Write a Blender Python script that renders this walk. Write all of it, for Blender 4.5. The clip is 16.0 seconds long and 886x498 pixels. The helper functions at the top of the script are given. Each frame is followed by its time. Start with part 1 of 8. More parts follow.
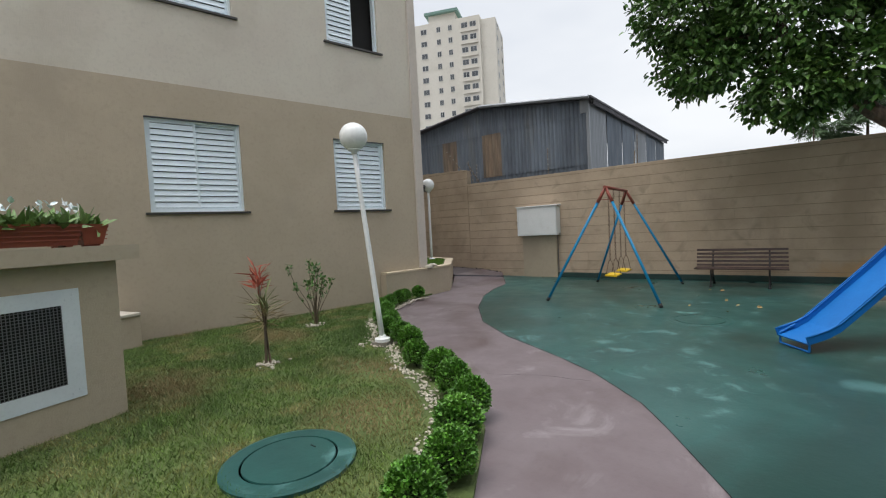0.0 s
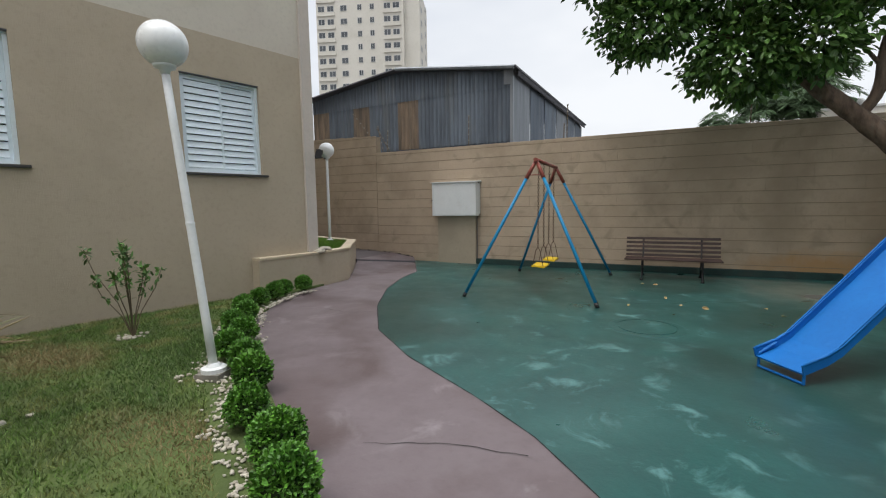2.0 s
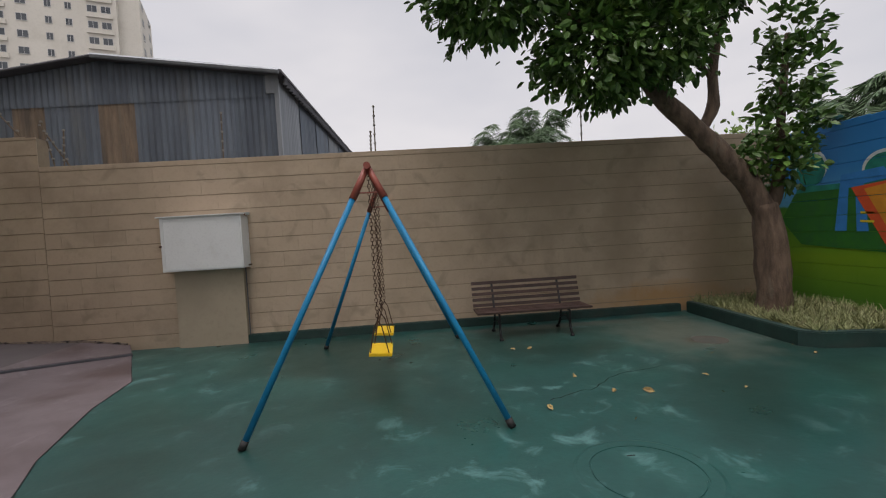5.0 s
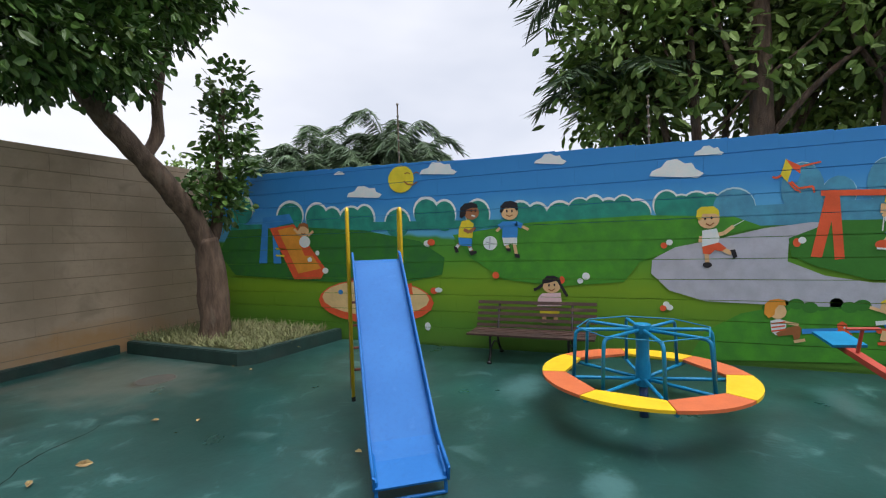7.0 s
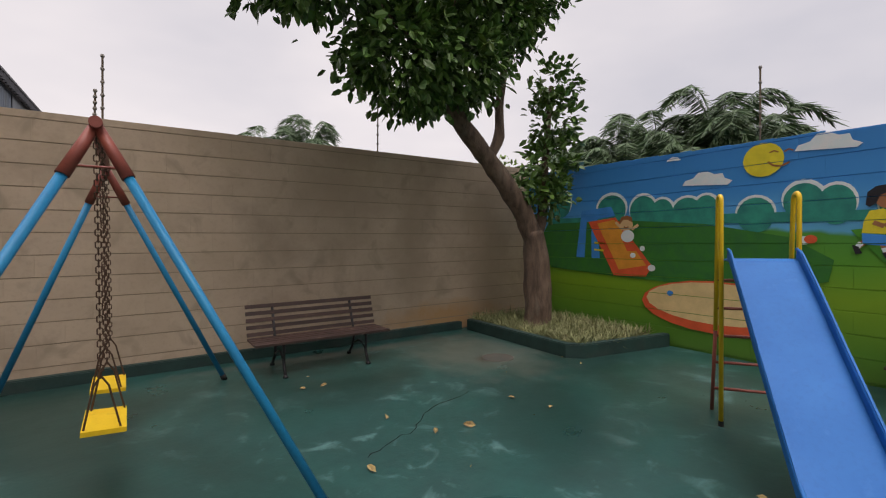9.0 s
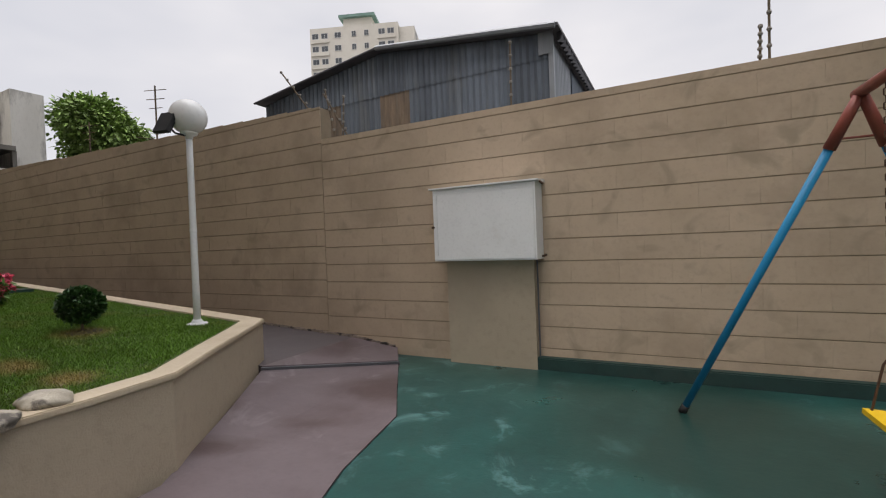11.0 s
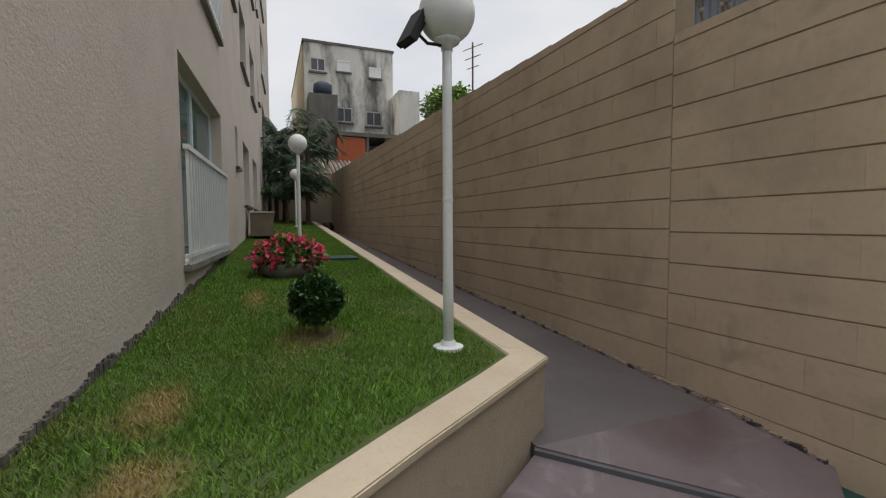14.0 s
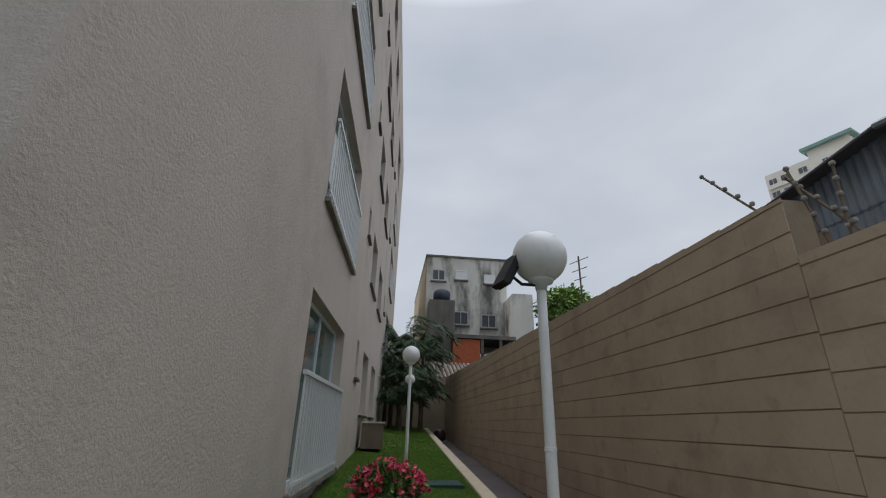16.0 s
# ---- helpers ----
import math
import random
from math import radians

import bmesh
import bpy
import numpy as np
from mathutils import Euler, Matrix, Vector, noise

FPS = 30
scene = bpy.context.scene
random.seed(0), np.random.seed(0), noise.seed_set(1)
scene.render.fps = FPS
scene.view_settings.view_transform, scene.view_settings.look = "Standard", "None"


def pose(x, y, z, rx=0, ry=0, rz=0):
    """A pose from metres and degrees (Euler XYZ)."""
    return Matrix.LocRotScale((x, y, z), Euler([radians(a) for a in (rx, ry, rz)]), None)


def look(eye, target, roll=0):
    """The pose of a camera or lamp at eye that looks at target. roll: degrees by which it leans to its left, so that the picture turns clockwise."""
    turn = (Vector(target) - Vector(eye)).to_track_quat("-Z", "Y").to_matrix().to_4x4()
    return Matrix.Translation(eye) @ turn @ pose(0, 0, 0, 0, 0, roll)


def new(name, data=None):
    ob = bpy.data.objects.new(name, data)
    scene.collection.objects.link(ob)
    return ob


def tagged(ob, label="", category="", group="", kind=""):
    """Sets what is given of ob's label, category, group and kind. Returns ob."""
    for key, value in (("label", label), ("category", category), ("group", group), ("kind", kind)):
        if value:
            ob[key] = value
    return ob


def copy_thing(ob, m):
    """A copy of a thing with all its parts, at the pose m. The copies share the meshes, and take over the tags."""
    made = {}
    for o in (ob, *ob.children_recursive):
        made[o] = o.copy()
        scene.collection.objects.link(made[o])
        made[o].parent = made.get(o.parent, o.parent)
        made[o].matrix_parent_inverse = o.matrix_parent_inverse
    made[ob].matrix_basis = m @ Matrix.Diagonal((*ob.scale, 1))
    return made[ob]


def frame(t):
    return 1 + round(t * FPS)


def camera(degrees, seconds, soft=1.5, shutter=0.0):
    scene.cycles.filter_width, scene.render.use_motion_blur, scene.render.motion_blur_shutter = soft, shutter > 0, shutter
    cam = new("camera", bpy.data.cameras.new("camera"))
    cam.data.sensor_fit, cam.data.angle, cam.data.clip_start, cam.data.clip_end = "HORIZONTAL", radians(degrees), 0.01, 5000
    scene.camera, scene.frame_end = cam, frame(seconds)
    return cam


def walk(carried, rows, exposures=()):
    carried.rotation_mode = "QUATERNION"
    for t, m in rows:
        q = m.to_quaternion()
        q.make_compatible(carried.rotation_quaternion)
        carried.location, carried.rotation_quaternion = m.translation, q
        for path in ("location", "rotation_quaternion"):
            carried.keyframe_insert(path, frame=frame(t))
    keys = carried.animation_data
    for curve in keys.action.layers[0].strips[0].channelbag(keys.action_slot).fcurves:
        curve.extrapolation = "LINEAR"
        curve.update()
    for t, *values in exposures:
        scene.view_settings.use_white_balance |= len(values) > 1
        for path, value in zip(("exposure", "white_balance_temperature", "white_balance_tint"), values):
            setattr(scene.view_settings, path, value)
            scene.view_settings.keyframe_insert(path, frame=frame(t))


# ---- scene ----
cam = camera(90.2, 16.0, soft=1.15)

PATH = [
    (0, (3.172, -4.593, 1.27), (1.933, -3.025, 1.181), -3.0),
    (0.5, (3.063, -4.401, 1.225), (1.933, -2.757, 1.078), -1.7),
    (1, (2.904, -4.076, 1.231), (1.903, -2.354, 1.051), -1.2),
    (1.5, (2.725, -3.65, 1.226), (1.782, -1.897, 1.029), -1.1),
    (2, (2.502, -3.183, 1.232), (1.572, -1.423, 1.034), -0.9),
    (2.5, (2.281, -2.705, 1.233), (1.406, -0.916, 1.043), -1.1),
    (3, (2.052, -2.237, 1.257), (1.231, -0.421, 1.085), -1.0),
    (3.2, (1.964, -2.036, 1.278), (1.187, -0.201, 1.113), -1.0),
    (5.3, (1.192, -0.508, 1.268), (1.655, 1.437, 1.209), -3.0),
    (5.5, (1.189, -0.438, 1.254), (1.952, 1.41, 1.201), -2.5),
    (6, (1.2, -0.389, 1.255), (2.571, 1.066, 1.204), -2.5),
    (6.5, (1.235, -0.409, 1.281), (2.915, 0.675, 1.233), -2.3),
    (7, (1.252, -0.443, 1.28), (3.1, 0.32, 1.241), -1.8),
    (7.5, (1.243, -0.456, 1.286), (3.142, 0.168, 1.254), -1.3),
    (8, (1.215, -0.366, 1.27), (3.078, 0.36, 1.251), -1.0),
    (8.5, (1.182, -0.15, 1.273), (2.786, 1.044, 1.245), -1.2),
    (9, (1.065, 0.133, 1.265), (2.146, 1.815, 1.233), -0.5),
    (9.5, (0.831, 0.429, 1.221), (1.303, 2.372, 1.177), -0.2),
    (10, (0.53, 0.743, 1.18), (0.38, 2.737, 1.148), -1.1),
    (12.3, (-0.715, 2.006, 1.174), (-2.052, 3.491, 1.092), -2.2),
    (12.5, (-0.821, 2.118, 1.19), (-2.2, 3.563, 1.092), -2.1),
    (13, (-1.082, 2.43, 1.193), (-2.601, 3.726, 1.084), -1.0),
    (13.5, (-1.349, 2.667, 1.202), (-3.015, 3.767, 1.085), 0.1),
    (14, (-1.514, 2.805, 1.241), (-3.37, 3.542, 1.128), -0.3),
    (14.5, (-1.559, 2.887, 1.285), (-3.528, 3.229, 1.198), 0.4),
    (15, (-1.55, 2.899, 1.328), (-3.533, 3.16, 1.332), 0.4),
    (15.5, (-1.521, 2.913, 1.402), (-3.453, 3.151, 1.858), 0.6),
    (16, (-1.514, 2.923, 1.467), (-3.359, 3.133, 2.21), 1.6),
]
walk(cam, [(t, look(eye, target, roll)) for t, eye, target, roll in PATH],
     ((0.0, 0.23, 6600, 10), (3.0, 0.2, 6600, 10), (5.5, -0.16, 6900, 17), (7.0, 0.35, 6500, 14), (8.0, 0.38, 6500, 14), (8.5, 0.36, 6700, 16), (9.0, 0.02, 7100, 20), (10.2, 0.15, 7000, 18), (12.5, -0.05, 6800, 11), (13.5, -0.02, 6800, 11), (14.5, 0.2, 6900, 11), (15.1, 0.12, 6700, 10), (16.0, -0.3, 6300, 10)))

# ---- world and sun ----
world = bpy.data.worlds.new("sky")
scene.world = world
world.use_nodes = True


def sky_nodes():
    nt = world.node_tree
    nt.nodes.clear()
    out = nt.nodes.new("ShaderNodeOutputWorld")
    bg = nt.nodes.new("ShaderNodeBackground")
    sky = nt.nodes.new("ShaderNodeTexSky")
    sky.sky_type, sky.sun_disc = "NISHITA", False
    sky.sun_elevation, sky.sun_rotation = radians(62), radians(200)
    sky.dust_density = 4.0
    tc = nt.nodes.new("ShaderNodeTexCoord")
    mp = nt.nodes.new("ShaderNodeMapping")
    mp.inputs["Scale"].default_value = (1.0, 1.0, 2.6)
    nz = nt.nodes.new("ShaderNodeTexNoise")
    nz.inputs["Scale"].default_value, nz.inputs["Detail"].default_value = 1.5, 4.0
    nz.inputs["Roughness"].default_value = 0.5
    ramp = nt.nodes.new("ShaderNodeValToRGB")
    ramp.color_ramp.elements[0].position, ramp.color_ramp.elements[1].position = 0.32, 0.68
    ramp.color_ramp.elements[0].color = (6.2, 6.7, 7.5, 1)
    ramp.color_ramp.elements[1].color = (8.6, 8.9, 9.3, 1)
    mix = nt.nodes.new("ShaderNodeMix")
    mix.data_type = "RGBA"
    mix.inputs[0].default_value = 0.9
    nt.links.new(tc.outputs["Generated"], mp.inputs[0])
    nt.links.new(mp.outputs[0], nz.inputs["Vector"])
    nt.links.new(nz.outputs["Fac"], ramp.inputs[0])
    nt.links.new(sky.outputs[0], mix.inputs[6])
    nt.links.new(ramp.outputs[0], mix.inputs[7])
    nt.links.new(mix.outputs[2], bg.inputs[0])
    bg.inputs[1].default_value = 0.1
    sep = nt.nodes.new("ShaderNodeSeparateXYZ")
    nt.links.new(tc.outputs["Generated"], sep.inputs[0])
    high = nt.nodes.new("ShaderNodeMapRange")
    high.inputs[1].default_value, high.inputs[2].default_value = 0.77, 1.0
    high.inputs[3].default_value, high.inputs[4].default_value = 0.1, 0.5
    nt.links.new(sep.outputs["Z"], high.inputs[0])
    nt.links.new(high.outputs[0], bg.inputs[1])
    nt.links.new(bg.outputs[0], out.inputs[0])


sky_nodes()
sun = new("sun", bpy.data.lights.new("sun", "SUN"))
sun.data.energy, sun.data.angle, sun.data.color = 1.1, radians(30), (1.0, 0.97, 0.93)
sun.matrix_world = look((0, 0, 20), (0 + 20 * 0.16, 0 + 20 * 0.44, 0))


# ---- materials ----
def mat(name, c1, c2=None, scale=6.0, rough=0.8, bump=0.0, bscale=60.0, metal=0.0, dirt=None, dscale=0.9, dirt_at=(0.55, 0.75), dirt2=None, d2scale=0.6, d2_at=(0.5, 0.7),
        rand=0.0, island=0.0, stretch=(1, 1, 1), spec=0.5, rvar=0.1, trans=0.0, warp=0.0):
    """A surface of two mixed colours at two scales, with worn patches, fine relief and a change from piece to piece."""
    m = bpy.data.materials.new(name)
    m.use_nodes = True
    nt = m.node_tree
    b = nt.nodes["Principled BSDF"]
    geo = nt.nodes.new("ShaderNodeNewGeometry")
    mp = nt.nodes.new("ShaderNodeMapping")
    mp.inputs["Scale"].default_value = stretch
    nt.links.new(geo.outputs["Position"], mp.inputs[0])

    def noise_of(s, det=5.0, ro=0.6, wp=0.0):
        n = nt.nodes.new("ShaderNodeTexNoise")
        n.inputs["Scale"].default_value, n.inputs["Detail"].default_value, n.inputs["Roughness"].default_value = s, det, ro
        n.inputs["Distortion"].default_value = wp
        nt.links.new(mp.outputs[0], n.inputs["Vector"])
        return n.outputs["Fac"]

    def mixed(fac, a, c, lo=0.0, hi=1.0):
        r = nt.nodes.new("ShaderNodeMapRange")
        r.inputs[1].default_value, r.inputs[2].default_value = lo, hi
        nt.links.new(fac, r.inputs[0])
        x = nt.nodes.new("ShaderNodeMix")
        x.data_type = "RGBA"
        nt.links.new(r.outputs[0], x.inputs[0])
        for sock, v in ((x.inputs[6], a), (x.inputs[7], c)):
            if isinstance(v, tuple):
                sock.default_value = (*v, 1)
            else:
                nt.links.new(v, sock)
        return x.outputs[2]

    c2 = c2 or tuple(v * 0.82 for v in c1)
    n1 = noise_of(scale)
    col = mixed(n1, c1, c2, 0.35, 0.65)
    col = mixed(noise_of(scale * 14, 3), col, tuple(v * 0.75 for v in c2), 0.5, 1.3)
    if dirt:
        col = mixed(noise_of(dscale, 6, 0.65, warp), col, dirt, *dirt_at)
    if dirt2:
        mv = nt.nodes.new("ShaderNodeVectorMath")
        mv.inputs[1].default_value = (37.0, 11.0, 5.0)
        nt.links.new(mp.outputs[0], mv.inputs[0])
        n2 = nt.nodes.new("ShaderNodeTexNoise")
        n2.inputs["Scale"].default_value, n2.inputs["Detail"].default_value, n2.inputs["Distortion"].default_value = d2scale, 7.0, 0.8
        nt.links.new(mv.outputs[0], n2.inputs["Vector"])
        col = mixed(n2.outputs["Fac"], col, dirt2, *d2_at)
    if rand or island:
        hsv = nt.nodes.new("ShaderNodeHueSaturation")
        r = nt.nodes.new("ShaderNodeMapRange")
        amount = rand or island
        r.inputs[3].default_value, r.inputs[4].default_value = 1 - amount, 1 + amount
        if rand:
            oi = nt.nodes.new("ShaderNodeObjectInfo")
            nt.links.new(oi.outputs["Random"], r.inputs[0])
        else:
            nt.links.new(geo.outputs["Random Per Island"], r.inputs[0])
        nt.links.new(r.outputs[0], hsv.inputs["Value"])
        nt.links.new(col, hsv.inputs["Color"])
        col = hsv.outputs[0]
    nt.links.new(col, b.inputs["Base Color"])
    rr = nt.nodes.new("ShaderNodeMapRange")
    rr.inputs[3].default_value, rr.inputs[4].default_value = max(0.02, rough - rvar), min(1, rough + rvar)
    nt.links.new(n1, rr.inputs[0])
    nt.links.new(rr.outputs[0], b.inputs["Roughness"])
    b.inputs["Metallic"].default_value = metal
    b.inputs["Specular IOR Level"].default_value = spec
    if trans:
        b.inputs["Transmission Weight"].default_value = trans
    if bump:
        bp = nt.nodes.new("ShaderNodeBump")
        bp.inputs["Strength"].default_value, bp.inputs["Distance"].default_value = 0.6, bump
        nt.links.new(noise_of(bscale, 4, 0.7), bp.inputs["Height"])
        nt.links.new(bp.outputs[0], b.inputs["Normal"])
    return m


beige_block = mat("beige_block_paint", (0.50, 0.39, 0.285), (0.455, 0.352, 0.252), 2.0, 0.85, 0.003, 60, dirt=(0.33, 0.25, 0.18), dscale=1.1, dirt_at=(0.50, 0.78), rand=0.03, dirt2=(0.36, 0.285, 0.205), d2scale=3.5, d2_at=(0.58, 0.72))
beige_joint = mat("beige_joint", (0.30, 0.235, 0.16), None, 5, 0.9)
stucco_tan = mat("tan_stucco", (0.44, 0.365, 0.27), (0.41, 0.34, 0.25), 1.5, 0.9, 0.006, 70, dirt=(0.36, 0.30, 0.225), dscale=0.5)
stucco_light = mat("light_stucco", (0.58, 0.53, 0.44), (0.55, 0.49, 0.41), 1.5, 0.9, 0.006, 70, dirt=(0.47, 0.42, 0.34), dscale=0.5)
stucco_rough = mat("rough_cream_stucco", (0.57, 0.50, 0.435), (0.53, 0.465, 0.40), 1.2, 0.92, 0.012, 46, dirt=(0.44, 0.39, 0.335), dscale=0.6)
rim_paint = mat("cream_rim_paint", (0.55, 0.46, 0.33), (0.50, 0.41, 0.29), 4, 0.8, 0.003, 60, dirt=(0.30, 0.26, 0.21), dscale=2.5, dirt_at=(0.6, 0.8))
cement = mat("weathered_cement", (0.26, 0.24, 0.20), (0.16, 0.145, 0.12), 3, 0.95, 0.008, 50, dirt=(0.08, 0.07, 0.06), dscale=4)
white_paint = mat("white_enamel", (0.78, 0.79, 0.78), (0.74, 0.75, 0.74), 3, 0.35, dirt=(0.62, 0.60, 0.55), dscale=3, dirt_at=(0.6, 0.9))
white_slat = mat("white_aluminium", (0.74, 0.82, 0.86), (0.70, 0.78, 0.82), 2, 0.35)
green_floor = mat("green_floor_paint", (0.017, 0.083, 0.073), (0.014, 0.062, 0.056), 1.6, 0.34, 0.0018, 25, dirt=(0.075, 0.185, 0.175), dscale=3.4, dirt_at=(0.56, 0.68), rvar=0.2, warp=0.7, dirt2=(0.011, 0.042, 0.035), d2scale=0.5, d2_at=(0.45, 0.62))
green_curb = mat("dark_green_curb_paint", (0.016, 0.052, 0.044), (0.012, 0.036, 0.032), 5, 0.6, 0.003, 40, dirt=(0.05, 0.06, 0.05))
purple_floor = mat("maroon_floor_paint", (0.155, 0.125, 0.13), (0.13, 0.10, 0.104), 1.4, 0.5, 0.002, 30, dirt=(0.23, 0.20, 0.205), dscale=1.9, dirt_at=(0.58, 0.72), rvar=0.2, warp=0.8, dirt2=(0.085, 0.058, 0.056), d2scale=0.9, d2_at=(0.52, 0.68))
grey_floor = mat("grey_ramp_cement", (0.12, 0.10, 0.10), (0.095, 0.08, 0.08), 1.4, 0.75, 0.002, 30)
turf = mat("mossy_turf_soil", (0.085, 0.12, 0.028), (0.06, 0.085, 0.022), 3, 0.95, 0.01, 40)
soil = mat("dry_soil", (0.12, 0.10, 0.045), (0.075, 0.07, 0.03), 6, 0.95, 0.01, 30)
grass_a = mat("grass_blade", (0.105, 0.175, 0.026), (0.062, 0.12, 0.016), 1.6, 0.6, island=0.5, dirt=(0.25, 0.21, 0.08), dscale=2.6, dirt_at=(0.47, 0.66), dirt2=(0.055, 0.11, 0.014), d2scale=1.1, d2_at=(0.5, 0.64))
grass_b = mat("lush_grass_blade", (0.125, 0.25, 0.014), (0.075, 0.175, 0.010), 1.6, 0.65, island=0.4, dirt=(0.22, 0.25, 0.04), dscale=1.6, dirt_at=(0.52, 0.70))
ground_mat = mat("far_ground", (0.12, 0.11, 0.10), (0.09, 0.085, 0.08), 0.2, 0.9)
# dark metal; also the painted shade of slat gaps and the landing step
dark_roof_and_shade = mat("dark_metal_and_shade", (0.10, 0.10, 0.11), None, 4, 0.7)




def patches(m, spots, colour, ragged=0.5, scale=5.0, edge=0.25):
    """Worn or dry patches of another colour with ragged edges: each spot has a centre, a half length along x, and one along y."""
    nt = m.node_tree
    b = nt.nodes["Principled BSDF"]
    geo = nt.nodes.new("ShaderNodeNewGeometry")
    nz = nt.nodes.new("ShaderNodeTexNoise")
    nz.inputs["Scale"].default_value, nz.inputs["Detail"].default_value, nz.inputs["Roughness"].default_value = scale, 7, 0.7
    nt.links.new(geo.outputs["Position"], nz.inputs["Vector"])
    for x, y, z, rx, ry, rz in spots:
        mp = nt.nodes.new("ShaderNodeMapping")
        mp.vector_type = "TEXTURE"
        mp.inputs["Location"].default_value, mp.inputs["Scale"].default_value = (x, y, z), (rx, ry, rz)
        nt.links.new(geo.outputs["Position"], mp.inputs[0])
        ln = nt.nodes.new("ShaderNodeVectorMath")
        ln.operation = "LENGTH"
        nt.links.new(mp.outputs[0], ln.inputs[0])
        ad = nt.nodes.new("ShaderNodeMath")
        ad.operation = "MULTIPLY_ADD"
        ad.inputs[1].default_value = ragged * 4
        nt.links.new(nz.outputs["Fac"], ad.inputs[0])
        nt.links.new(ln.outputs["Value"], ad.inputs[2])
        r = nt.nodes.new("ShaderNodeMapRange")
        r.inputs[1].default_value, r.inputs[2].default_value = ragged * 2 + 1 - edge, ragged * 2 + 1 + edge
        r.inputs[3].default_value, r.inputs[4].default_value = 1, 0
        nt.links.new(ad.outputs[0], r.inputs[0])
        mix = nt.nodes.new("ShaderNodeMix")
        mix.data_type = "RGBA"
        old = b.inputs["Base Color"].links[0].from_socket
        nt.links.new(r.outputs[0], mix.inputs[0])
        nt.links.new(old, mix.inputs[6])
        mix.inputs[7].default_value = (*colour, 1)
        nt.links.new(mix.outputs[2], b.inputs["Base Color"])


patches(green_floor, [(4.1, 4.15, 0, 0.62, 0.85, 1), (2.9, 5.0, 0, 1.6, 0.12, 1)], (0.075, 0.10, 0.082), 0.5, 3.0, 0.4)
patches(green_floor, [(4.1, 3.86, 0, 0.2, 0.14, 1)], (0.06, 0.05, 0.038), 0.4, 7.0)
patches(green_floor, [(5.0, 0.4, 0, 0.3, 0.16, 1), (3.6, -0.35, 0, 0.14, 0.10, 1), (5.3, -1.9, 0, 0.3, 0.12, 1)], (0.05, 0.13, 0.125), 0.6, 7.0, 0.5)
patches(grass_b, [(-3.42, 2.40, 0.55, 0.19, 0.10, 1), (-2.9, 2.45, 0.55, 0.14, 0.11, 1), (-4.15, 3.05, 0.58, 0.16, 0.15, 1), (-5.3, 2.7, 0.6, 0.3, 0.07, 1)], (0.36, 0.28, 0.09), 0.5, 11.0, 0.6)
patches(turf, [(-3.42, 2.40, 0.55, 0.19, 0.10, 1), (-2.9, 2.45, 0.55, 0.14, 0.11, 1)], (0.20, 0.15, 0.07), 0.5, 11.0, 0.5)
patches(grass_a, [(-1.1, -3.2, 0, 0.5, 0.35, 1), (0.9, -2.6, 0, 0.35, 0.4, 1), (-2.0, -1.6, 0, 0.5, 0.3, 1), (0.2, -1.9, 0, 0.5, 0.22, 1)], (0.24, 0.18, 0.08), 0.5, 6.0, 0.5)
patches(beige_block, [(4.6, 5.3, 0.16, 0.9, 1, 0.22)], (0.44, 0.27, 0.13), 0.5, 4.0, 0.5)
patches(beige_block, [(3.95, 5.3, 1.3, 0.22, 1, 0.75), (5.3, 5.3, 1.0, 0.35, 1, 0.8), (2.9, 5.3, 1.9, 0.5, 1, 0.4)], (0.36, 0.275, 0.195), 0.5, 2.5, 0.8)


# ---- building blocks of meshes ----
def link(name, bm, material, parent=None, label="", smooth=False, bevel=0.0):
    """One mesh object out of a bmesh, under its parent if there is one."""
    if bevel:
        bmesh.ops.bevel(bm, geom=[e for e in bm.edges if len(e.link_faces) == 2 and e.calc_face_angle(0) > 0.6], offset=bevel, segments=2, affect="EDGES", clamp_overlap=True)
    me = bpy.data.meshes.new(name)
    bm.to_mesh(me)
    bm.free()
    if material:
        me.materials.append(material)
    if smooth:
        me.shade_smooth()
        for p in me.polygons:
            if len(p.vertices) > 4:
                p.use_smooth = False
    ob = new(name, me)
    if parent:
        ob.parent = parent
    return tagged(ob, label)


def part(name, bm, material, parent, label="", smooth=False, bevel=0.0):
    return link(name, bm, material, parent, label, smooth, bevel)


def thing(name, x, y, z, turn, label, category, group=""):
    ob = new(name)
    ob.matrix_world = pose(x, y, z, 0, 0, turn)
    return tagged(ob, label, category, group)


def add_box(bm, lo, hi):
    x0, y0, z0 = lo
    x1, y1, z1 = hi
    v = [bm.verts.new(p) for p in ((x0, y0, z0), (x1, y0, z0), (x1, y1, z0), (x0, y1, z0), (x0, y0, z1), (x1, y0, z1), (x1, y1, z1), (x0, y1, z1))]
    for f in ((0, 3, 2, 1), (4, 5, 6, 7), (0, 1, 5, 4), (1, 2, 6, 5), (2, 3, 7, 6), (3, 0, 4, 7)):
        bm.faces.new([v[i] for i in f])
    return bm


def box(lo, hi):
    return add_box(bmesh.new(), lo, hi)


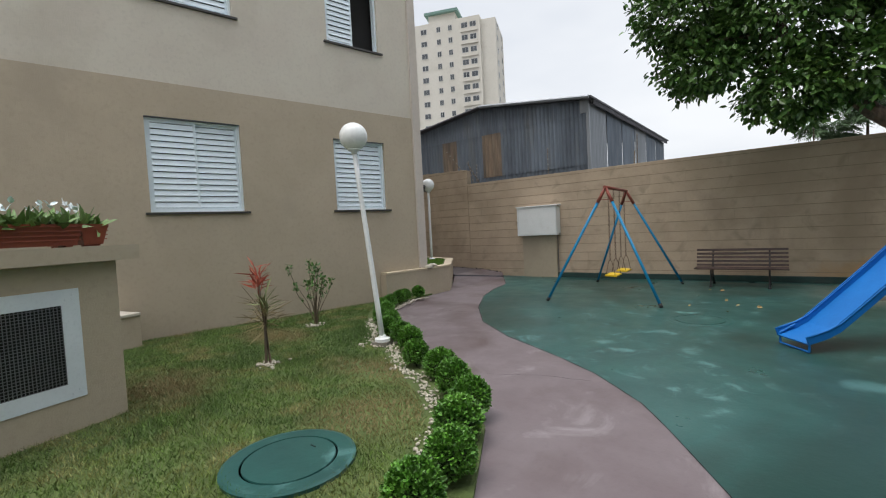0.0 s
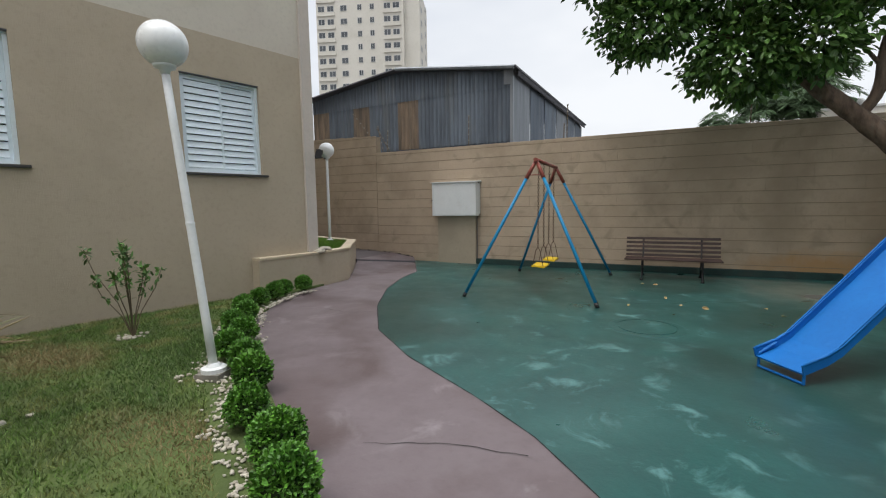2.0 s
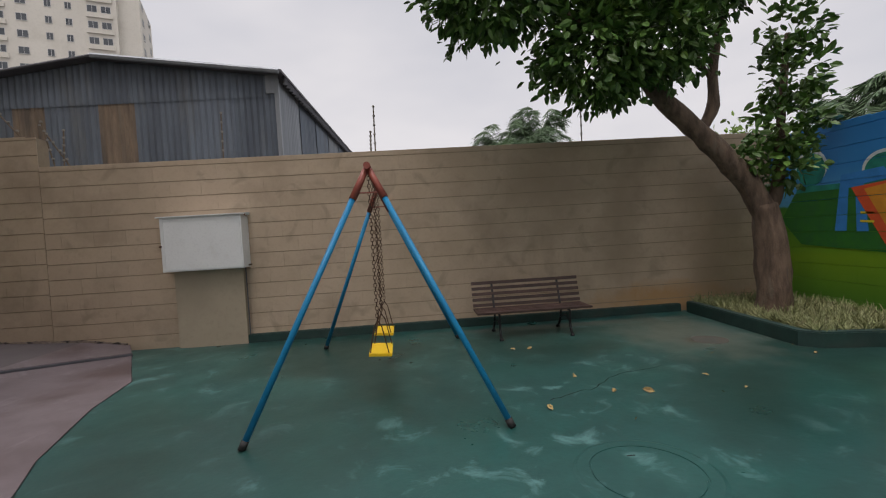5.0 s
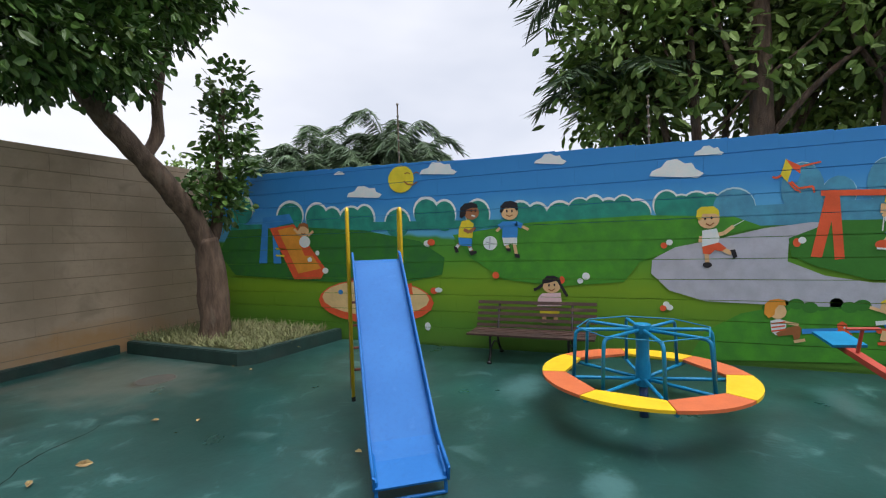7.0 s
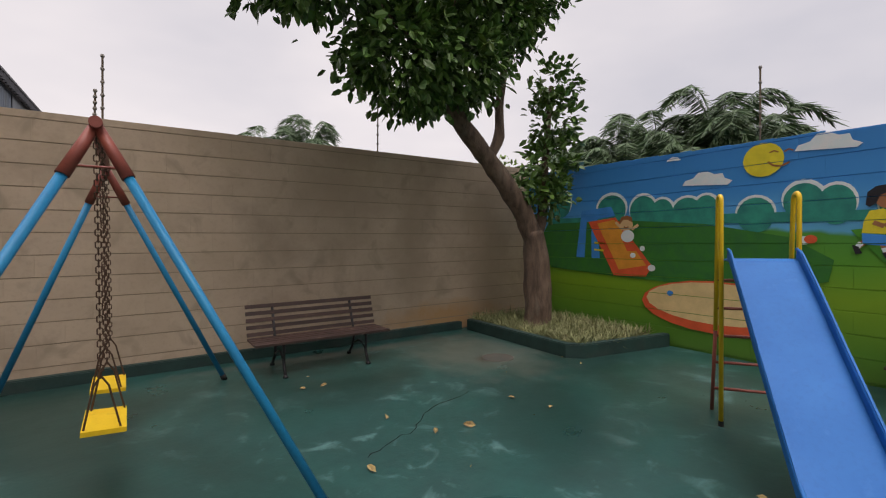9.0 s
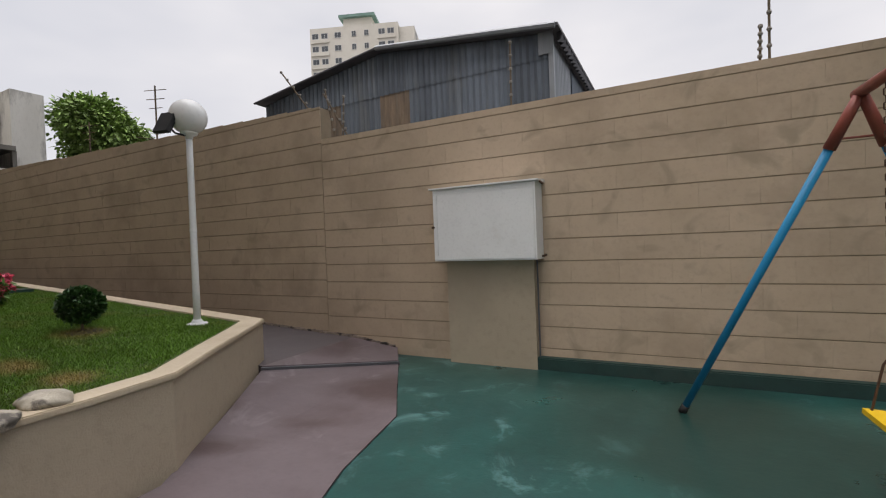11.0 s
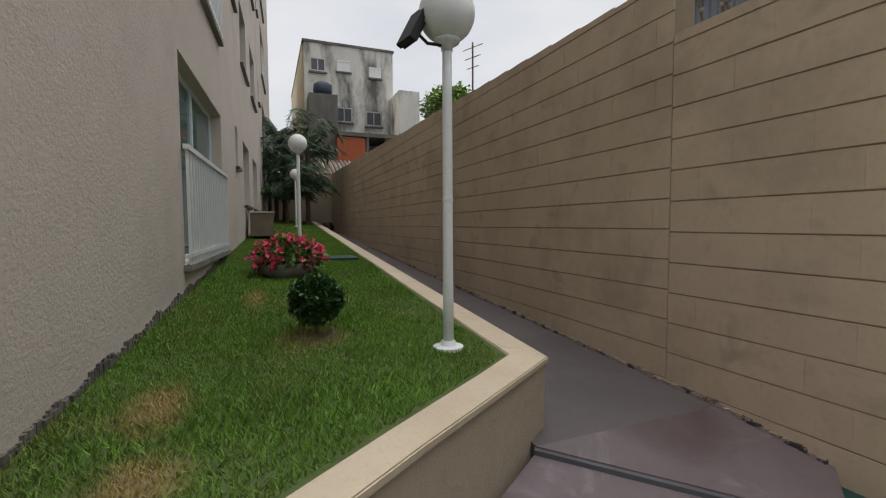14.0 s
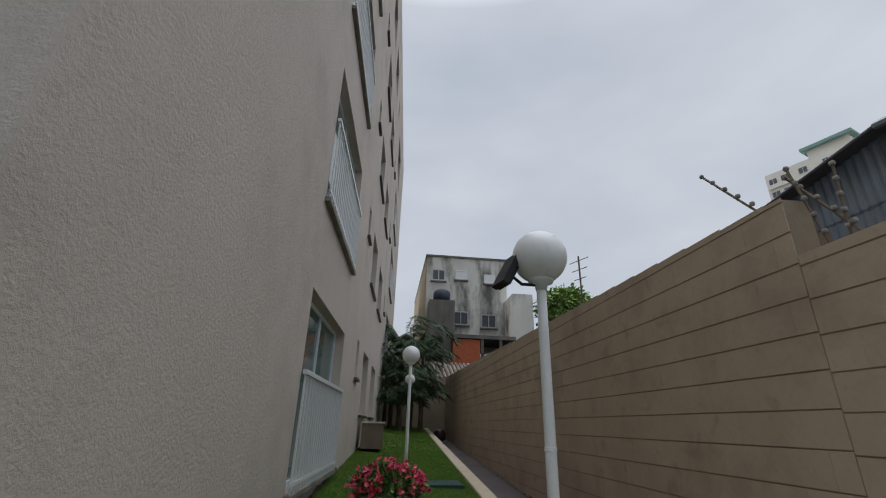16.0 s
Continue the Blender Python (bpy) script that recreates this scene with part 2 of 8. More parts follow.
def add_prism(bm, pts, z0, z1):
    """A closed outline drawn up from z0 to z1; each may be a number or a function of x and y."""
    f0 = z0 if callable(z0) else lambda x, y: z0
    f1 = z1 if callable(z1) else lambda x, y: z1
    lo = [bm.verts.new((x, y, f0(x, y))) for x, y in pts]
    hi = [bm.verts.new((x, y, f1(x, y))) for x, y in pts]
    n = len(pts)
    area = sum(pts[i][0] * pts[(i + 1) % n][1] - pts[(i + 1) % n][0] * pts[i][1] for i in range(n))
    if area < 0:
        lo, hi = lo[::-1], hi[::-1]
    bm.faces.new(hi)
    bm.faces.new(lo[::-1])
    for i in range(n):
        j = (i + 1) % n
        bm.faces.new((lo[i], lo[j], hi[j], hi[i]))
    return bm


def prism(pts, z0, z1):
    return add_prism(bmesh.new(), pts, z0, z1)


def add_tube(bm, pts, r, n=10, r_end=None, caps=True):
    """A round tube through the points; r may taper to r_end."""
    pts = [Vector(p) for p in pts]
    rings = []
    side = None
    for i, p in enumerate(pts):
        d = (pts[min(i + 1, len(pts) - 1)] - pts[max(i - 1, 0)]).normalized()
        if side is None:
            side = d.cross(Vector((0.31, 0.17, 0.93))).normalized() if abs(d.z) < 0.9 else d.cross(Vector((0, 1, 0))).normalized()
        side = (side - d * side.dot(d)).normalized()
        up = d.cross(side)
        f = i / max(1, len(pts) - 1)
        rr = r if r_end is None else r + (r_end - r) * f
        rings.append([bm.verts.new(p + (side * math.cos(a) + up * math.sin(a)) * rr) for a in (2 * math.pi * k / n for k in range(n))])
    for a, b in zip(rings, rings[1:]):
        for k in range(n):
            bm.faces.new((a[k], a[(k + 1) % n], b[(k + 1) % n], b[k]))
    if caps:
        bm.faces.new(rings[0][::-1])
        bm.faces.new(rings[-1])
    return bm


def tube(pts, r, n=10, r_end=None):
    return add_tube(bmesh.new(), pts, r, n, r_end)


def bent(corners, r, steps=5):
    """A path with its inner corners rounded."""
    c = [Vector(p) for p in corners]
    out = [c[0]]
    for a, b, d in zip(c, c[1:], c[2:]):
        p, q = b + (a - b).normalized() * r, b + (d - b).normalized() * r
        for k in range(steps + 1):
            t = k / steps
            out.append(p * (1 - t) ** 2 + b * 2 * t * (1 - t) + q * t ** 2)
    return out + [c[-1]]


def add_lathe(bm, profile, n=24, at=(0, 0, 0)):
    rings = []
    for r, z in profile:
        rings.append([bm.verts.new((at[0] + r * math.cos(2 * math.pi * k / n), at[1] + r * math.sin(2 * math.pi * k / n), at[2] + z)) for k in range(n)])
    for a, b in zip(rings, rings[1:]):
        for k in range(n):
            bm.faces.new((a[k], a[(k + 1) % n], b[(k + 1) % n], b[k]))
    bm.faces.new(rings[0][::-1])
    bm.faces.new(rings[-1])
    return bm


def lathe(profile, n=24):
    return add_lathe(bmesh.new(), profile, n)


def on_line(p, q, s):
    return (p[0] + (q[0] - p[0]) * s, p[1] + (q[1] - p[1]) * s)


def raw_mesh(name, verts, faces, material, parent=None, label=""):
    me = bpy.data.meshes.new(name)
    me.from_pydata(verts, [], faces)
    me.materials.append(material)
    ob = new(name, me)
    if parent:
        ob.parent = parent
    return tagged(ob, label)


def leaf_mesh(centres, outward, length, width, rng, droop=0.3, spread=0.8, fold=0.12):
    """Leaves of six corners, folded along the rib, each by itself, as one list of corners and faces."""
    n = len(centres)
    d = outward + rng.normal(0, spread, (n, 3)) + np.array([0, 0, -droop])
    d /= np.linalg.norm(d, axis=1)[:, None] + 1e-9
    up = rng.normal(0, 0.5, (n, 3)) + np.array([0, 0, 1.0])
    s = np.cross(d, up)
    s /= np.linalg.norm(s, axis=1)[:, None] + 1e-9
    u = np.cross(s, d)
    ln = (length * rng.uniform(0.6, 1.25, n))[:, None]
    wd = (width * rng.uniform(0.7, 1.2, n))[:, None]
    c = centres
    p = [c, c + d * ln * 0.35 + s * wd * 0.5 + u * wd * fold, c + d * ln * 0.75 + s * wd * 0.36 + u * wd * fold, c + d * ln,
         c + d * ln * 0.75 - s * wd * 0.36 + u * wd * fold, c + d * ln * 0.35 - s * wd * 0.5 + u * wd * fold]
    v = np.stack(p, 1).reshape(-1, 3)
    b = np.arange(n)[:, None] * 6
    f = np.concatenate([b + np.array([[0, 1, 2, 3]]), b + np.array([[0, 3, 4, 5]])], 0)
    return v, f


# ---- ground levels ----
def ramp_z(x):
    """The height of the side passage's floor."""
    return max(0.0, 0.12 + (-3.3 - x) * 0.052) if x < -3.3 else max(0.0, 0.12 * min(1, (-2.4 - x) / 0.9))


def north_y(x):
    return 5.26 + 0.0226 * (x + 3.66)


MX = 6.18
E0, E1 = (-4.57, -7.7), (-2.475, 2.035)   # east face of the block of flats: its line from south to north
E_DIR = Vector((E1[0] - E0[0], E1[1] - E0[1], 0)).normalized()

ground = tagged(link("ground", prism([(-900, -900), (900, -900), (900, 900), (-900, 900)], -0.6, -0.08), ground_mat), "grey paved ground stretching away to the horizon", "ground", kind="structure")

PG = [(4.6, -8.0), (4.2, -5.5), (3.6, -3.6), (2.94, -2.31), (2.58, -1.76), (2.35, -1.44), (1.88, -1.0), (1.4, -0.68), (0.6, -0.22), (-0.1, 0.33),
      (-0.75, 1.2), (-1.3, 2.2), (-1.62, 3.1), (-1.76, 3.82), (-2.03, 4.23), (-2.48, 4.93), (-2.72, 5.28)]
HL = [(2.9, -8.0), (2.65, -5.5), (2.35, -4.0), (2.0, -2.98), (1.66, -2.35), (1.27, -1.96), (0.72, -1.60), (0.16, -1.24), (-0.34, -0.93), (-1.03, -0.41), (-1.67, 0.19), (-2.1, 0.93), (-2.31, 1.5), (-2.36, 2.0)]
green = [(MX, -8.0)] + PG + [(MX, 5.46)]
tagged(link("pavement", prism(green, -0.1, 0.0), green_floor), "worn dark green painted concrete playground floor", "floor", kind="structure")
path = HL + [(-2.38, 2.6), (-2.76, 3.2), (-3.3, 4.0)] + PG[::-1][1:]
tagged(link("pavement_path", prism(path, -0.1, lambda x, y: 0.003 + ramp_z(x)), purple_floor), "winding maroon painted concrete footpath beside the lawn", "path", kind="structure")
landing = prism([(-3.3, 4.0), (-3.3, 5.27), (-2.72, 5.28), (-2.48, 4.93)], -0.1, lambda x, y: 0.034 + ramp_z(x))
tagged(link("pavement_landing", landing, purple_floor), "maroon painted concrete landing at the foot of the ramp", "path", kind="structure")
ramp = prism([(-3.3, 4.0), (-3.3, 5.27), (-3.66, 5.27), (-20.5, 5.3), (-20.5, 4.3), (-12, 4.25)], -0.1, lambda x, y: 0.033 + ramp_z(x))
tagged(link("pavement_ramp", ramp, grey_floor), "grey cement ramp rising along the boundary wall", "path", kind="structure")


# ---- boundary walls ----
def north_wall():
    th = 0.15
    a = prism([(-3.66, north_y(-3.66) + 0.006), (MX + 0.2, north_y(MX) + 0.006), (MX + 0.2, north_y(MX) + th), (-3.66, north_y(-3.66) + th)], -0.1, 2.44)
    w = tagged(link("wall_north", a, beige_joint), "tan painted concrete block boundary wall", "wall", kind="structure")
    top = lambda x, y: 2.83 + 0.03 * (-3.66 - x)
    b = prism([(-20.2, 5.32), (-3.663, 5.266), (-3.663, 5.44), (-20.2, 5.5)], -0.1, lambda x, y: top(x, y) - 0.01)
    v = tagged(link("wall_passage", b, beige_joint), "long tan painted block wall beside the ramp", "wall", kind="structure")
    return w, v


wall_n, wall_p = north_wall()
m = prism([(MX + 0.006, -8.0), (MX + 0.16, -8.0), (MX + 0.16, 5.47), (MX + 0.006, 5.47)], -0.1, lambda x, y: 2.33 - 0.026 * (5.44 - y))
wall_m = tagged(link("wall_mural", m, beige_block), "concrete block wall painted with a colourful playground mural", "wall", kind="structure")


# ---- the block of flats ----
glass = mat("green_tinted_glass", (0.10, 0.17, 0.16), None, 2, 0.06, spec=0.8, rvar=0.02)
# near-black for unlit insides, their shade put into the colour, and for cracks
dark_in = mat("near_black_shade_and_gaps", (0.012, 0.011, 0.010), None, 2, 0.9)
grimy = mat("grimy_plaster_edge", (0.20, 0.175, 0.15), (0.07, 0.062, 0.055), 14, 0.95, 0.008, 50)
sill_stone = mat("dark_granite_sill", (0.05, 0.045, 0.042), None, 30, 0.4)


def wall_frame(p, q):
    """The pose of a wall's own axes: x along it from p to q, y out of it, z up."""
    a = math.degrees(math.atan2(q[1] - p[1], q[0] - p[0]))
    return pose(p[0], p[1], 0, 0, 0, a)


def opened(bm, length, z0, z1, holes, out, back, s0=0.0):
    """A wall from s0 to length with rectangular holes (s0, s1, z0, z1), its face at out."""
    cuts = sorted({s0, length} | {h[0] for h in holes} | {h[1] for h in holes})
    for a, b in zip(cuts, cuts[1:]):
        mine = sorted([h for h in holes if h[0] <= a + 1e-6 and h[1] >= b - 1e-6], key=lambda h: h[2])
        z = z0
        for h in mine:
            if h[2] > z + 1e-4:
                add_box(bm, (a, min(out, back), z), (b, max(out, back), h[2]))
            z = h[3]
        if z < z1:
            add_box(bm, (a, min(out, back), z), (b, max(out, back), z1))
    bmesh.ops.remove_doubles(bm, verts=bm.verts, dist=1e-4)
    seen = {}
    for f in bm.faces:
        seen.setdefault(tuple(round(c, 3) for c in f.calc_center_median()), []).append(f)
    bmesh.ops.delete(bm, geom=[f for fs in seen.values() if len(fs) > 1 for f in fs], context="FACES")
    return bm


STOREY = 2.82
E_LEN = (Vector(E1) - Vector(E0)).length
EF = wall_frame(E0, E1)          # y of this frame points into the building
e_holes = []
for k in range(5):
    e_holes += [(5.44, 6.62, 1.69 + k * STOREY, 2.96 + k * STOREY), (8.1, 9.1, 1.69 + k * STOREY, 2.9 + k * STOREY), (1.6, 2.8, 1.69 + k * STOREY, 2.9 + k * STOREY)]
low = opened(bmesh.new(), E_LEN, -0.1, 3.42, [h for h in e_holes if h[2] < 3], 0.0, 0.2)
def mitred(bm):
    """The wall's inner end is cut back, so that it stays behind the side wall's face."""
    for v in bm.verts:
        if v.co.x > E_LEN - 1e-3 and v.co.y > 0.1:
            v.co.x -= 0.08
    return bm


w = tagged(link("wall_flats_east", mitred(low), stucco_tan), "tan rendered ground floor wall of the flats", "wall", kind="structure")
w.matrix_world = EF
up = opened(bmesh.new(), E_LEN, 3.42, 15.5, [h for h in e_holes if h[2] > 3], 0.003, 0.2)
w = tagged(link("wall_flats_east_upper", mitred(up), stucco_light), "paler rendered upper wall of the flats", "wall", kind="structure")
w.matrix_world = EF
n_holes = []
NB = 2.66
for k in range(5):
    z = k * NB
    n_holes += [(3.14, 5.44, 0.92 + z, 2.64 + z), (7.05, 7.4, 2.2 + z, 2.86 + z), (8.3, 9.6, 1.62 + z, 2.84 + z), (10.6, 12.0, 1.62 + z, 2.84 + z),
                (13.4, 13.8, 2.2 + z, 2.86 + z), (15.4, 17.6, 0.98 + z, 2.7 + z)]
NF = wall_frame(E1, (-26.0, 3.106))  # y of this frame points into the building (south)
nw = opened(bmesh.new(), 22.0, -0.1, 15.5, n_holes, 0.0, 0.2)
w = tagged(link("wall_flats_north", nw, stucco_rough), "rough cream rendered side wall of the flats", "wall", kind="structure")
w.matrix_world = NF
# no rooms are built: a solid near-black block gives the darkness behind the windows
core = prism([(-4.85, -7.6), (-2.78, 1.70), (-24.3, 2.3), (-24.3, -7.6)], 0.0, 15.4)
tagged(link("wall_flats_core", core, dark_in), "solid near-black block standing in for the unlit rooms of the flats", "wall", kind="structure")
wing = box((-34, -6, 0), (-24.4, 2.7, 15.4))
tagged(link("wall_flats_wing", wing, stucco_light), "cream rendered taller wing of the flats", "wall", kind="structure")
cem = bmesh.new()
rc = random.Random(3)
for i in range(300):
    x0, x1 = -2.47 - i * 0.02, -2.49 - i * 0.02
    yy = 2.033 + 0.0455 * (-2.46 - x0)
    add_box(cem, (x1 - 0.006, yy - 0.02, 0.40), (x0 + 0.006, yy + 0.003 + 0.02 * abs(noise.noise(Vector((x0 * 9, 5, 0)))) + rc.uniform(0, 0.014), 0.525 + 0.055 * (-2.6 - x0) + 0.06 * abs(noise.noise(Vector((x0 * 2.2, 0, 0)))) + 0.045 * abs(noise.noise(Vector((x0 * 14, 3, 0)))) + rc.uniform(0, 0.016)))
tagged(link("baseboard_cement", cem, grimy), "rough grey cement skirting at the foot of the wall", "skirting", kind="structure")

rub = bmesh.new()
for i in range(420):
    x0, x1 = -2.75 - i * 0.022, -2.772 - i * 0.022
    yy = north_y(max(x0, -3.66))
    hh = ramp_z(x0) + 0.045 + 0.03 * abs(noise.noise(Vector((x0 * 3, 1, 0)))) + rc.uniform(0, 0.012)
    add_box(rub, (x1 - 0.004, yy - 0.012 - 0.02 * abs(noise.noise(Vector((x0 * 6, 8, 0)))) - rc.uniform(0, 0.012), -0.05), (x0 + 0.004, yy + 0.012, hh))
tagged(link("baseboard_mortar", rub, mat("pale_broken_mortar", (0.36, 0.28, 0.24), (0.22, 0.18, 0.15), 14, 0.95, 0.006, 50, dirt=(0.04, 0.035, 0.03), dscale=9, dirt_at=(0.52, 0.58))), "broken pale mortar along the foot of the block wall", "skirting", kind="structure")


def shutter_window(name, s, z, w, h, open_half):
    """A two-leaf sliding shutter window in the east wall; one half may stand open."""
    win = tagged(new(name), "white aluminium sliding shutter window set in the tan wall", "window", kind="structure")
    win.matrix_world = EF @ pose(s, 0, z)
    bm = bmesh.new()
    f = 0.035
    add_box(bm, (0, 0.05, 0), (f, 0.15, h))
    add_box(bm, (w - f, 0.05, 0), (w, 0.15, h))
    add_box(bm, (f, 0.05, h - f), (w - f, 0.15, h))
    add_box(bm, (f, 0.05, 0), (w - f, 0.15, f))
    part("window_frame", bm, white_slat, win)
    part("window_sill", box((-0.06, -0.035, -0.03), (w + 0.07, 0.12, -0.001)), sill_stone, win, bevel=0.004)
    part("lintel_edge", box((0.001, 0.002, h - 0.012), (w - 0.001, 0.05, h - 0.001)), dark_roof_and_shade, win)
    halves = ((f, w / 2 + 0.015, 0.062), (w / 2 - 0.015, w - f, 0.092))
    for i, (a, b, y) in enumerate(halves):
        if open_half and i == 1:
            continue
        sh = part("shutter", opened(bmesh.new(), b - 0.0, f, h - f, [(a + 0.03, b - 0.03, f + 0.03, h - f - 0.03)], y, y + 0.022, a), white_slat, win)
        n = int((h - 2 * f - 0.06) / 0.080)
        step = (h - 2 * f - 0.06) / n
        me = None
        for k in range(n):
            zz = f + 0.03 + k * step
            if me is None:
                bm = bmesh.new()
                x0, x1 = a + 0.03, b - 0.03
                pr = ((-0.010, 0.003), (-0.008, 0.012), (0.010, step * 0.90), (0.016, step * 0.87), (0.0, 0.001))
                l = [bm.verts.new((x0, y + p, q)) for p, q in pr]
                r = [bm.verts.new((x1, y + p, q)) for p, q in pr]
                for j in range(5):
                    bm.faces.new((l[j], r[j], r[(j + 1) % 5], l[(j + 1) % 5]))
                me = part("slat", bm, white_slat, sh)
                me.location.z = zz
            else:
                o = new("slat", me.data)
                o.parent = sh
                o.location.z = zz
        # dark sheet added behind the slats so that their gaps read as shaded
        part("shutter_back", box((a + 0.03, y + 0.024, f + 0.03), (b - 0.03, y + 0.028, h - f - 0.03)), dark_roof_and_shade, sh)
    return win


def window_at(i, s, k, w, h, open_half=False):
    return shutter_window("window_%d" % i, s, 1.69 + k * STOREY, w, h, open_half)


window_at(1, 5.44, 0, 1.18, 1.27)
window_at(2, 8.1, 0, 1.0, 1.21)
window_at(3, 8.1, 1, 1.0, 1.21, True)
window_at(4, 5.44, 1, 1.18, 1.27)


def glazed(name, s, z, w, h, rail, proud=0.06):
    """A window of the north wall: frame, panes, sill, and a railing before the tall ones."""
    win = tagged(new(name), "green tinted sliding glass window with pale frame" + (" behind a white railing" if rail else ""), "window", kind="structure")
    win.matrix_world = NF @ pose(s, 0, z)
    bm = opened(bmesh.new(), w, 0, h, [(0.04, w / 2 - 0.02, 0.04, h - 0.04), (w / 2 + 0.02, w - 0.04, 0.04, h - 0.04)], 0.12, 0.17)
    part("window_frame", bm, white_slat, win)
    for a, b in ((0.04, w / 2 - 0.02), (w / 2 + 0.02, w - 0.04)):
        part("pane", box((a, 0.14, 0.04), (b, 0.147, h - 0.04)), glass, win)
    part("window_sill", box((-0.05, -proud, -0.05), (w + 0.05, 0.12, -0.001)), sill_stone if not rail else cement, win, bevel=0.006)
    if rail:
        rl = part("railing", bmesh.new(), white_paint, win)
        part("handrail", box((-0.04, -0.06, 0.93), (w + 0.04, -0.02, 0.97)), white_paint, rl)
        part("bottom_rail", box((-0.04, -0.05, 0.06), (w + 0.04, -0.03, 0.09)), white_paint, rl)
        base = None
        n = int(w / 0.11)
        for i in range(n + 1):
            x = i * w / n
            if base is None:
                base = part("baluster", box((-0.009, -0.049, 0.0), (0.009, -0.031, 0.93)), white_paint, rl)
                base.location.x = x
            else:
                o = new("baluster", base.data)
                o.parent, o.location.x = rl, x
    return win


num = 10
for k in range(5):
    for s, z, wd, h, rail in ((3.14, 0.92, 2.3, 1.72, True), (7.05, 2.2, 0.35, 0.66, False), (8.3, 1.62, 1.3, 1.22, False), (10.6, 1.62, 1.4, 1.22, False),
                              (13.4, 2.2, 0.4, 0.66, False), (15.4, 0.98, 2.2, 1.72, True)):
        num += 1
        if k < 4:
            glazed("window_%d" % num, s, z + k * NB, wd, h, rail)

# ---- raised lawn with its low wall ----
RIM = [(-2.54, 0.95), (-2.40, 1.7), (-2.39, 2.3), (-2.44, 2.72), (-2.82, 3.24), (-3.45, 4.15), (-20.0, 4.62)]
RIN = [(-2.70, 0.97), (-2.56, 1.75), (-2.54, 2.32), (-2.58, 2.68), (-2.95, 3.17), (-3.54, 3.98), (-20.0, 4.46)]


def rim_z(x, y=0):
    return 0.54 + 0.05 * max(0.0, -3.4 - x)


def seg_gap(x, y, p, q):
    dx, dy = q[0] - p[0], q[1] - p[1]
    t = min(1, max(0, ((x - p[0]) * dx + (y - p[1]) * dy) / (dx * dx + dy * dy)))
    return math.hypot(x - p[0] - dx * t, y - p[1] - dy * t)


def lawn_z(x, y):
    """The raised lawn falls from the flats' wall to the coping."""
    d = min(seg_gap(x, y, p, q) for p, q in zip(RIN[2:], RIN[3:]))
    b = max(0.0, y - (2.03 + 0.0455 * (-2.46 - x)))
    k = d / (d + b + 1e-6)
    r = rim_z(x) - 0.015
    return r * (1 - k) + max(0.515 + 0.055 * (-2.6 - x), r) * k


def strip(a, b, z0, z1, cuts=1):
    bm = bmesh.new()
    for i in range(len(a) - 1):
        for c in range(cuts):
            p0, p1 = on_line(a[i], a[i + 1], c / cuts), on_line(a[i], a[i + 1], (c + 1) / cuts)
            q0, q1 = on_line(b[i], b[i + 1], c / cuts), on_line(b[i], b[i + 1], (c + 1) / cuts)
            add_prism(bm, [p0, p1, q1, q0], z0, z1)
    bmesh.ops.remove_doubles(bm, verts=bm.verts, dist=1e-4)
    return bm


bm = bmesh.new()
wall_line = [(-2.5, 1.97), (-2.62, 1.97), (-3.0, 2.0), (-3.6, 2.03), (-20.0, 2.77)]
for i in range(4):
    p0, p1, q0, q1 = RIN[2 + i], RIN[3 + i], wall_line[i], wall_line[i + 1]
    n = (2, 3, 4, 16)[i]
    grid = [[on_line(on_line(p0, p1, u / n), on_line(q0, q1, u / n), w / 6) for w in range(7)] for u in range(n + 1)]
    vv = [[bm.verts.new((x, y, lawn_z(x, y))) for x, y in row] for row in grid]
    for u in range(n):
        for w in range(6):
            bm.faces.new((vv[u][w], vv[u][w + 1], vv[u + 1][w + 1], vv[u + 1][w]))
bmesh.ops.recalc_face_normals(bm, faces=bm.faces)
if sum(f.normal.z for f in bm.faces) < 0:
    bmesh.ops.reverse_faces(bm, faces=bm.faces)
tagged(link("ground_lawn", bm, turf), "raised lawn soil beside the flats", "lawn", kind="structure")
body = strip(RIM, RIN, -0.1, lambda x, y: rim_z(x) - 0.035, 3)
tagged(link("wall_planter", body, stucco_tan), "low tan rendered retaining wall round the raised lawn", "low wall", kind="structure")
o = 0.012
RIMO = [(x + o, y + o) for x, y in RIM]
cap = strip(RIMO, RIN, lambda x, y: rim_z(x) - 0.035, lambda x, y: rim_z(x), 3)
tagged(link("trim_planter", cap, rim_paint, bevel=0.006), "worn cream painted coping on the low wall", "coping", kind="structure")


def rock(name, x, y, z, sx, sy, sz, seed, material, label, category="stone", group="", turn=0):
    bm = bmesh.new()
    bmesh.ops.create_icosphere(bm, subdivisions=3, radius=1)
    for v in bm.verts:
        d = 1 + 0.22 * noise.noise(v.co * 1.3 + Vector((seed, seed, 0))) + 0.07 * noise.noise(v.co * 4 + Vector((seed, 0, 0)))
        v.co = Vector((v.co.x * sx * d, v.co.y * sy * d, max(-0.6, v.co.z) * sz * d))
    ob = link(name, bm, material, smooth=True)
    ob.matrix_world = pose(x, y, z, 0, 0, turn)
    return tagged(ob, label, category, group)


pale = mat("pale_cracked_cement", (0.52, 0.47, 0.38), (0.36, 0.32, 0.25), 9, 0.95, 0.01, 30, dirt=(0.12, 0.105, 0.09), dscale=5, dirt_at=(0.56, 0.64))
rock("cement_lump", -2.50, 2.20, 0.555, 0.11, 0.09, 0.045, 3, pale, "cracked lump of pale cement on the low wall by the corner", turn=20)
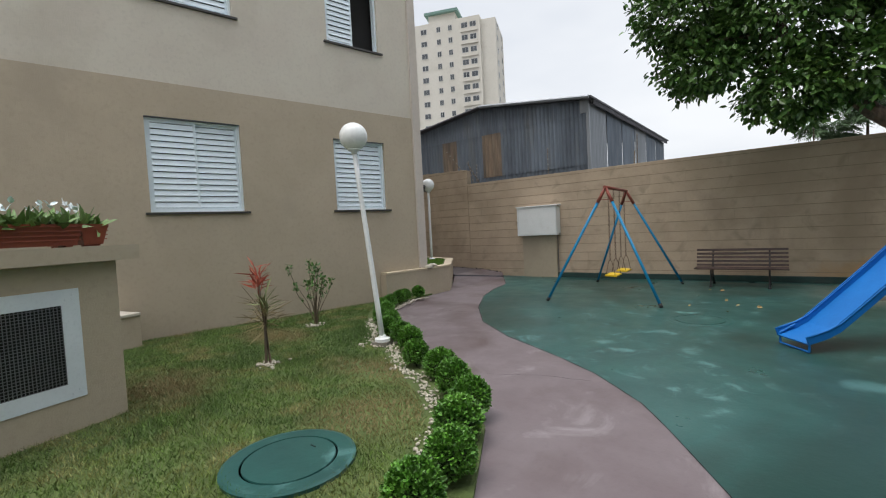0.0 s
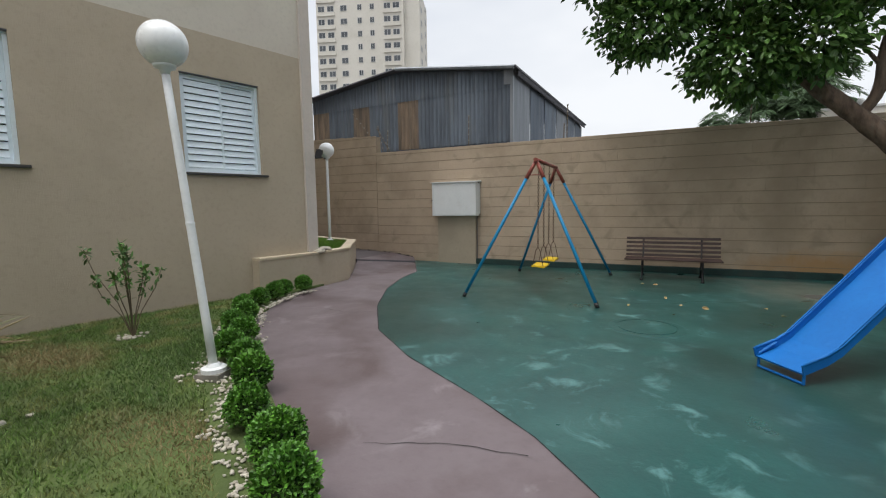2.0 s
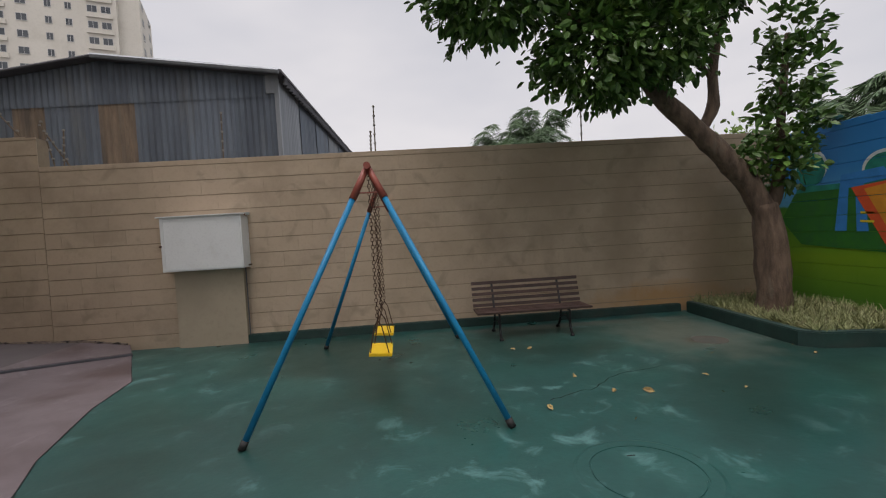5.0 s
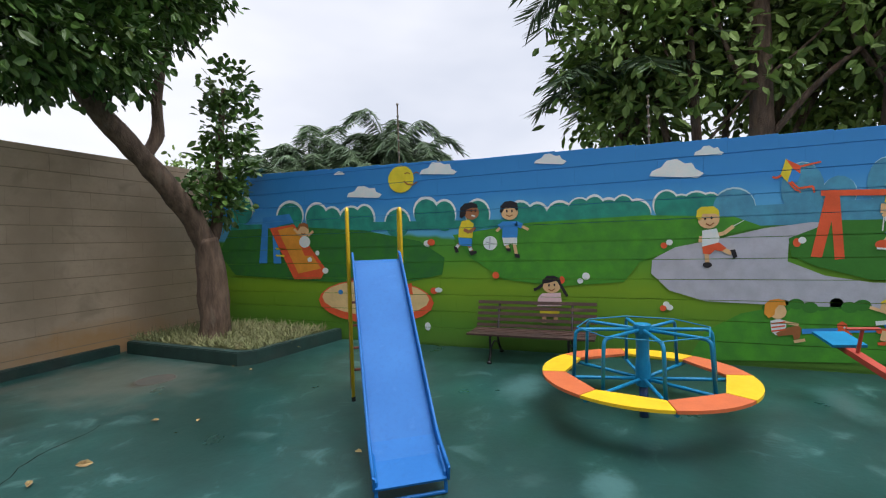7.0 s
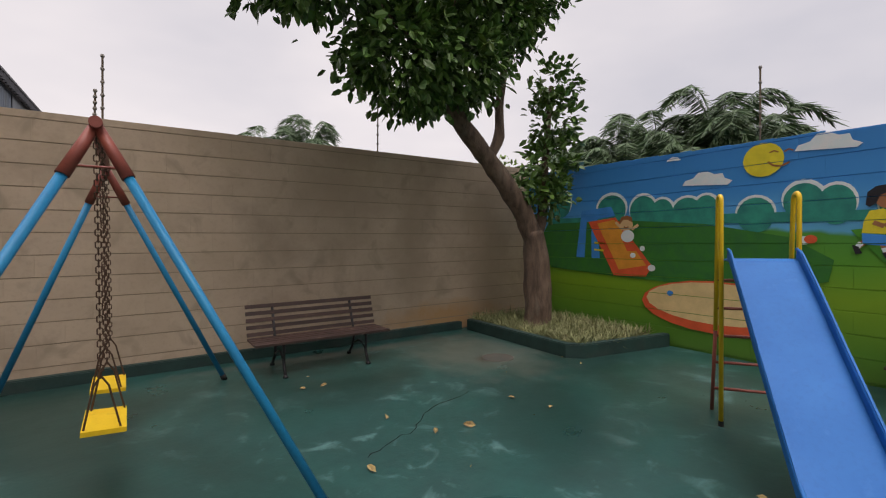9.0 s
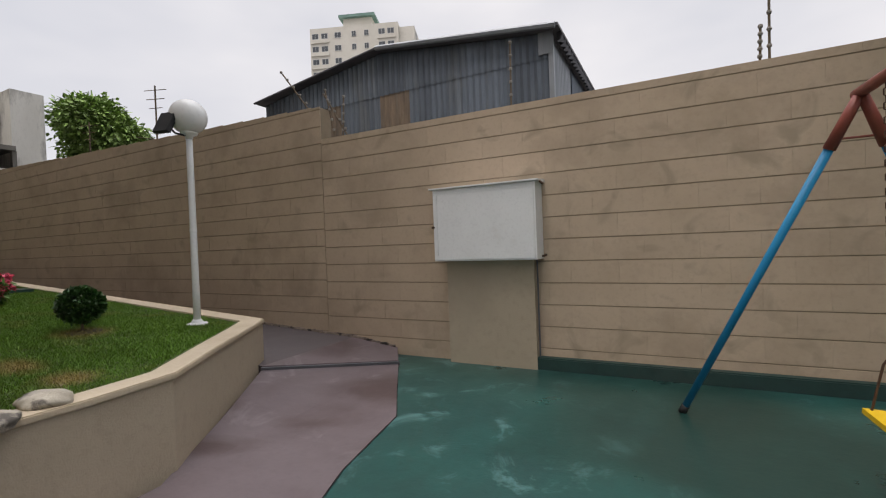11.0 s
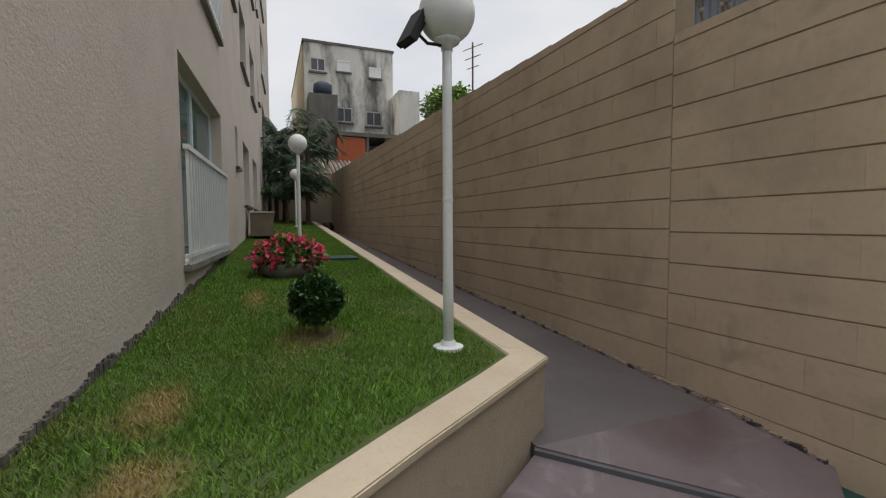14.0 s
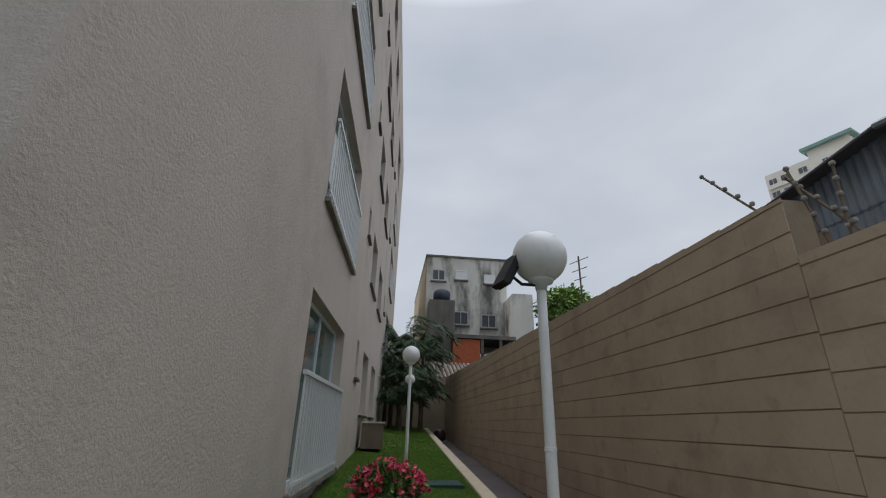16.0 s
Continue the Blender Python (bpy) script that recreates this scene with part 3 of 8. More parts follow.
rock("cement_lump", -2.42, 2.0, 0.54, 0.09, 0.10, 0.045, 8, pale, "cracked lump of pale cement on the low wall by the corner", turn=60)

yard = prism([(-4.6, -8.0), (2.9, -8.0)] + HL[1:] + [(-2.42, 1.9)], -0.1, 0.03)
tagged(link("ground_yard", yard, turf), "lawn soil between the flats and the footpath", "lawn", kind="structure")


def inside(poly, x, y):
    """Which of the points lie in the outline."""
    r = np.zeros(len(x), bool)
    for (x0, y0), (x1, y1) in zip(poly, poly[1:] + poly[:1]):
        if y0 != y1:
            r ^= ((y0 > y) != (y1 > y)) & (x < (x1 - x0) * (y - y0) / (y1 - y0) + x0)
    return r


def grass(name, poly, zf, n, h, width, material, label, seed, skip=()):
    rng = np.random.default_rng(seed)
    px, py = [p[0] for p in poly], [p[1] for p in poly]
    x, y = rng.uniform(min(px), max(px), n), rng.uniform(min(py), max(py), n)
    ok = inside(poly, x, y)
    for cx, cy, r in skip:
        ok &= (x - cx) ** 2 + (y - cy) ** 2 > r * r
    x, y = x[ok], y[ok]
    z = np.array([zf(a, b) for a, b in zip(x, y)])
    m = len(x)
    a = rng.uniform(0, 2 * np.pi, m)
    patch = np.array([noise.noise(Vector((u * 1.7, v * 1.7, seed))) for u, v in zip(x, y)])
    hh = h * rng.uniform(0.4, 1.3, m) * (1 + 0.6 * patch)
    dx, dy = np.cos(a), np.sin(a)
    lx, ly = rng.normal(0, 0.7, m) * hh, rng.normal(0, 0.7, m) * hh
    v = np.stack([np.stack([x - dy * width, y + dx * width, z - 0.004], 1), np.stack([x + dy * width, y - dx * width, z - 0.004], 1),
                  np.stack([x + lx, y + ly, z + hh], 1)], 1).reshape(-1, 3)
    ob = raw_mesh(name, v.tolist(), np.arange(3 * m).reshape(-1, 3).tolist(), material)
    return tagged(ob, label, "grass", kind="stuff")


yard_poly = [(-4.1, -5.8), (1.9, -5.8), (1.75, -3.4)] + [(x - 0.27, y - 0.25) for x, y in HL[4:-3]] + [(-2.68, 0.9)]
yard_poly = [(max(x, -4.5), y) for x, y in yard_poly]
grass("grass_yard", yard_poly, lambda x, y: 0.03, 300000, 0.028, 0.0036, grass_a, "patchy short green lawn grass with dry spots", 5, ((0.98, -3.28, 0.33),))
lawn_poly = [(-2.57, 2.02), (-2.61, 2.66), (-2.98, 3.15), (-3.56, 3.95), (-12.0, 4.2), (-12.0, 2.46), (-2.7, 2.02)]
grass("grass_lawn", lawn_poly, lawn_z, 300000, 0.022, 0.0034, grass_b, "lush short green grass with a few yellow spots", 6, ((-6.47, 3.0, 0.3),))
grass("grass_lawn_far", [(-12.0, 2.46), (-12.0, 4.18), (-19.5, 4.4), (-19.5, 2.8)], lawn_z, 25000, 0.03, 0.009, grass_b, "lush short green grass", 7)


# ---- playground ----
def kerb(name, pts, w, z1, label, z0=-0.05):
    """A kerb that follows the points, its left side on them."""
    a = [Vector((*p, 0)) for p in pts]
    b = []
    for i, p in enumerate(a):
        d0 = (p - a[i - 1]).normalized() if i else (a[1] - p).normalized()
        d1 = (a[i + 1] - p).normalized() if i < len(a) - 1 else d0
        t = (d0 + d1).normalized()
        nn = Vector((t.y, -t.x, 0))
        b.append(p + nn * w / max(0.4, t.dot(d0)))
    bm = strip([tuple(p[:2]) for p in a], [tuple(p[:2]) for p in b], z0, z1, 1)
    return tagged(link(name, bm, green_curb, bevel=0.01), label, "kerb", kind="structure")


kerb("trim_kerb", [(-1.2, north_y(-1.2)), (4.75, north_y(4.75))], 0.085, 0.11, "dark green painted kerb along the block wall")
kerb("trim_tree_kerb", [(4.78, 5.30), (4.74, 3.42), (4.88, 3.28), (6.16, 3.08)], -0.10, 0.15, "dark green painted kerb round the tree bed")
bed = prism([(4.86, 5.4), (4.84, 3.38), (6.17, 3.18), (6.17, 5.44)], -0.05, 0.10)
tagged(link("ground_bed", bed, soil), "dry soil of the tree bed", "soil", kind="structure")


def manhole(name, x, y, z, r, ring, material, label):
    ob = thing(name, x, y, z, 0, label, "manhole cover")
    part("ring", lathe([(ring, -0.02), (ring, 0.004), (ring - 0.02, 0.008), (r + 0.011, 0.008), (r + 0.009, 0.0)], 56), material, ob)
    part("lid", lathe([(r, 0.0), (r - 0.003, 0.009), (0.02, 0.011)], 56), material, ob)
    part("gap", lathe([(r + 0.0085, 0.0015), (r + 0.0005, 0.0015)], 56), dark_in, ob, "dark gap round the lid")
    part("lifting_slot", box((-0.025, r * 0.6, 0.0095), (0.02, r * 0.6 + 0.008, 0.0115)), dark_in, ob)
    return ob


manhole("manhole_cover", 0.98, -3.28, 0.045, 0.25, 0.36, green_floor, "round dark green painted manhole cover in the lawn")
manhole("manhole_cover", 2.28, 1.52, -0.004, 0.27, 0.36, green_floor, "round green painted manhole cover in the playground floor")

swing_blue = mat("light_blue_enamel", (0.006, 0.22, 0.42), (0.006, 0.185, 0.37), 3, 0.42, spec=0.3, bscale=60, bump=0.0005, dirt=(0.03, 0.15, 0.30), dscale=8, dirt_at=(0.6, 0.8))
red_brown = mat("rusty_red_enamel", (0.30, 0.07, 0.045), (0.22, 0.05, 0.035), 8, 0.5, 0.001, 60)
rust = mat("rusty_chain_metal", (0.12, 0.065, 0.04), (0.08, 0.045, 0.03), 20, 0.65, metal=0.5)
rubber = mat("black_rubber", (0.02, 0.02, 0.02), None, 5, 0.7)
yellow = mat("yellow_enamel", (0.80, 0.53, 0.015), (0.74, 0.47, 0.012), 5, 0.42, dirt=(0.40, 0.25, 0.03), dscale=9, dirt_at=(0.62, 0.8))
orange = mat("faded_orange_enamel", (0.62, 0.15, 0.05), (0.55, 0.13, 0.045), 6, 0.45, dirt=(0.32, 0.10, 0.05), dscale=9, dirt_at=(0.62, 0.8))
slide_blue = mat("blue_slide_paint", (0.005, 0.14, 0.44), (0.004, 0.12, 0.39), 3, 0.55, dirt=(0.03, 0.18, 0.50), dscale=6, dirt_at=(0.6, 0.85), spec=0.3)


def add_chain(bm, top, bottom, link_len=0.04, r=0.0030):
    """Chain links from top to bottom, each turned a quarter from the last."""
    a, b = Vector(top), Vector(bottom)
    d = (b - a).normalized()
    s0 = d.cross(Vector((0, 1, 0))).normalized()
    s1 = d.cross(s0).normalized()
    n = int((b - a).length / (link_len * 0.74))
    for i in range(n):
        c = a + (b - a) * ((i + 0.5) / n)
        s = s0 if i % 2 else s1
        h, w = link_len / 2, 0.011
        loop = [c + d * -h * 0.6 + s * w, c + d * h * 0.6 + s * w, c + d * h, c + d * h * 0.6 - s * w, c + d * -h * 0.6 - s * w, c - d * h]
        loop.append(loop[0])
        add_tube(bm, loop, r, 4, caps=False)


def swing_set():
    sw = thing("swing_set", 0.8, 3.37, 0, 0, "blue and rusty red steel A-frame swing set with two yellow seats", "swing set")
    o = Vector((0.8, 3.37, 0))
    f, b = Vector((0.834, 2.664, 1.81)) - o, Vector((0.755, 4.073, 1.81)) - o
    part("top_bar", tube([f - (b - f).normalized() * 0.06, b + (b - f).normalized() * 0.05], 0.026, 14), red_brown, sw, "rusty dark red top bar", smooth=True)
    for top, feet in ((f, ((0.0, 2.126), (1.722, 2.154))), (b, ((-0.026, 4.608), (1.561, 4.695)))):
        for x, y in feet:
            foot = Vector((x, y, 0.0)) - o
            d = foot - top
            part("leg", tube([top + d * 0.01, top + d * 0.06, top + d * 0.135], 0.023, 12, 0.028), red_brown, sw, "red sleeve at the head of the leg", smooth=True)
            part("leg", tube([top + d * 0.13, top + d * 0.985], 0.0215, 12), swing_blue, sw, smooth=True)
            part("rubber_foot", tube([top + d * 0.97, top + d * 0.999], 0.025, 12), rubber, sw, smooth=True)
        l, r = [top + (Vector((x, y, 0)) - o - top) * 0.11 for x, y in feet]
        part("brace", tube([l, r], 0.006, 8), red_brown, sw)
    for yb, z in ((2.98, 0.36), (3.72, 0.36)):
        t = (yb - 2.664) / (4.073 - 2.664)
        x = 0.834 - 0.079 * t - o.x
        y = yb - o.y
        seat = part("seat", box((-0.09, -0.175, -0.012), (0.09, 0.175, 0.012)), yellow, sw, "yellow painted board seat", bevel=0.006)
        seat.matrix_basis = pose(x, y, z, 0, 4, 3)
        for sy in (-0.15, 0.15):
            bm = bmesh.new()
            add_chain(bm, (x, y + sy * 0.9, 1.79), (x, y + sy, z + 0.26))
            add_tube(bm, [(x, y + sy, z + 0.27), (x - 0.03, y + sy, z + 0.22), (x - 0.075, y + sy, z)], 0.005, 6)
            add_tube(bm, [(x, y + sy, z + 0.27), (x + 0.03, y + sy, z + 0.22), (x + 0.075, y + sy, z)], 0.005, 6)
            part("chain", bm, rust, sw)


swing_set()


def slide():
    top, foot = Vector((4.34, 1.42, 1.135)), Vector((3.165, 0.55, 0.08))
    run = foot - top
    flat = Vector((run.x, run.y, 0)).normalized()
    a = math.degrees(math.atan2(flat.y, flat.x))
    sl = thing("slide", top.x, top.y, 0, a, "blue painted steel playground slide with yellow rails and a red ladder", "slide")
    length = Vector((run.x, run.y)).length
    prof = [(0.0, 1.14), (0.06, 1.125), (0.3, 0.93), (0.62, 0.655), (0.88, 0.44), (1.05, 0.30), (1.18, 0.195), (1.29, 0.14), (length, 0.088)]
    w, t, h = 0.18, 0.012, 0.075
    bm = bmesh.new()
    ups, lows = [], []
    for i, (x, z) in enumerate(prof):
        p, q = prof[max(0, i - 1)], prof[min(len(prof) - 1, i + 1)]
        d = Vector((q[0] - p[0], 0, q[1] - p[1])).normalized()
        n = Vector((-d.z, 0, d.x))
        c = Vector((x, 0, z))
        ring = [c + Vector((0, -w, 0)), c + Vector((0, w, 0)), c - n * t + Vector((0, w, 0)), c - n * t + Vector((0, -w, 0))]
        ups.append([bm.verts.new(v) for v in ring])
    for r0, r1 in zip(ups, ups[1:]):
        for k in range(4):
            bm.faces.new((r0[k], r0[(k + 1) % 4], r1[(k + 1) % 4], r1[k]))
    bm.faces.new(ups[0][::-1])
    bm.faces.new(ups[-1])
    part("chute", bm, slide_blue, sl)
    for s in (-1, 1):
        bm = bmesh.new()
        rows = []
        for i, (x, z) in enumerate(prof):
            p, q = prof[max(0, i - 1)], prof[min(len(prof) - 1, i + 1)]
            d = Vector((q[0] - p[0], 0, q[1] - p[1])).normalized()
            n = Vector((-d.z, 0, d.x))
            y0, y1 = s * (w + 0.002), s * (w + 0.012)
            c = Vector((x, 0, z)) - n * t
            rows.append([bm.verts.new(c + Vector((0, y0, 0))), bm.verts.new(c + Vector((0, y1, 0))), bm.verts.new(c + n * h + Vector((0, y1, 0))), bm.verts.new(c + n * h + Vector((0, y0, 0)))])
        for r0, r1 in zip(rows, rows[1:]):
            for k in range(4):
                bm.faces.new((r0[k], r0[(k + 1) % 4], r1[(k + 1) % 4], r1[k]))
        bm.faces.new(rows[0][::-1])
        bm.faces.new(rows[-1])
        bmesh.ops.recalc_face_normals(bm, faces=bm.faces)
        side = part("side_rail", bm, slide_blue, sl)
        lip = [Vector((x, s * (w + 0.007), z + 0.06)) for x, z in prof]
        part("rolled_edge", tube(lip, 0.010, 8), slide_blue, side, smooth=True)
        # yellow upright, bent over into the ladder's side
        y = s * (w + 0.035)
        loop = bent([(-0.05, y, 0.02), (-0.05, y, 1.56), (-0.14, y, 1.56), (-0.22, y, 0.62)], 0.045)
        part("handrail", tube(loop, 0.0145, 10), yellow, sl, smooth=True)
        part("ladder_side", tube([(-0.215, y, 0.66), (-0.34, y, 0.01)], 0.0125, 10), red_brown, sl, smooth=True)
        part("rubber_foot", tube([(-0.05, y, 0.0), (-0.05, y, 0.035)], 0.017, 10), rubber, sl)
        part("foot_leg", tube([(length - 0.16, s * (w - 0.005), 0.18), (length - 0.02, s * (w - 0.005), 0.11), (length - 0.02, s * (w - 0.005), 0.008)], 0.010, 8), slide_blue, sl)
    part("foot_bar", tube([(length - 0.02, -w + 0.005, 0.012), (length - 0.02, w - 0.005, 0.012)], 0.010, 8), slide_blue, sl)
    for i in range(5):
        z = 0.18 + i * 0.2
        x = -0.215 - 0.125 * (0.66 - z) / 0.65 if z < 0.66 else -0.215 + 0.08 * (z - 0.66) / 0.9
        part("rung", tube([(x, -w - 0.035, z), (x, w + 0.035, z)], 0.011, 8), red_brown, sl, smooth=True)
    part("platform", box((-0.2, -w, 1.118), (-0.002, w, 1.13)), slide_blue, sl, bevel=0.003)


slide()

wood = mat("dark_red_brown_slats", (0.062, 0.031, 0.023), (0.038, 0.020, 0.016), 4, 0.6, 0.0012, 50, rand=0.18, stretch=(1, 1, 5), dirt=(0.17, 0.10, 0.075), dscale=7, dirt_at=(0.55, 0.8))
iron = mat("black_cast_iron", (0.022, 0.022, 0.024), None, 8, 0.5, metal=0.4)


def bench(x, y, turn, label):
    """A slatted bench with cast-iron ends; it faces its own -y."""
    b = thing("bench", x, y, 0, turn, label, "bench", "playground benches")
    W = 1.36
    slat = None
    spots = [(-0.20 + 0.085 * i, 0.318 + 0.004 * (i == 0), 0) for i in range(5)] + [(0.175 + 0.022 * i, 0.36 + 0.067 * i, 76) for i in range(5)]
    for sy, z, tilt in spots:
        hw = 0.030 if tilt == 0 else 0.019
        if (slat or {}).get(tilt) is None:
            bm = bmesh.new()
            add_box(bm, (-W / 2, -hw, -0.011), (W / 2, hw, 0.011))
            s = part("slat", bm, wood, b, bevel=0.004)
            slat = {**(slat or {}), tilt: s}
        else:
            s = new("slat", slat[tilt].data)
            s.parent = b
        s.matrix_basis = pose(0, sy, z, tilt)
    for sx in (-0.42, 0.42):
        bm = bmesh.new()
        add_tube(bm, bent([(sx, -0.24, 0.008), (sx, -0.17, 0.12), (sx, -0.20, 0.298), (sx, 0.15, 0.298), (sx, 0.275, 0.64)], 0.05), 0.014, 8)
        add_tube(bm, bent([(sx, 0.29, 0.008), (sx, 0.17, 0.13), (sx, 0.12, 0.29)], 0.05), 0.014, 8)
        add_tube(bm, bent([(sx, -0.17, 0.15), (sx, -0.02, 0.22), (sx, 0.15, 0.15)], 0.06), 0.009, 8)
        for yy in (-0.24, 0.29):
            add_lathe(bm, [(0.026, 0.0), (0.026, 0.012), (0.014, 0.03)], 10, (sx, yy, 0))
        part("bench_leg", bm, iron, b, smooth=True)
    return b


bench(2.46, 4.66, 1.2, "dark red-brown slatted wooden bench on iron legs before the tan wall")
bench(5.82, 0.48, -90, "dark red-brown slatted wooden bench on iron legs before the painted wall").scale = (0.94, 0.94, 0.9)


def carousel():
    c = thing("merry_go_round", 4.62, -0.54, 0, 12, "small blue steel merry-go-round with a yellow and orange ring seat", "merry-go-round")
    part("axle", lathe([(0.03, -0.02), (0.03, 0.24)], 16), mat("dark_blue_enamel", (0.012, 0.05, 0.16), None, 4, 0.4), c, "dark blue ground post", smooth=True)
    part("hub", lathe([(0.045, 0.22), (0.05, 0.225), (0.05, 0.36), (0.043, 0.42), (0.043, 0.56), (0.056, 0.59), (0.056, 0.65), (0.05, 0.655)], 20), swing_blue, c, "light blue hub")
    R, r = 0.69, 0.53
    for k in range(8):
        a0, a1 = 2 * math.pi * k / 8 + 0.006, 2 * math.pi * (k + 1) / 8 - 0.006
        pts = [(R * math.cos(a0 + (a1 - a0) * i / 8), R * math.sin(a0 + (a1 - a0) * i / 8)) for i in range(9)]
        m0, m1 = (r * math.cos(a0), r * math.sin(a0)), (r * math.cos(a1), r * math.sin(a1))
        part("seat_segment", prism(pts + [m1, m0], 0.288, 0.308), yellow if k % 2 else orange, c, "yellow seat board" if k % 2 else "faded orange seat board", bevel=0.003)
        a = 2 * math.pi * k / 8 + 0.02
        d = Vector((math.cos(a), math.sin(a), 0))
        up = Vector((0, 0, 1))
        part("spoke", tube([d * 0.04 + up * 0.27, d * 0.66 + up * 0.27], 0.0125, 8), swing_blue, c, smooth=True)
        part("handle", tube(bent([d * 0.04 + up * 0.615, d * 0.45 + up * 0.615, d * 0.47 + up * 0.28], 0.05), 0.0125, 10), swing_blue, c, smooth=True)
        part("bolt", lathe([(0.012, 0.262), (0.014, 0.286)], 8), rubber, c).location = (0.64 * d.x, 0.64 * d.y, 0)
    ring = [Vector((0.44 * math.cos(2 * math.pi * k / 8 + 0.02), 0.44 * math.sin(2 * math.pi * k / 8 + 0.02), 0.63)) for k in range(9)]
    part("tie_ring", tube(ring, 0.0045, 6), swing_blue, c)


carousel()


def seesaw(x, y, turn, tilt, z, red, seat_mat, label):
    s = thing("seesaw", x, y, 0, turn, label, "seesaw", "seesaws")
    arm = part("beam", box((-0.82, -0.03, -0.02), (0.82, 0.03, 0.02)), red, s, bevel=0.004)
    arm.matrix_basis = pose(0, 0, z, 0, tilt, 0)
    for e in (-1, 1):
        st = part("seat", box((e * 0.78 - 0.11, -0.11, 0.022), (e * 0.78 + 0.11, 0.11, 0.042)), seat_mat, arm, "light blue board seat", bevel=0.006)
        part("handle", tube(bent([(e * 0.60, -0.0, 0.02), (e * 0.60, 0.0, 0.2), (e * 0.60, 0.02, 0.2)], 0.004), 0.011, 8), red, arm)
        part("grip", tube([(e * 0.60, -0.1, 0.2), (e * 0.60, 0.1, 0.2)], 0.011, 8), red, arm)
    bm = bmesh.new()
    for sx in (-0.18, 0.18):
        add_tube(bm, [(sx, -0.1, 0.0), (0, -0.045, z - 0.03)], 0.014, 8)
        add_tube(bm, [(sx, 0.1, 0.0), (0, 0.045, z - 0.03)], 0.014, 8)
    add_tube(bm, [(0, -0.08, z - 0.03), (0, 0.08, z - 0.03)], 0.014, 8)
    part("stand", bm, swing_blue, s)


seesaw_red = mat("seesaw_red_enamel", (0.48, 0.07, 0.04), (0.40, 0.055, 0.035), 8, 0.5)
seesaw(4.58, -2.06, 195, 14, 0.25, seesaw_red, swing_blue, "red steel seesaw with light blue seats, its wall end raised")
seesaw(4.62, -2.62, 195, 12, 0.25, seesaw_red, swing_blue, "red steel seesaw with light blue seats, standing beside its twin")

# ---- notice box on its pier ----
pier = thing("meter_box", -1.6, 5.31, 0, 1.3, "white painted metal cabinet box mounted on a tan rendered pier", "cabinet")
part("pier", box((-0.44, -0.10, 0.0), (0.43, 0.05, 1.0)), stucco_tan, pier, "tan rendered pier", bevel=0.012)
cab = part("cabinet_body", box((-0.50, -0.24, 1.005), (0.50, 0.0, 1.69)), white_paint, pier, bevel=0.006)
part("door", opened(bmesh.new(), 0.485, 1.02, 1.67, [(-0.455, 0.455, 1.05, 1.64)], -0.252, -0.241, -0.485), white_paint, cab)
part("door_panel", box((-0.454, -0.249, 1.051), (0.454, -0.243, 1.639)), white_paint, cab)
part("drip_cap", prism([(-0.53, -0.275), (0.53, -0.275), (0.53, 0.0), (-0.53, 0.0)], 1.692, lambda x, y: 1.705 + (y + 0.275) * 0.08), white_paint, cab, "thin sheet cap")
part("latch", lathe([(0.008, 0), (0.012, 0.01), (0.012, 0.03)], 10), rust, cab).matrix_basis = pose(-0.49, -0.255, 1.33, 90)
part("hinge_pin", tube([(0.53, -0.2, 1.69), (0.56, -0.2, 1.66)], 0.01, 8), rust, cab)
part("hinge_pin", tube([(0.51, -0.1, 1.03), (0.55, -0.1, 1.04)], 0.01, 8), rust, cab)
part("conduit", tube([(0.45, -0.06, 0.02), (0.45, -0.06, 1.0)], 0.008, 8), dark_roof_and_shade, pier)

# ---- lamp posts ----
opal = mat("opal_globe", (0.82, 0.82, 0.80), (0.79, 0.79, 0.77), 2, 0.28, spec=0.5)
stone_white = mat("white_pebble", (0.52, 0.48, 0.40), (0.36, 0.32, 0.25), 20, 0.8, island=0.2)


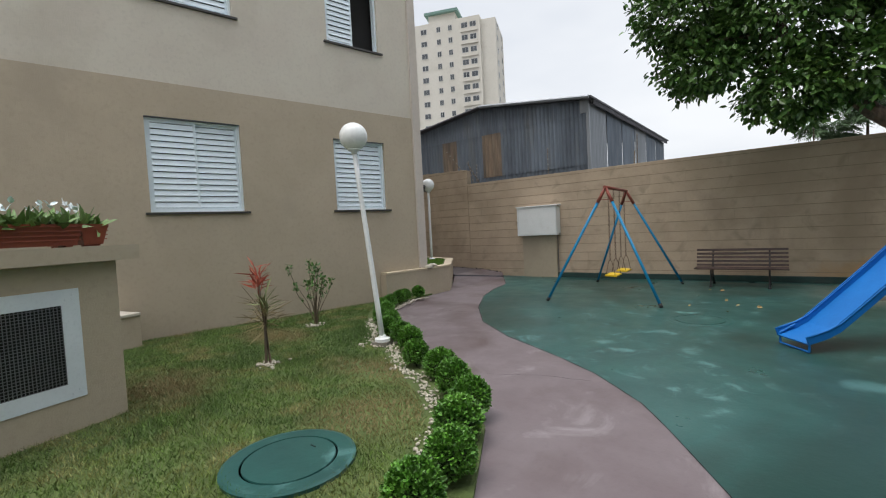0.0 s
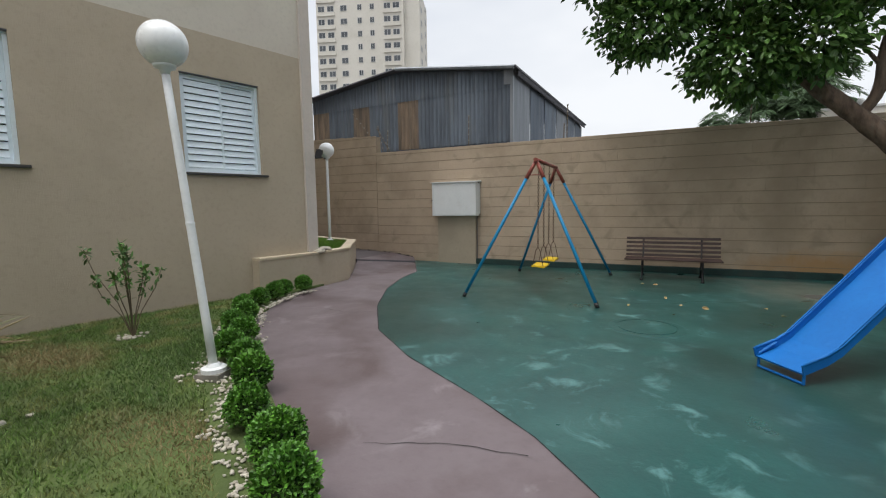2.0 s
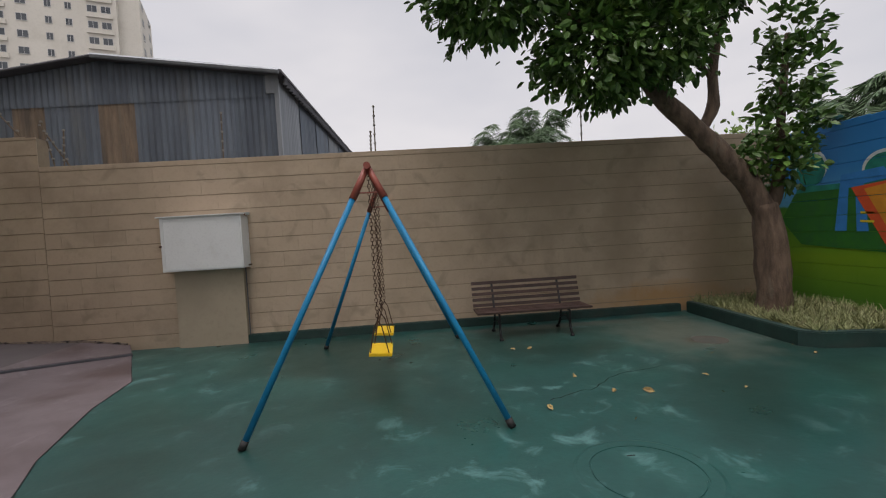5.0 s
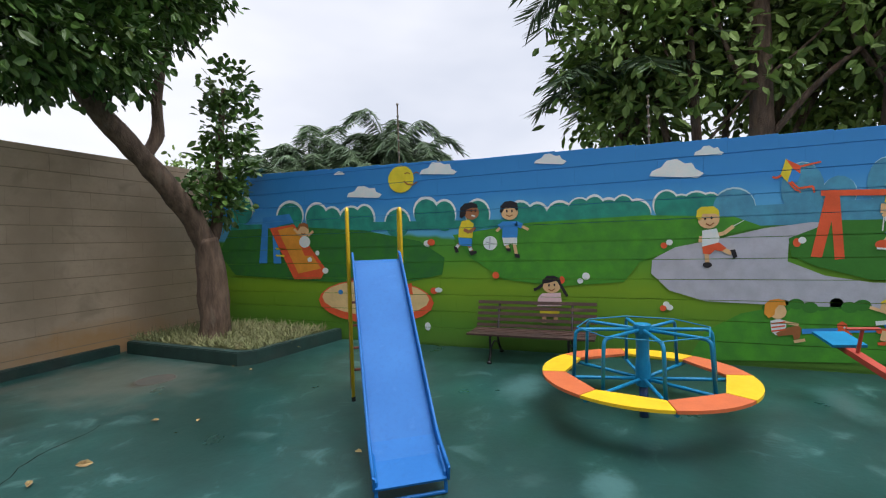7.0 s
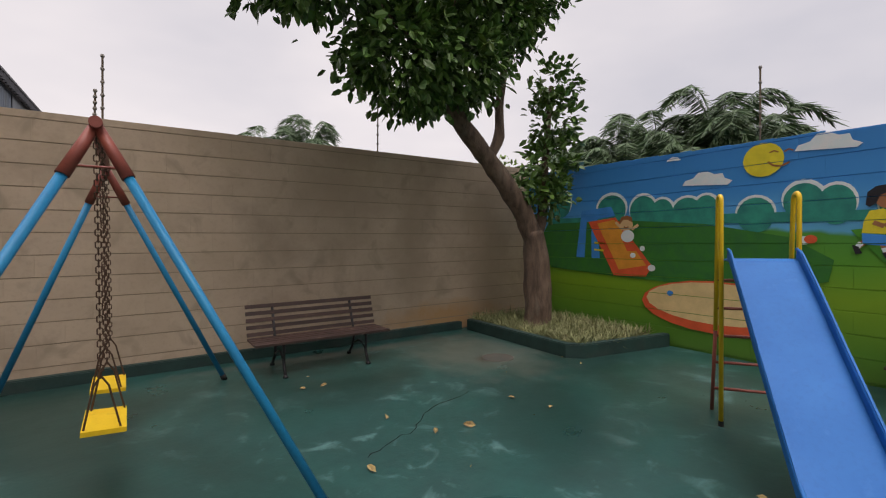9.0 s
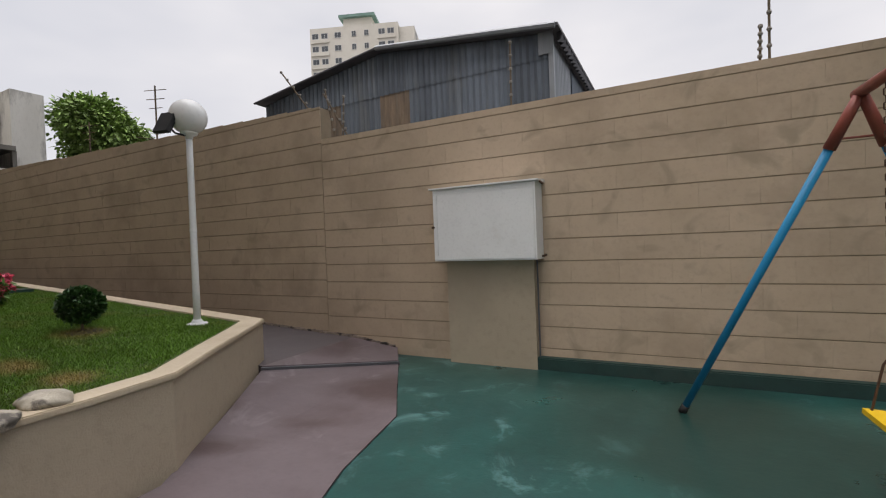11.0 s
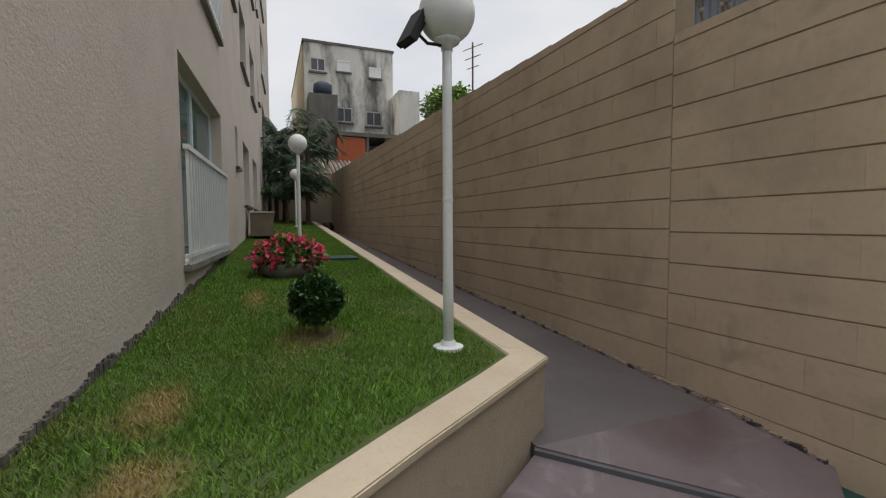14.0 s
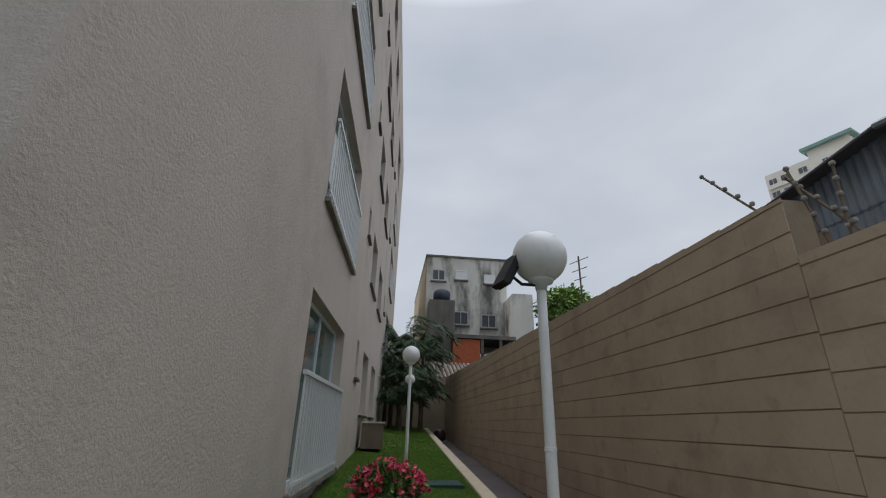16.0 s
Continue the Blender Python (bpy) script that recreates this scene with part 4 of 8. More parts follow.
def lamp(x, y, z, height, lean, label, flood=False):
    l = thing("street_lamp", x, y, z, 0, label, "lamp post", "garden lamp posts")
    top = Vector((lean[0], lean[1], height))
    part("pole", tube([top * (i / 6) for i in range(7)], 0.030, 16, 0.026), white_paint, l, smooth=True)
    sleeve = part("joint_ring", lathe([(0.027, -0.012), (0.0305, -0.008), (0.0305, 0.008), (0.027, 0.012)], 16), white_paint, l)
    sleeve.location = top * 0.5
    part("base_plate", lathe([(0.085, -0.02), (0.085, 0.012), (0.05, 0.02), (0.036, 0.045)], 20), white_paint, l)
    hold = part("collar", lathe([(0.03, -0.03), (0.034, 0.0), (0.066, 0.012), (0.072, 0.03), (0.066, 0.045)], 24), white_paint, l, smooth=True)
    hold.location = top
    g = part("globe", lathe([(0.152 * math.sin(math.pi * (0.15 + 0.85 * i / 20)), -0.152 * math.cos(math.pi * (0.15 + 0.85 * i / 20))) for i in range(20)] + [(0.002, 0.152)], 36), opal, l, "white opal globe", smooth=True)
    g.location = top + Vector((0, 0, 0.165))
    if flood:
        f = part("floodlight", bmesh.new(), iron, l, "black floodlight clamped below the globe")
        f.matrix_basis = pose(top.x, top.y, top.z + 0.0)
        part("bracket", tube([(0, -0.03, 0), (-0.03, -0.10, 0.01), (-0.03, -0.15, 0.05)], 0.009, 8), iron, f)
        body = part("housing", box((-0.075, -0.02, -0.1), (0.075, 0.012, 0.1)), iron, f, bevel=0.006)
        body.matrix_basis = pose(-0.03, -0.18, 0.08, -28, 0, 12)
        fins = bmesh.new()
        for i in range(7):
            add_box(fins, (-0.07 + i * 0.021, 0.012, -0.09), (-0.064 + i * 0.021, 0.032, 0.09))
        part("cooling_fins", fins, iron, f).matrix_basis = pose(-0.03, -0.18, 0.08, -28, 0, 12)


lamp(-0.385, -1.25, 0.095, 2.075, (-0.20, -0.07), "white painted garden lamp post with opal globe leaning over the lawn")
lamp(-3.77, 3.73, lawn_z(-3.77, 3.73), 2.2 - lawn_z(-3.77, 3.73), (0, 0), "white painted garden lamp post with opal globe and a black floodlight", True)
lamp(-9.33, 3.31, lawn_z(-9.33, 3.31), 1.58, (0, 0), "white painted garden lamp post with opal globe on the raised lawn")
lamp(-15.5, 3.62, lawn_z(-15.5, 3.62), 1.42, (0, 0), "white painted garden lamp post with opal globe beside the garden palms")
foot = link("lamp_footing", box((-0.09, -0.09, -0.05), (0.09, 0.09, 0.078)), cement, bevel=0.012)
foot.matrix_world = pose(-0.385, -1.25, 0, 0, 0, 20)
tagged(foot, "rough grey concrete footing under the leaning lamp post", "footing")
# dark strip before the raised landing: the step's shadow, put into the colour
crack = prism([(-3.285, 3.98), (-2.46, 4.92), (-2.485, 4.94), (-3.31, 4.0)], 0.0, lambda x, y: 0.026 + ramp_z(x))
tagged(link("trim_joint", crack, dark_roof_and_shade), "dark strip painting the shadow of the landing's step across the footpath", "joint", kind="structure")


def floor_line(name, pts, w, label, seed, z=0.0045, wob=0.0):
    """A thin dark line along the floor, a little uneven."""
    rng = random.Random(seed)
    fine = []
    for p, q in zip(pts, pts[1:]):
        n = max(2, int(math.dist(p, q) / 0.06))
        for k in range(n):
            x, y = on_line(p, q, k / n)
            fine.append((x + rng.gauss(0, wob), y + rng.gauss(0, wob)))
    fine.append(pts[-1])
    bm = bmesh.new()
    rows = []
    for i, p in enumerate(fine):
        a, b = fine[max(0, i - 1)], fine[min(len(fine) - 1, i + 1)]
        dx, dy = b[0] - a[0], b[1] - a[1]
        l = math.hypot(dx, dy) + 1e-9
        ww = w * rng.uniform(0.3, 1.0)
        zz = z + ramp_z(p[0])
        rows.append([bm.verts.new((p[0] - dy / l * ww, p[1] + dx / l * ww, zz)), bm.verts.new((p[0] + dy / l * ww, p[1] - dx / l * ww, zz))])
    for r0, r1 in zip(rows, rows[1:]):
        bm.faces.new((r0[0], r0[1], r1[1], r1[0]))
    tagged(link(name, bm, dark_in), label, "crack", kind="structure")


floor_line("trim_paint_edge", PG[2:-1], 0.005, "thin dark groove between the maroon path and green floor", 1, 0.0055)
floor_line("trim_crack", [(2.05, 2.55), (2.5, 2.75), (2.8, 3.0), (3.25, 3.15)], 0.004, "thin dark crack in the green floor", 2, 0.003, 0.012)
floor_line("trim_crack_b", [(1.9, -1.2), (1.5, -1.25), (1.1, -1.45)], 0.003, "thin dark crack in the maroon path", 3, 0.007, 0.01)
floor_line("trim_crack_c", [(-0.6, 0.9), (-0.9, 0.75), (-1.2, 0.8)], 0.003, "thin dark crack in the maroon path", 4, 0.007, 0.01)


# ---- plants ----
bark = mat("brown_tree_bark", (0.20, 0.135, 0.095), (0.085, 0.058, 0.042), 7, 0.9, 0.05, 26, stretch=(2, 2, 0.5), dirt=(0.20, 0.17, 0.13), dscale=3, dirt_at=(0.55, 0.75))
leaf_green = mat("glossy_tree_leaf", (0.10, 0.205, 0.04), (0.055, 0.125, 0.024), 2, 0.45, island=0.45, dirt=(0.10, 0.17, 0.025), dscale=1.2, dirt_at=(0.56, 0.72))
leaf_far = mat("background_tree_leaf", (0.21, 0.33, 0.07), (0.13, 0.21, 0.05), 1, 0.6, island=0.45)
palm_leaf = mat("palm_frond_leaf", (0.10, 0.17, 0.075), (0.065, 0.115, 0.05), 1, 0.6, island=0.35)
box_leaf = mat("boxwood_leaf", (0.10, 0.25, 0.025), (0.055, 0.16, 0.016), 8, 0.5, island=0.5)
garden_leaf = mat("garden_palm_leaf", (0.04, 0.085, 0.022), (0.025, 0.055, 0.015), 2, 0.55, island=0.4)
dry_leaf = mat("pale_spider_plant_leaf", (0.30, 0.30, 0.15), (0.18, 0.22, 0.09), 4, 0.7, island=0.4, dirt=(0.36, 0.28, 0.17), dscale=4)
twig = mat("grey_twig", (0.16, 0.12, 0.08), None, 9, 0.9)


def limb(bm, pts, r0, r1, n=12, rough=0.06, seed=0):
    """A tapered, uneven limb."""
    fine = []
    p = [Vector(q) for q in pts]
    for i in range(len(p) - 1):
        a, b, c, d = p[max(0, i - 1)], p[i], p[i + 1], p[min(len(p) - 1, i + 2)]
        for k in range(5):
            t = k / 5
            fine.append(0.5 * ((2 * b) + (c - a) * t + (2 * a - 5 * b + 4 * c - d) * t * t + (3 * b - a - 3 * c + d) * t ** 3))
    fine.append(p[-1])
    start = len(bm.verts)
    add_tube(bm, fine, r0, n, r1)
    bm.verts.ensure_lookup_table()
    ring = 0
    for i in range(start, len(bm.verts)):
        c = fine[min(len(fine) - 1, (i - start) // n)]
        v = bm.verts[i]
        v.co = c + (v.co - c) * (1 + rough * 3 * noise.noise(v.co * 5 + Vector((seed, 0, 0))) + rough * 2 * noise.noise(Vector((v.co.x * 14, v.co.y * 14, v.co.z * 3))))
    return bm


def cluster_points(clusters, per, rng, shell=0.55):
    cs, ds = [], []
    for x, y, z, rx, ry, rz, n in clusters:
        m = int(n * per)
        d = rng.normal(0, 1, (m, 3))
        d /= np.linalg.norm(d, axis=1)[:, None]
        rr = rng.uniform(shell, 1.0, m) ** 0.7
        lump = np.array([1 + 0.35 * noise.noise(Vector(v) * 2.3 + Vector((x, y, z))) for v in d])
        cs.append(np.array([x, y, z]) + d * np.array([rx, ry, rz]) * (rr * lump)[:, None])
        ds.append(d)
    return np.concatenate(cs), np.concatenate(ds)


def crown(name, clusters, per, length, width, material, parent, seed, droop=0.5, tuft=5, reach=0.10):
    """Leaves in small tufts round the clusters."""
    rng = np.random.default_rng(seed)
    c, d = cluster_points(clusters, per / tuft, rng)
    c = np.repeat(c, tuft, 0) + rng.normal(0, reach, (len(c) * tuft, 3)) * np.array([1, 1, 0.6])
    d = np.repeat(d, tuft, 0)
    v, f = leaf_mesh(c, d, length, width, rng, droop)
    return raw_mesh(name, v.tolist(), f.tolist(), material, parent)


def playground_tree():
    t = thing("tree", 5.33, 4.43, 0.1, 0, "leaning forked brown tree with dark glossy green leaves", "tree")
    o = Vector((5.27, 4.45, 0.1))
    bm = bmesh.new()
    L = lambda pts, a, b, s, n=12: limb(bm, [Vector(p) - o for p in pts], a, b, n, 0.07, s)
    L([(5.27, 4.45, 0.02), (5.28, 4.45, 0.5), (5.26, 4.45, 0.95), (5.20, 4.46, 1.4)], 0.20, 0.145, 1, 16)
    L([(5.24, 4.46, 1.2), (5.02, 4.5, 1.7), (4.58, 4.5, 2.18), (4.10, 4.48, 2.65), (3.66, 4.45, 3.15), (3.25, 4.35, 3.7), (2.9, 4.2, 4.4)], 0.145, 0.07, 2)
    L([(5.24, 4.46, 1.3), (5.38, 4.47, 1.55), (5.44, 4.5, 1.95), (5.50, 4.5, 2.6), (5.6, 4.5, 3.4)], 0.085, 0.03, 3)
    L([(4.48, 4.5, 2.28), (4.66, 4.5, 2.6), (4.68, 4.5, 3.1), (4.85, 4.5, 3.9), (4.9, 4.5, 4.6)], 0.075, 0.035, 4)
    L([(3.82, 4.47, 2.98), (3.7, 4.3, 3.2), (3.2, 4.1, 3.3), (2.8, 4.0, 3.5)], 0.05, 0.02, 5)
    L([(3.34, 4.35, 3.6), (3.0, 4.0, 3.9), (2.4, 3.8, 4.0), (1.9, 3.8, 4.1)], 0.06, 0.02, 6)
    L([(3.46, 4.4, 3.4), (3.8, 4.2, 3.9), (4.1, 4.1, 4.6)], 0.05, 0.02, 7)
    L([(4.66, 4.5, 2.9), (4.45, 4.45, 3.2), (4.4, 4.4, 3.6)], 0.03, 0.012, 8)
    part("trunk", bm, bark, t, smooth=True)
    cl = [(3.15, 4.15, 3.15, 0.62, 0.5, 0.52, 1300), (2.0, 4.0, 3.78, 0.62, 0.5, 0.50, 1200), (3.9, 4.3, 3.3, 0.5, 0.45, 0.5, 900), (4.5, 4.35, 4.05, 0.55, 0.5, 0.5, 900),
          (1.9, 4.0, 4.75, 0.9, 0.8, 0.7, 1900), (3.1, 4.1, 4.5, 1.0, 0.8, 0.9, 2500), (4.3, 4.3, 4.9, 0.9, 0.8, 0.8, 1900), (5.0, 4.4, 4.5, 0.45, 0.45, 0.4, 450),
          (2.4, 3.9, 5.5, 1.1, 0.9, 0.7, 900)]
    cl = [(a - o.x, b - o.y, c - o.z, *r) for a, b, c, *r in cl]
    crown("crown", cl, 1.7, 0.125, 0.07, leaf_green, t, 11, 0.7)
    side = [(5.42, 4.45, 1.9, 0.28, 0.28, 0.30, 330), (5.55, 4.45, 2.35, 0.36, 0.32, 0.35, 420), (5.6, 4.45, 2.9, 0.36, 0.32, 0.38, 380), (5.62, 4.45, 3.4, 0.30, 0.28, 0.32, 200), (5.12, 4.45, 1.95, 0.16, 0.2, 0.25, 120)]
    side = [(a - o.x, b - o.y, c - o.z, *r) for a, b, c, *r in side]
    crown("side_shoot", side, 1.0, 0.125, 0.07, leaf_green, t, 12, 0.2, 4, 0.07)
    return t


playground_tree()


def leafy_tree(x, y, z0, height, clusters, seed, label, trunk_r=0.09, leaf=0.17, per=1.8, material=None):
    t = thing("tree", x, y, z0, 0, label, "tree", "background trees")
    rng = random.Random(seed)
    bm = bmesh.new()
    for i, (cx, cy, cz, *_r) in enumerate(clusters):
        limb(bm, [(rng.uniform(-0.2, 0.2), rng.uniform(-0.2, 0.2), 0), (cx * 0.3, cy * 0.3, cz * 0.35), (cx * 0.6 + rng.uniform(-0.2, 0.2), cy * 0.6, cz * 0.7), (cx, cy, cz)], trunk_r, 0.03, 8, 0.05, seed + i)
    part("trunk", bm, bark, t, smooth=True)
    crown("crown", clusters, per, leaf, leaf * 0.5, material or leaf_far, t, seed, 0.5, 5, 0.2)
    return t


def palm(x, y, z0, height, reach, seed, label, fronds=13, material=None, leaflets=62, group="background palms"):
    t = thing("palm_tree", x, y, z0, 0, label, "palm", group)
    rng = np.random.default_rng(seed)
    bm = limb(bmesh.new(), [(0, 0, 0), (0.06, 0.02, height * 0.5), (0.1, 0, height)], 0.09, 0.055, 10, 0.03, seed)
    part("trunk", bm, bark, t, smooth=True)
    cs, ds, ribs = [], [], bmesh.new()
    for k in range(fronds):
        a = 2 * math.pi * k / fronds + rng.uniform(-0.25, 0.25)
        up = rng.uniform(0.9, 2.9)
        ln = reach * rng.uniform(0.75, 1.15)
        d = np.array([math.cos(a), math.sin(a), 0])
        pts = []
        for i in range(9):
            s = i / 8
            pts.append(np.array([0.1, 0, height]) + d * ln * s * (1 - 0.12 * s) + np.array([0, 0, ln * (up * s - (0.22 + up * 0.72) * s * s)]))
        add_tube(ribs, [Vector(p) for p in pts], 0.012, 5, 0.004)
        side = np.cross(d, [0, 0, 1.0])
        for i in range(leaflets):
            s = 0.12 + 0.88 * i / leaflets
            j = min(7, int(s * 8))
            f = s * 8 - j
            p = pts[j] * (1 - f) + pts[j + 1] * f
            for sg in (-1, 1):
                cs.append(p)
                ds.append(side * sg + d * 0.7 + np.array([0, 0, -0.25 - 0.2 * rng.random()]))
    part("rib", ribs, palm_leaf, t)
    v, f = leaf_mesh(np.array(cs), np.array(ds), reach * 0.30, 0.023 * reach, rng, 0.3, 0.16, 0.05)
    raw_mesh("crown", v.tolist(), f.tolist(), material or palm_leaf, t)
    return t


for i, (x, y, h, r) in enumerate(((9.0, 6.9, 2.7, 1.0), (9.4, 6.2, 2.9, 1.1), (9.8, 5.5, 3.1, 1.1), (9.3, 4.9, 2.8, 1.0), (9.8, 4.3, 3.1, 1.1), (9.4, 3.6, 2.7, 1.1), (8.8, 5.6, 2.4, 0.9), (8.8, 4.2, 2.4, 0.9))):
    palm(x, y, -0.08, h, r, 40 + i, "feathery green palm tree behind the painted wall", 16, leaflets=85)
palm(8.6, -0.5, -0.08, 5.1, 1.7, 50, "tall feathery palm tree behind the painted wall among leafy trees", 15)
palm(10.5, -3.2, -0.08, 5.2, 2.0, 51, "tall feathery palm tree behind the painted wall among leafy trees", 15)
palm(8.5, -0.4, -0.08, 3.3, 1.4, 52, "feathery green palm tree behind the painted wall", 13)
leafy_tree(9.9, 5.3, -0.08, 3, [(0, 0, 2.7, 0.6, 1.6, 0.5, 900), (0, -1.2, 2.5, 0.6, 0.8, 0.4, 400)], 77, "bushy green tree among the palms behind the painted wall", 0.06, 0.14)
for i, (x, y, h, r) in enumerate(((4.8, 26.0, 4.8, 1.7), (6.2, 26.6, 6.0, 1.9), (7.4, 26.2, 5.9, 2.0), (8.6, 27.0, 6.8, 2.1), (7.0, 25.0, 5.2, 1.8), (8.3, 25.0, 5.2, 1.8))):
    palm(x, y, -0.08, h, r, 60 + i, "bushy green palm tree far behind the block wall", 18, leaflets=80)
leafy_tree(8.4, -1.5, -0.08, 6, [(0, 0.9, 4.2, 0.9, 0.9, 0.95, 1300), (0.4, -0.6, 4.4, 1.0, 0.8, 1.1, 1400), (0.6, -2.4, 4.9, 1.0, 1.1, 0.9, 1300), (0.3, 0.2, 5.9, 1.4, 1.5, 1.0, 1800), (0.4, -2.2, 6.2, 1.5, 1.6, 1.1, 1800), (0.2, 0.9, 3.2, 0.7, 0.7, 0.6, 600)], 71, "dense leafy green tree behind the painted wall", 0.07, 0.2)
leafy_tree(9.2, -5.0, -0.08, 6, [(-0.4, 0.8, 4.2, 1.2, 1.2, 1.1, 1700), (0.2, -0.8, 4.6, 1.3, 1.4, 1.2, 1700), (-0.3, 0.4, 6.0, 1.6, 1.6, 1.0, 1700), (-0.3, 1.5, 3.0, 0.9, 0.9, 0.8, 900)], 72, "dense leafy green tree behind the painted wall")
leafy_tree(9.3, -3.2, -0.08, 5, [(0, 0, 3.6, 1.2, 1.6, 0.9, 1400), (0.3, -1.4, 3.9, 1.1, 1.3, 0.7, 900)], 73, "dense leafy green tree behind the painted wall")
leafy_tree(7.4, 7.5, -0.08, 3, [(0, 0, 2.6, 0.6, 0.6, 0.45, 260), (0.7, 0.2, 2.5, 0.5, 0.5, 0.4, 220)], 74, "small thin leafy tree peeping over the block wall", 0.05, 0.14)
leafy_tree(-27.0, 13.5, -0.08, 8, [(0, 0, 8.4, 1.5, 1.5, 1.2, 2600), (0.6, 0.8, 7.6, 1.4, 1.4, 1.1, 1800), (-1.0, 0.4, 7.3, 1.2, 1.2, 1.0, 1200)], 75, "round leafy green tree far beyond the side wall", 0.2, 0.3)


def tall_trunks():
    """Tall forking trunks that stand among the background trees."""
    for y, lean, r, seed in ((-2.08, 0.02, 0.17, 1), (-3.15, -0.14, 0.15, 2), (-3.45, 0.05, 0.12, 3), (-1.55, 0.16, 0.07, 4), (-4.6, 0.22, 0.13, 5)):
        t = thing("tall_tree", 7.95, y, -0.08, 0, "tall grey-brown tree trunk with thin side branches behind the painted wall", "tree", "background trunks")
        bm = limb(bmesh.new(), [(0, 0, 0), (0.03, lean, 1.8), (-0.04, lean * 1.5, 3.4), (0.1, lean * 2.4, 6.2)], r, r * 0.6, 12, 0.05, seed)
        limb(bm, [(0, lean * 1.2, 2.4), (-0.1, lean - 0.55, 3.1), (-0.15, lean - 1.3, 3.75), (-0.1, lean - 1.9, 4.6)], r * 0.3, 0.012, 8, 0.05, seed + 9)
        limb(bm, [(0, lean * 1.3, 2.9), (-0.08, lean + 0.35, 3.6), (0.0, lean + 0.6, 4.8)], r * 0.28, 0.012, 8, 0.05, seed + 19)
        part("trunk", bm, bark, t, smooth=True)
        crown("sprays", [(-0.1, lean - 1.2, 3.9, 0.35, 0.4, 0.3, 90), (-0.1, lean + 0.4, 4.0, 0.3, 0.35, 0.35, 90), (-0.25, lean, 3.3, 0.2, 0.3, 0.35, 60)], 1.0, 0.19, 0.10, leaf_far, t, 300 + seed, 0.3, 4, 0.1)


tall_trunks()


def bare_twigs(x, y, z, seed, size, label):
    t = thing("bare_shrub", x, y, z, 0, label, "shrub")
    rng = random.Random(seed)
    bm = bmesh.new()
    for i in range(9):
        a, s = rng.uniform(0, 6.28), rng.uniform(0.5, 1.0) * size
        p = [Vector((0, 0, 0)), Vector((math.cos(a) * s * 0.3, math.sin(a) * s * 0.3, s * 0.5)), Vector((math.cos(a) * s * 0.6, math.sin(a) * s * 0.6, s * rng.uniform(0.7, 1)))]
        add_tube(bm, p, 0.008, 5, 0.003)
        add_tube(bm, [p[1], p[1] + Vector((rng.uniform(-0.2, 0.2), rng.uniform(-0.2, 0.2), s * 0.35))], 0.005, 4, 0.002)
    part("branches", bm, twig, t)


bare_twigs(4.6, 8.3, -0.08, 3, 3.2, "bare thin twigs of a shrub behind the block wall")
bare_twigs(8.0, 8.6, -0.08, 4, 2.6, "bare thin twigs of a shrub beyond the wall corner")


# box balls along the path
def box_ball():
    t = thing("box_shrub", 0, 0, 0, 0, "round clipped bright green boxwood shrub beside the footpath", "shrub", "clipped shrubs")
    rng = np.random.default_rng(21)
    n = 2300
    d = rng.normal(0, 1, (n, 3))
    d /= np.linalg.norm(d, axis=1)[:, None]
    d[:, 2] = np.where(d[:, 2] < -0.55, -d[:, 2], d[:, 2])
    lump = np.array([1 + 0.16 * noise.noise(Vector(v) * 2.6) + 0.07 * noise.noise(Vector(v) * 7) for v in d])
    c = d * (0.135 * rng.uniform(0.78, 1.0, n) * lump)[:, None] + np.array([0, 0, 0.125])
    v, f = leaf_mesh(c, d, 0.026, 0.018, rng, -0.2, 0.7, 0.15)
    raw_mesh("foliage", v.tolist(), f.tolist(), box_leaf, t)
    # a dark ball paints the shade deep in the foliage; the tube is the stem
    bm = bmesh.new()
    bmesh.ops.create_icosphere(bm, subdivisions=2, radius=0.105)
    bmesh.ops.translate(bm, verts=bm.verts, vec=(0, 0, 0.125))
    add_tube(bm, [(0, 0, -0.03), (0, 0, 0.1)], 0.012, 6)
    part("inner_core", bm, mat("shrub_inner_shade", (0.02, 0.035, 0.01), None, 20, 0.9), t, "dark ball standing in for the shade inside the foliage, on a short stem")
    return t


BALLS = [(1.9, -3.27, 1.08), (1.83, -2.92, 1.1), (1.62, -2.57, 1.16), (1.50, -2.27, 1.12), (1.19, -2.04, 1.1), (0.86, -1.79, 1.12), (0.46, -1.64, 1.0), (0.06, -1.28, 1.05), (-0.27, -1.07, 1.0), (-0.60, -0.95, 0.98),
         (-0.90, -0.60, 1.04), (-1.25, -0.44, 0.95), (-1.50, -0.10, 1.0), (-1.83, 0.12, 0.96), (-2.02, 0.50, 1.0), (-2.12, 0.83, 0.98), (-2.26, 1.12, 0.98), (-2.2, 1.41, 0.95)]
first = box_ball()
rs = random.Random(5)
for i, (x, y, s) in enumerate(BALLS):
    ob = first if i == 0 else copy_thing(first, Matrix())
    ob.matrix_basis = pose(x, y, 0.03, 0, 0, rs.uniform(0, 360)) @ Matrix.Diagonal((s * rs.uniform(0.82, 0.91), s * rs.uniform(0.81, 0.9), s * rs.uniform(0.82, 0.95), 1))


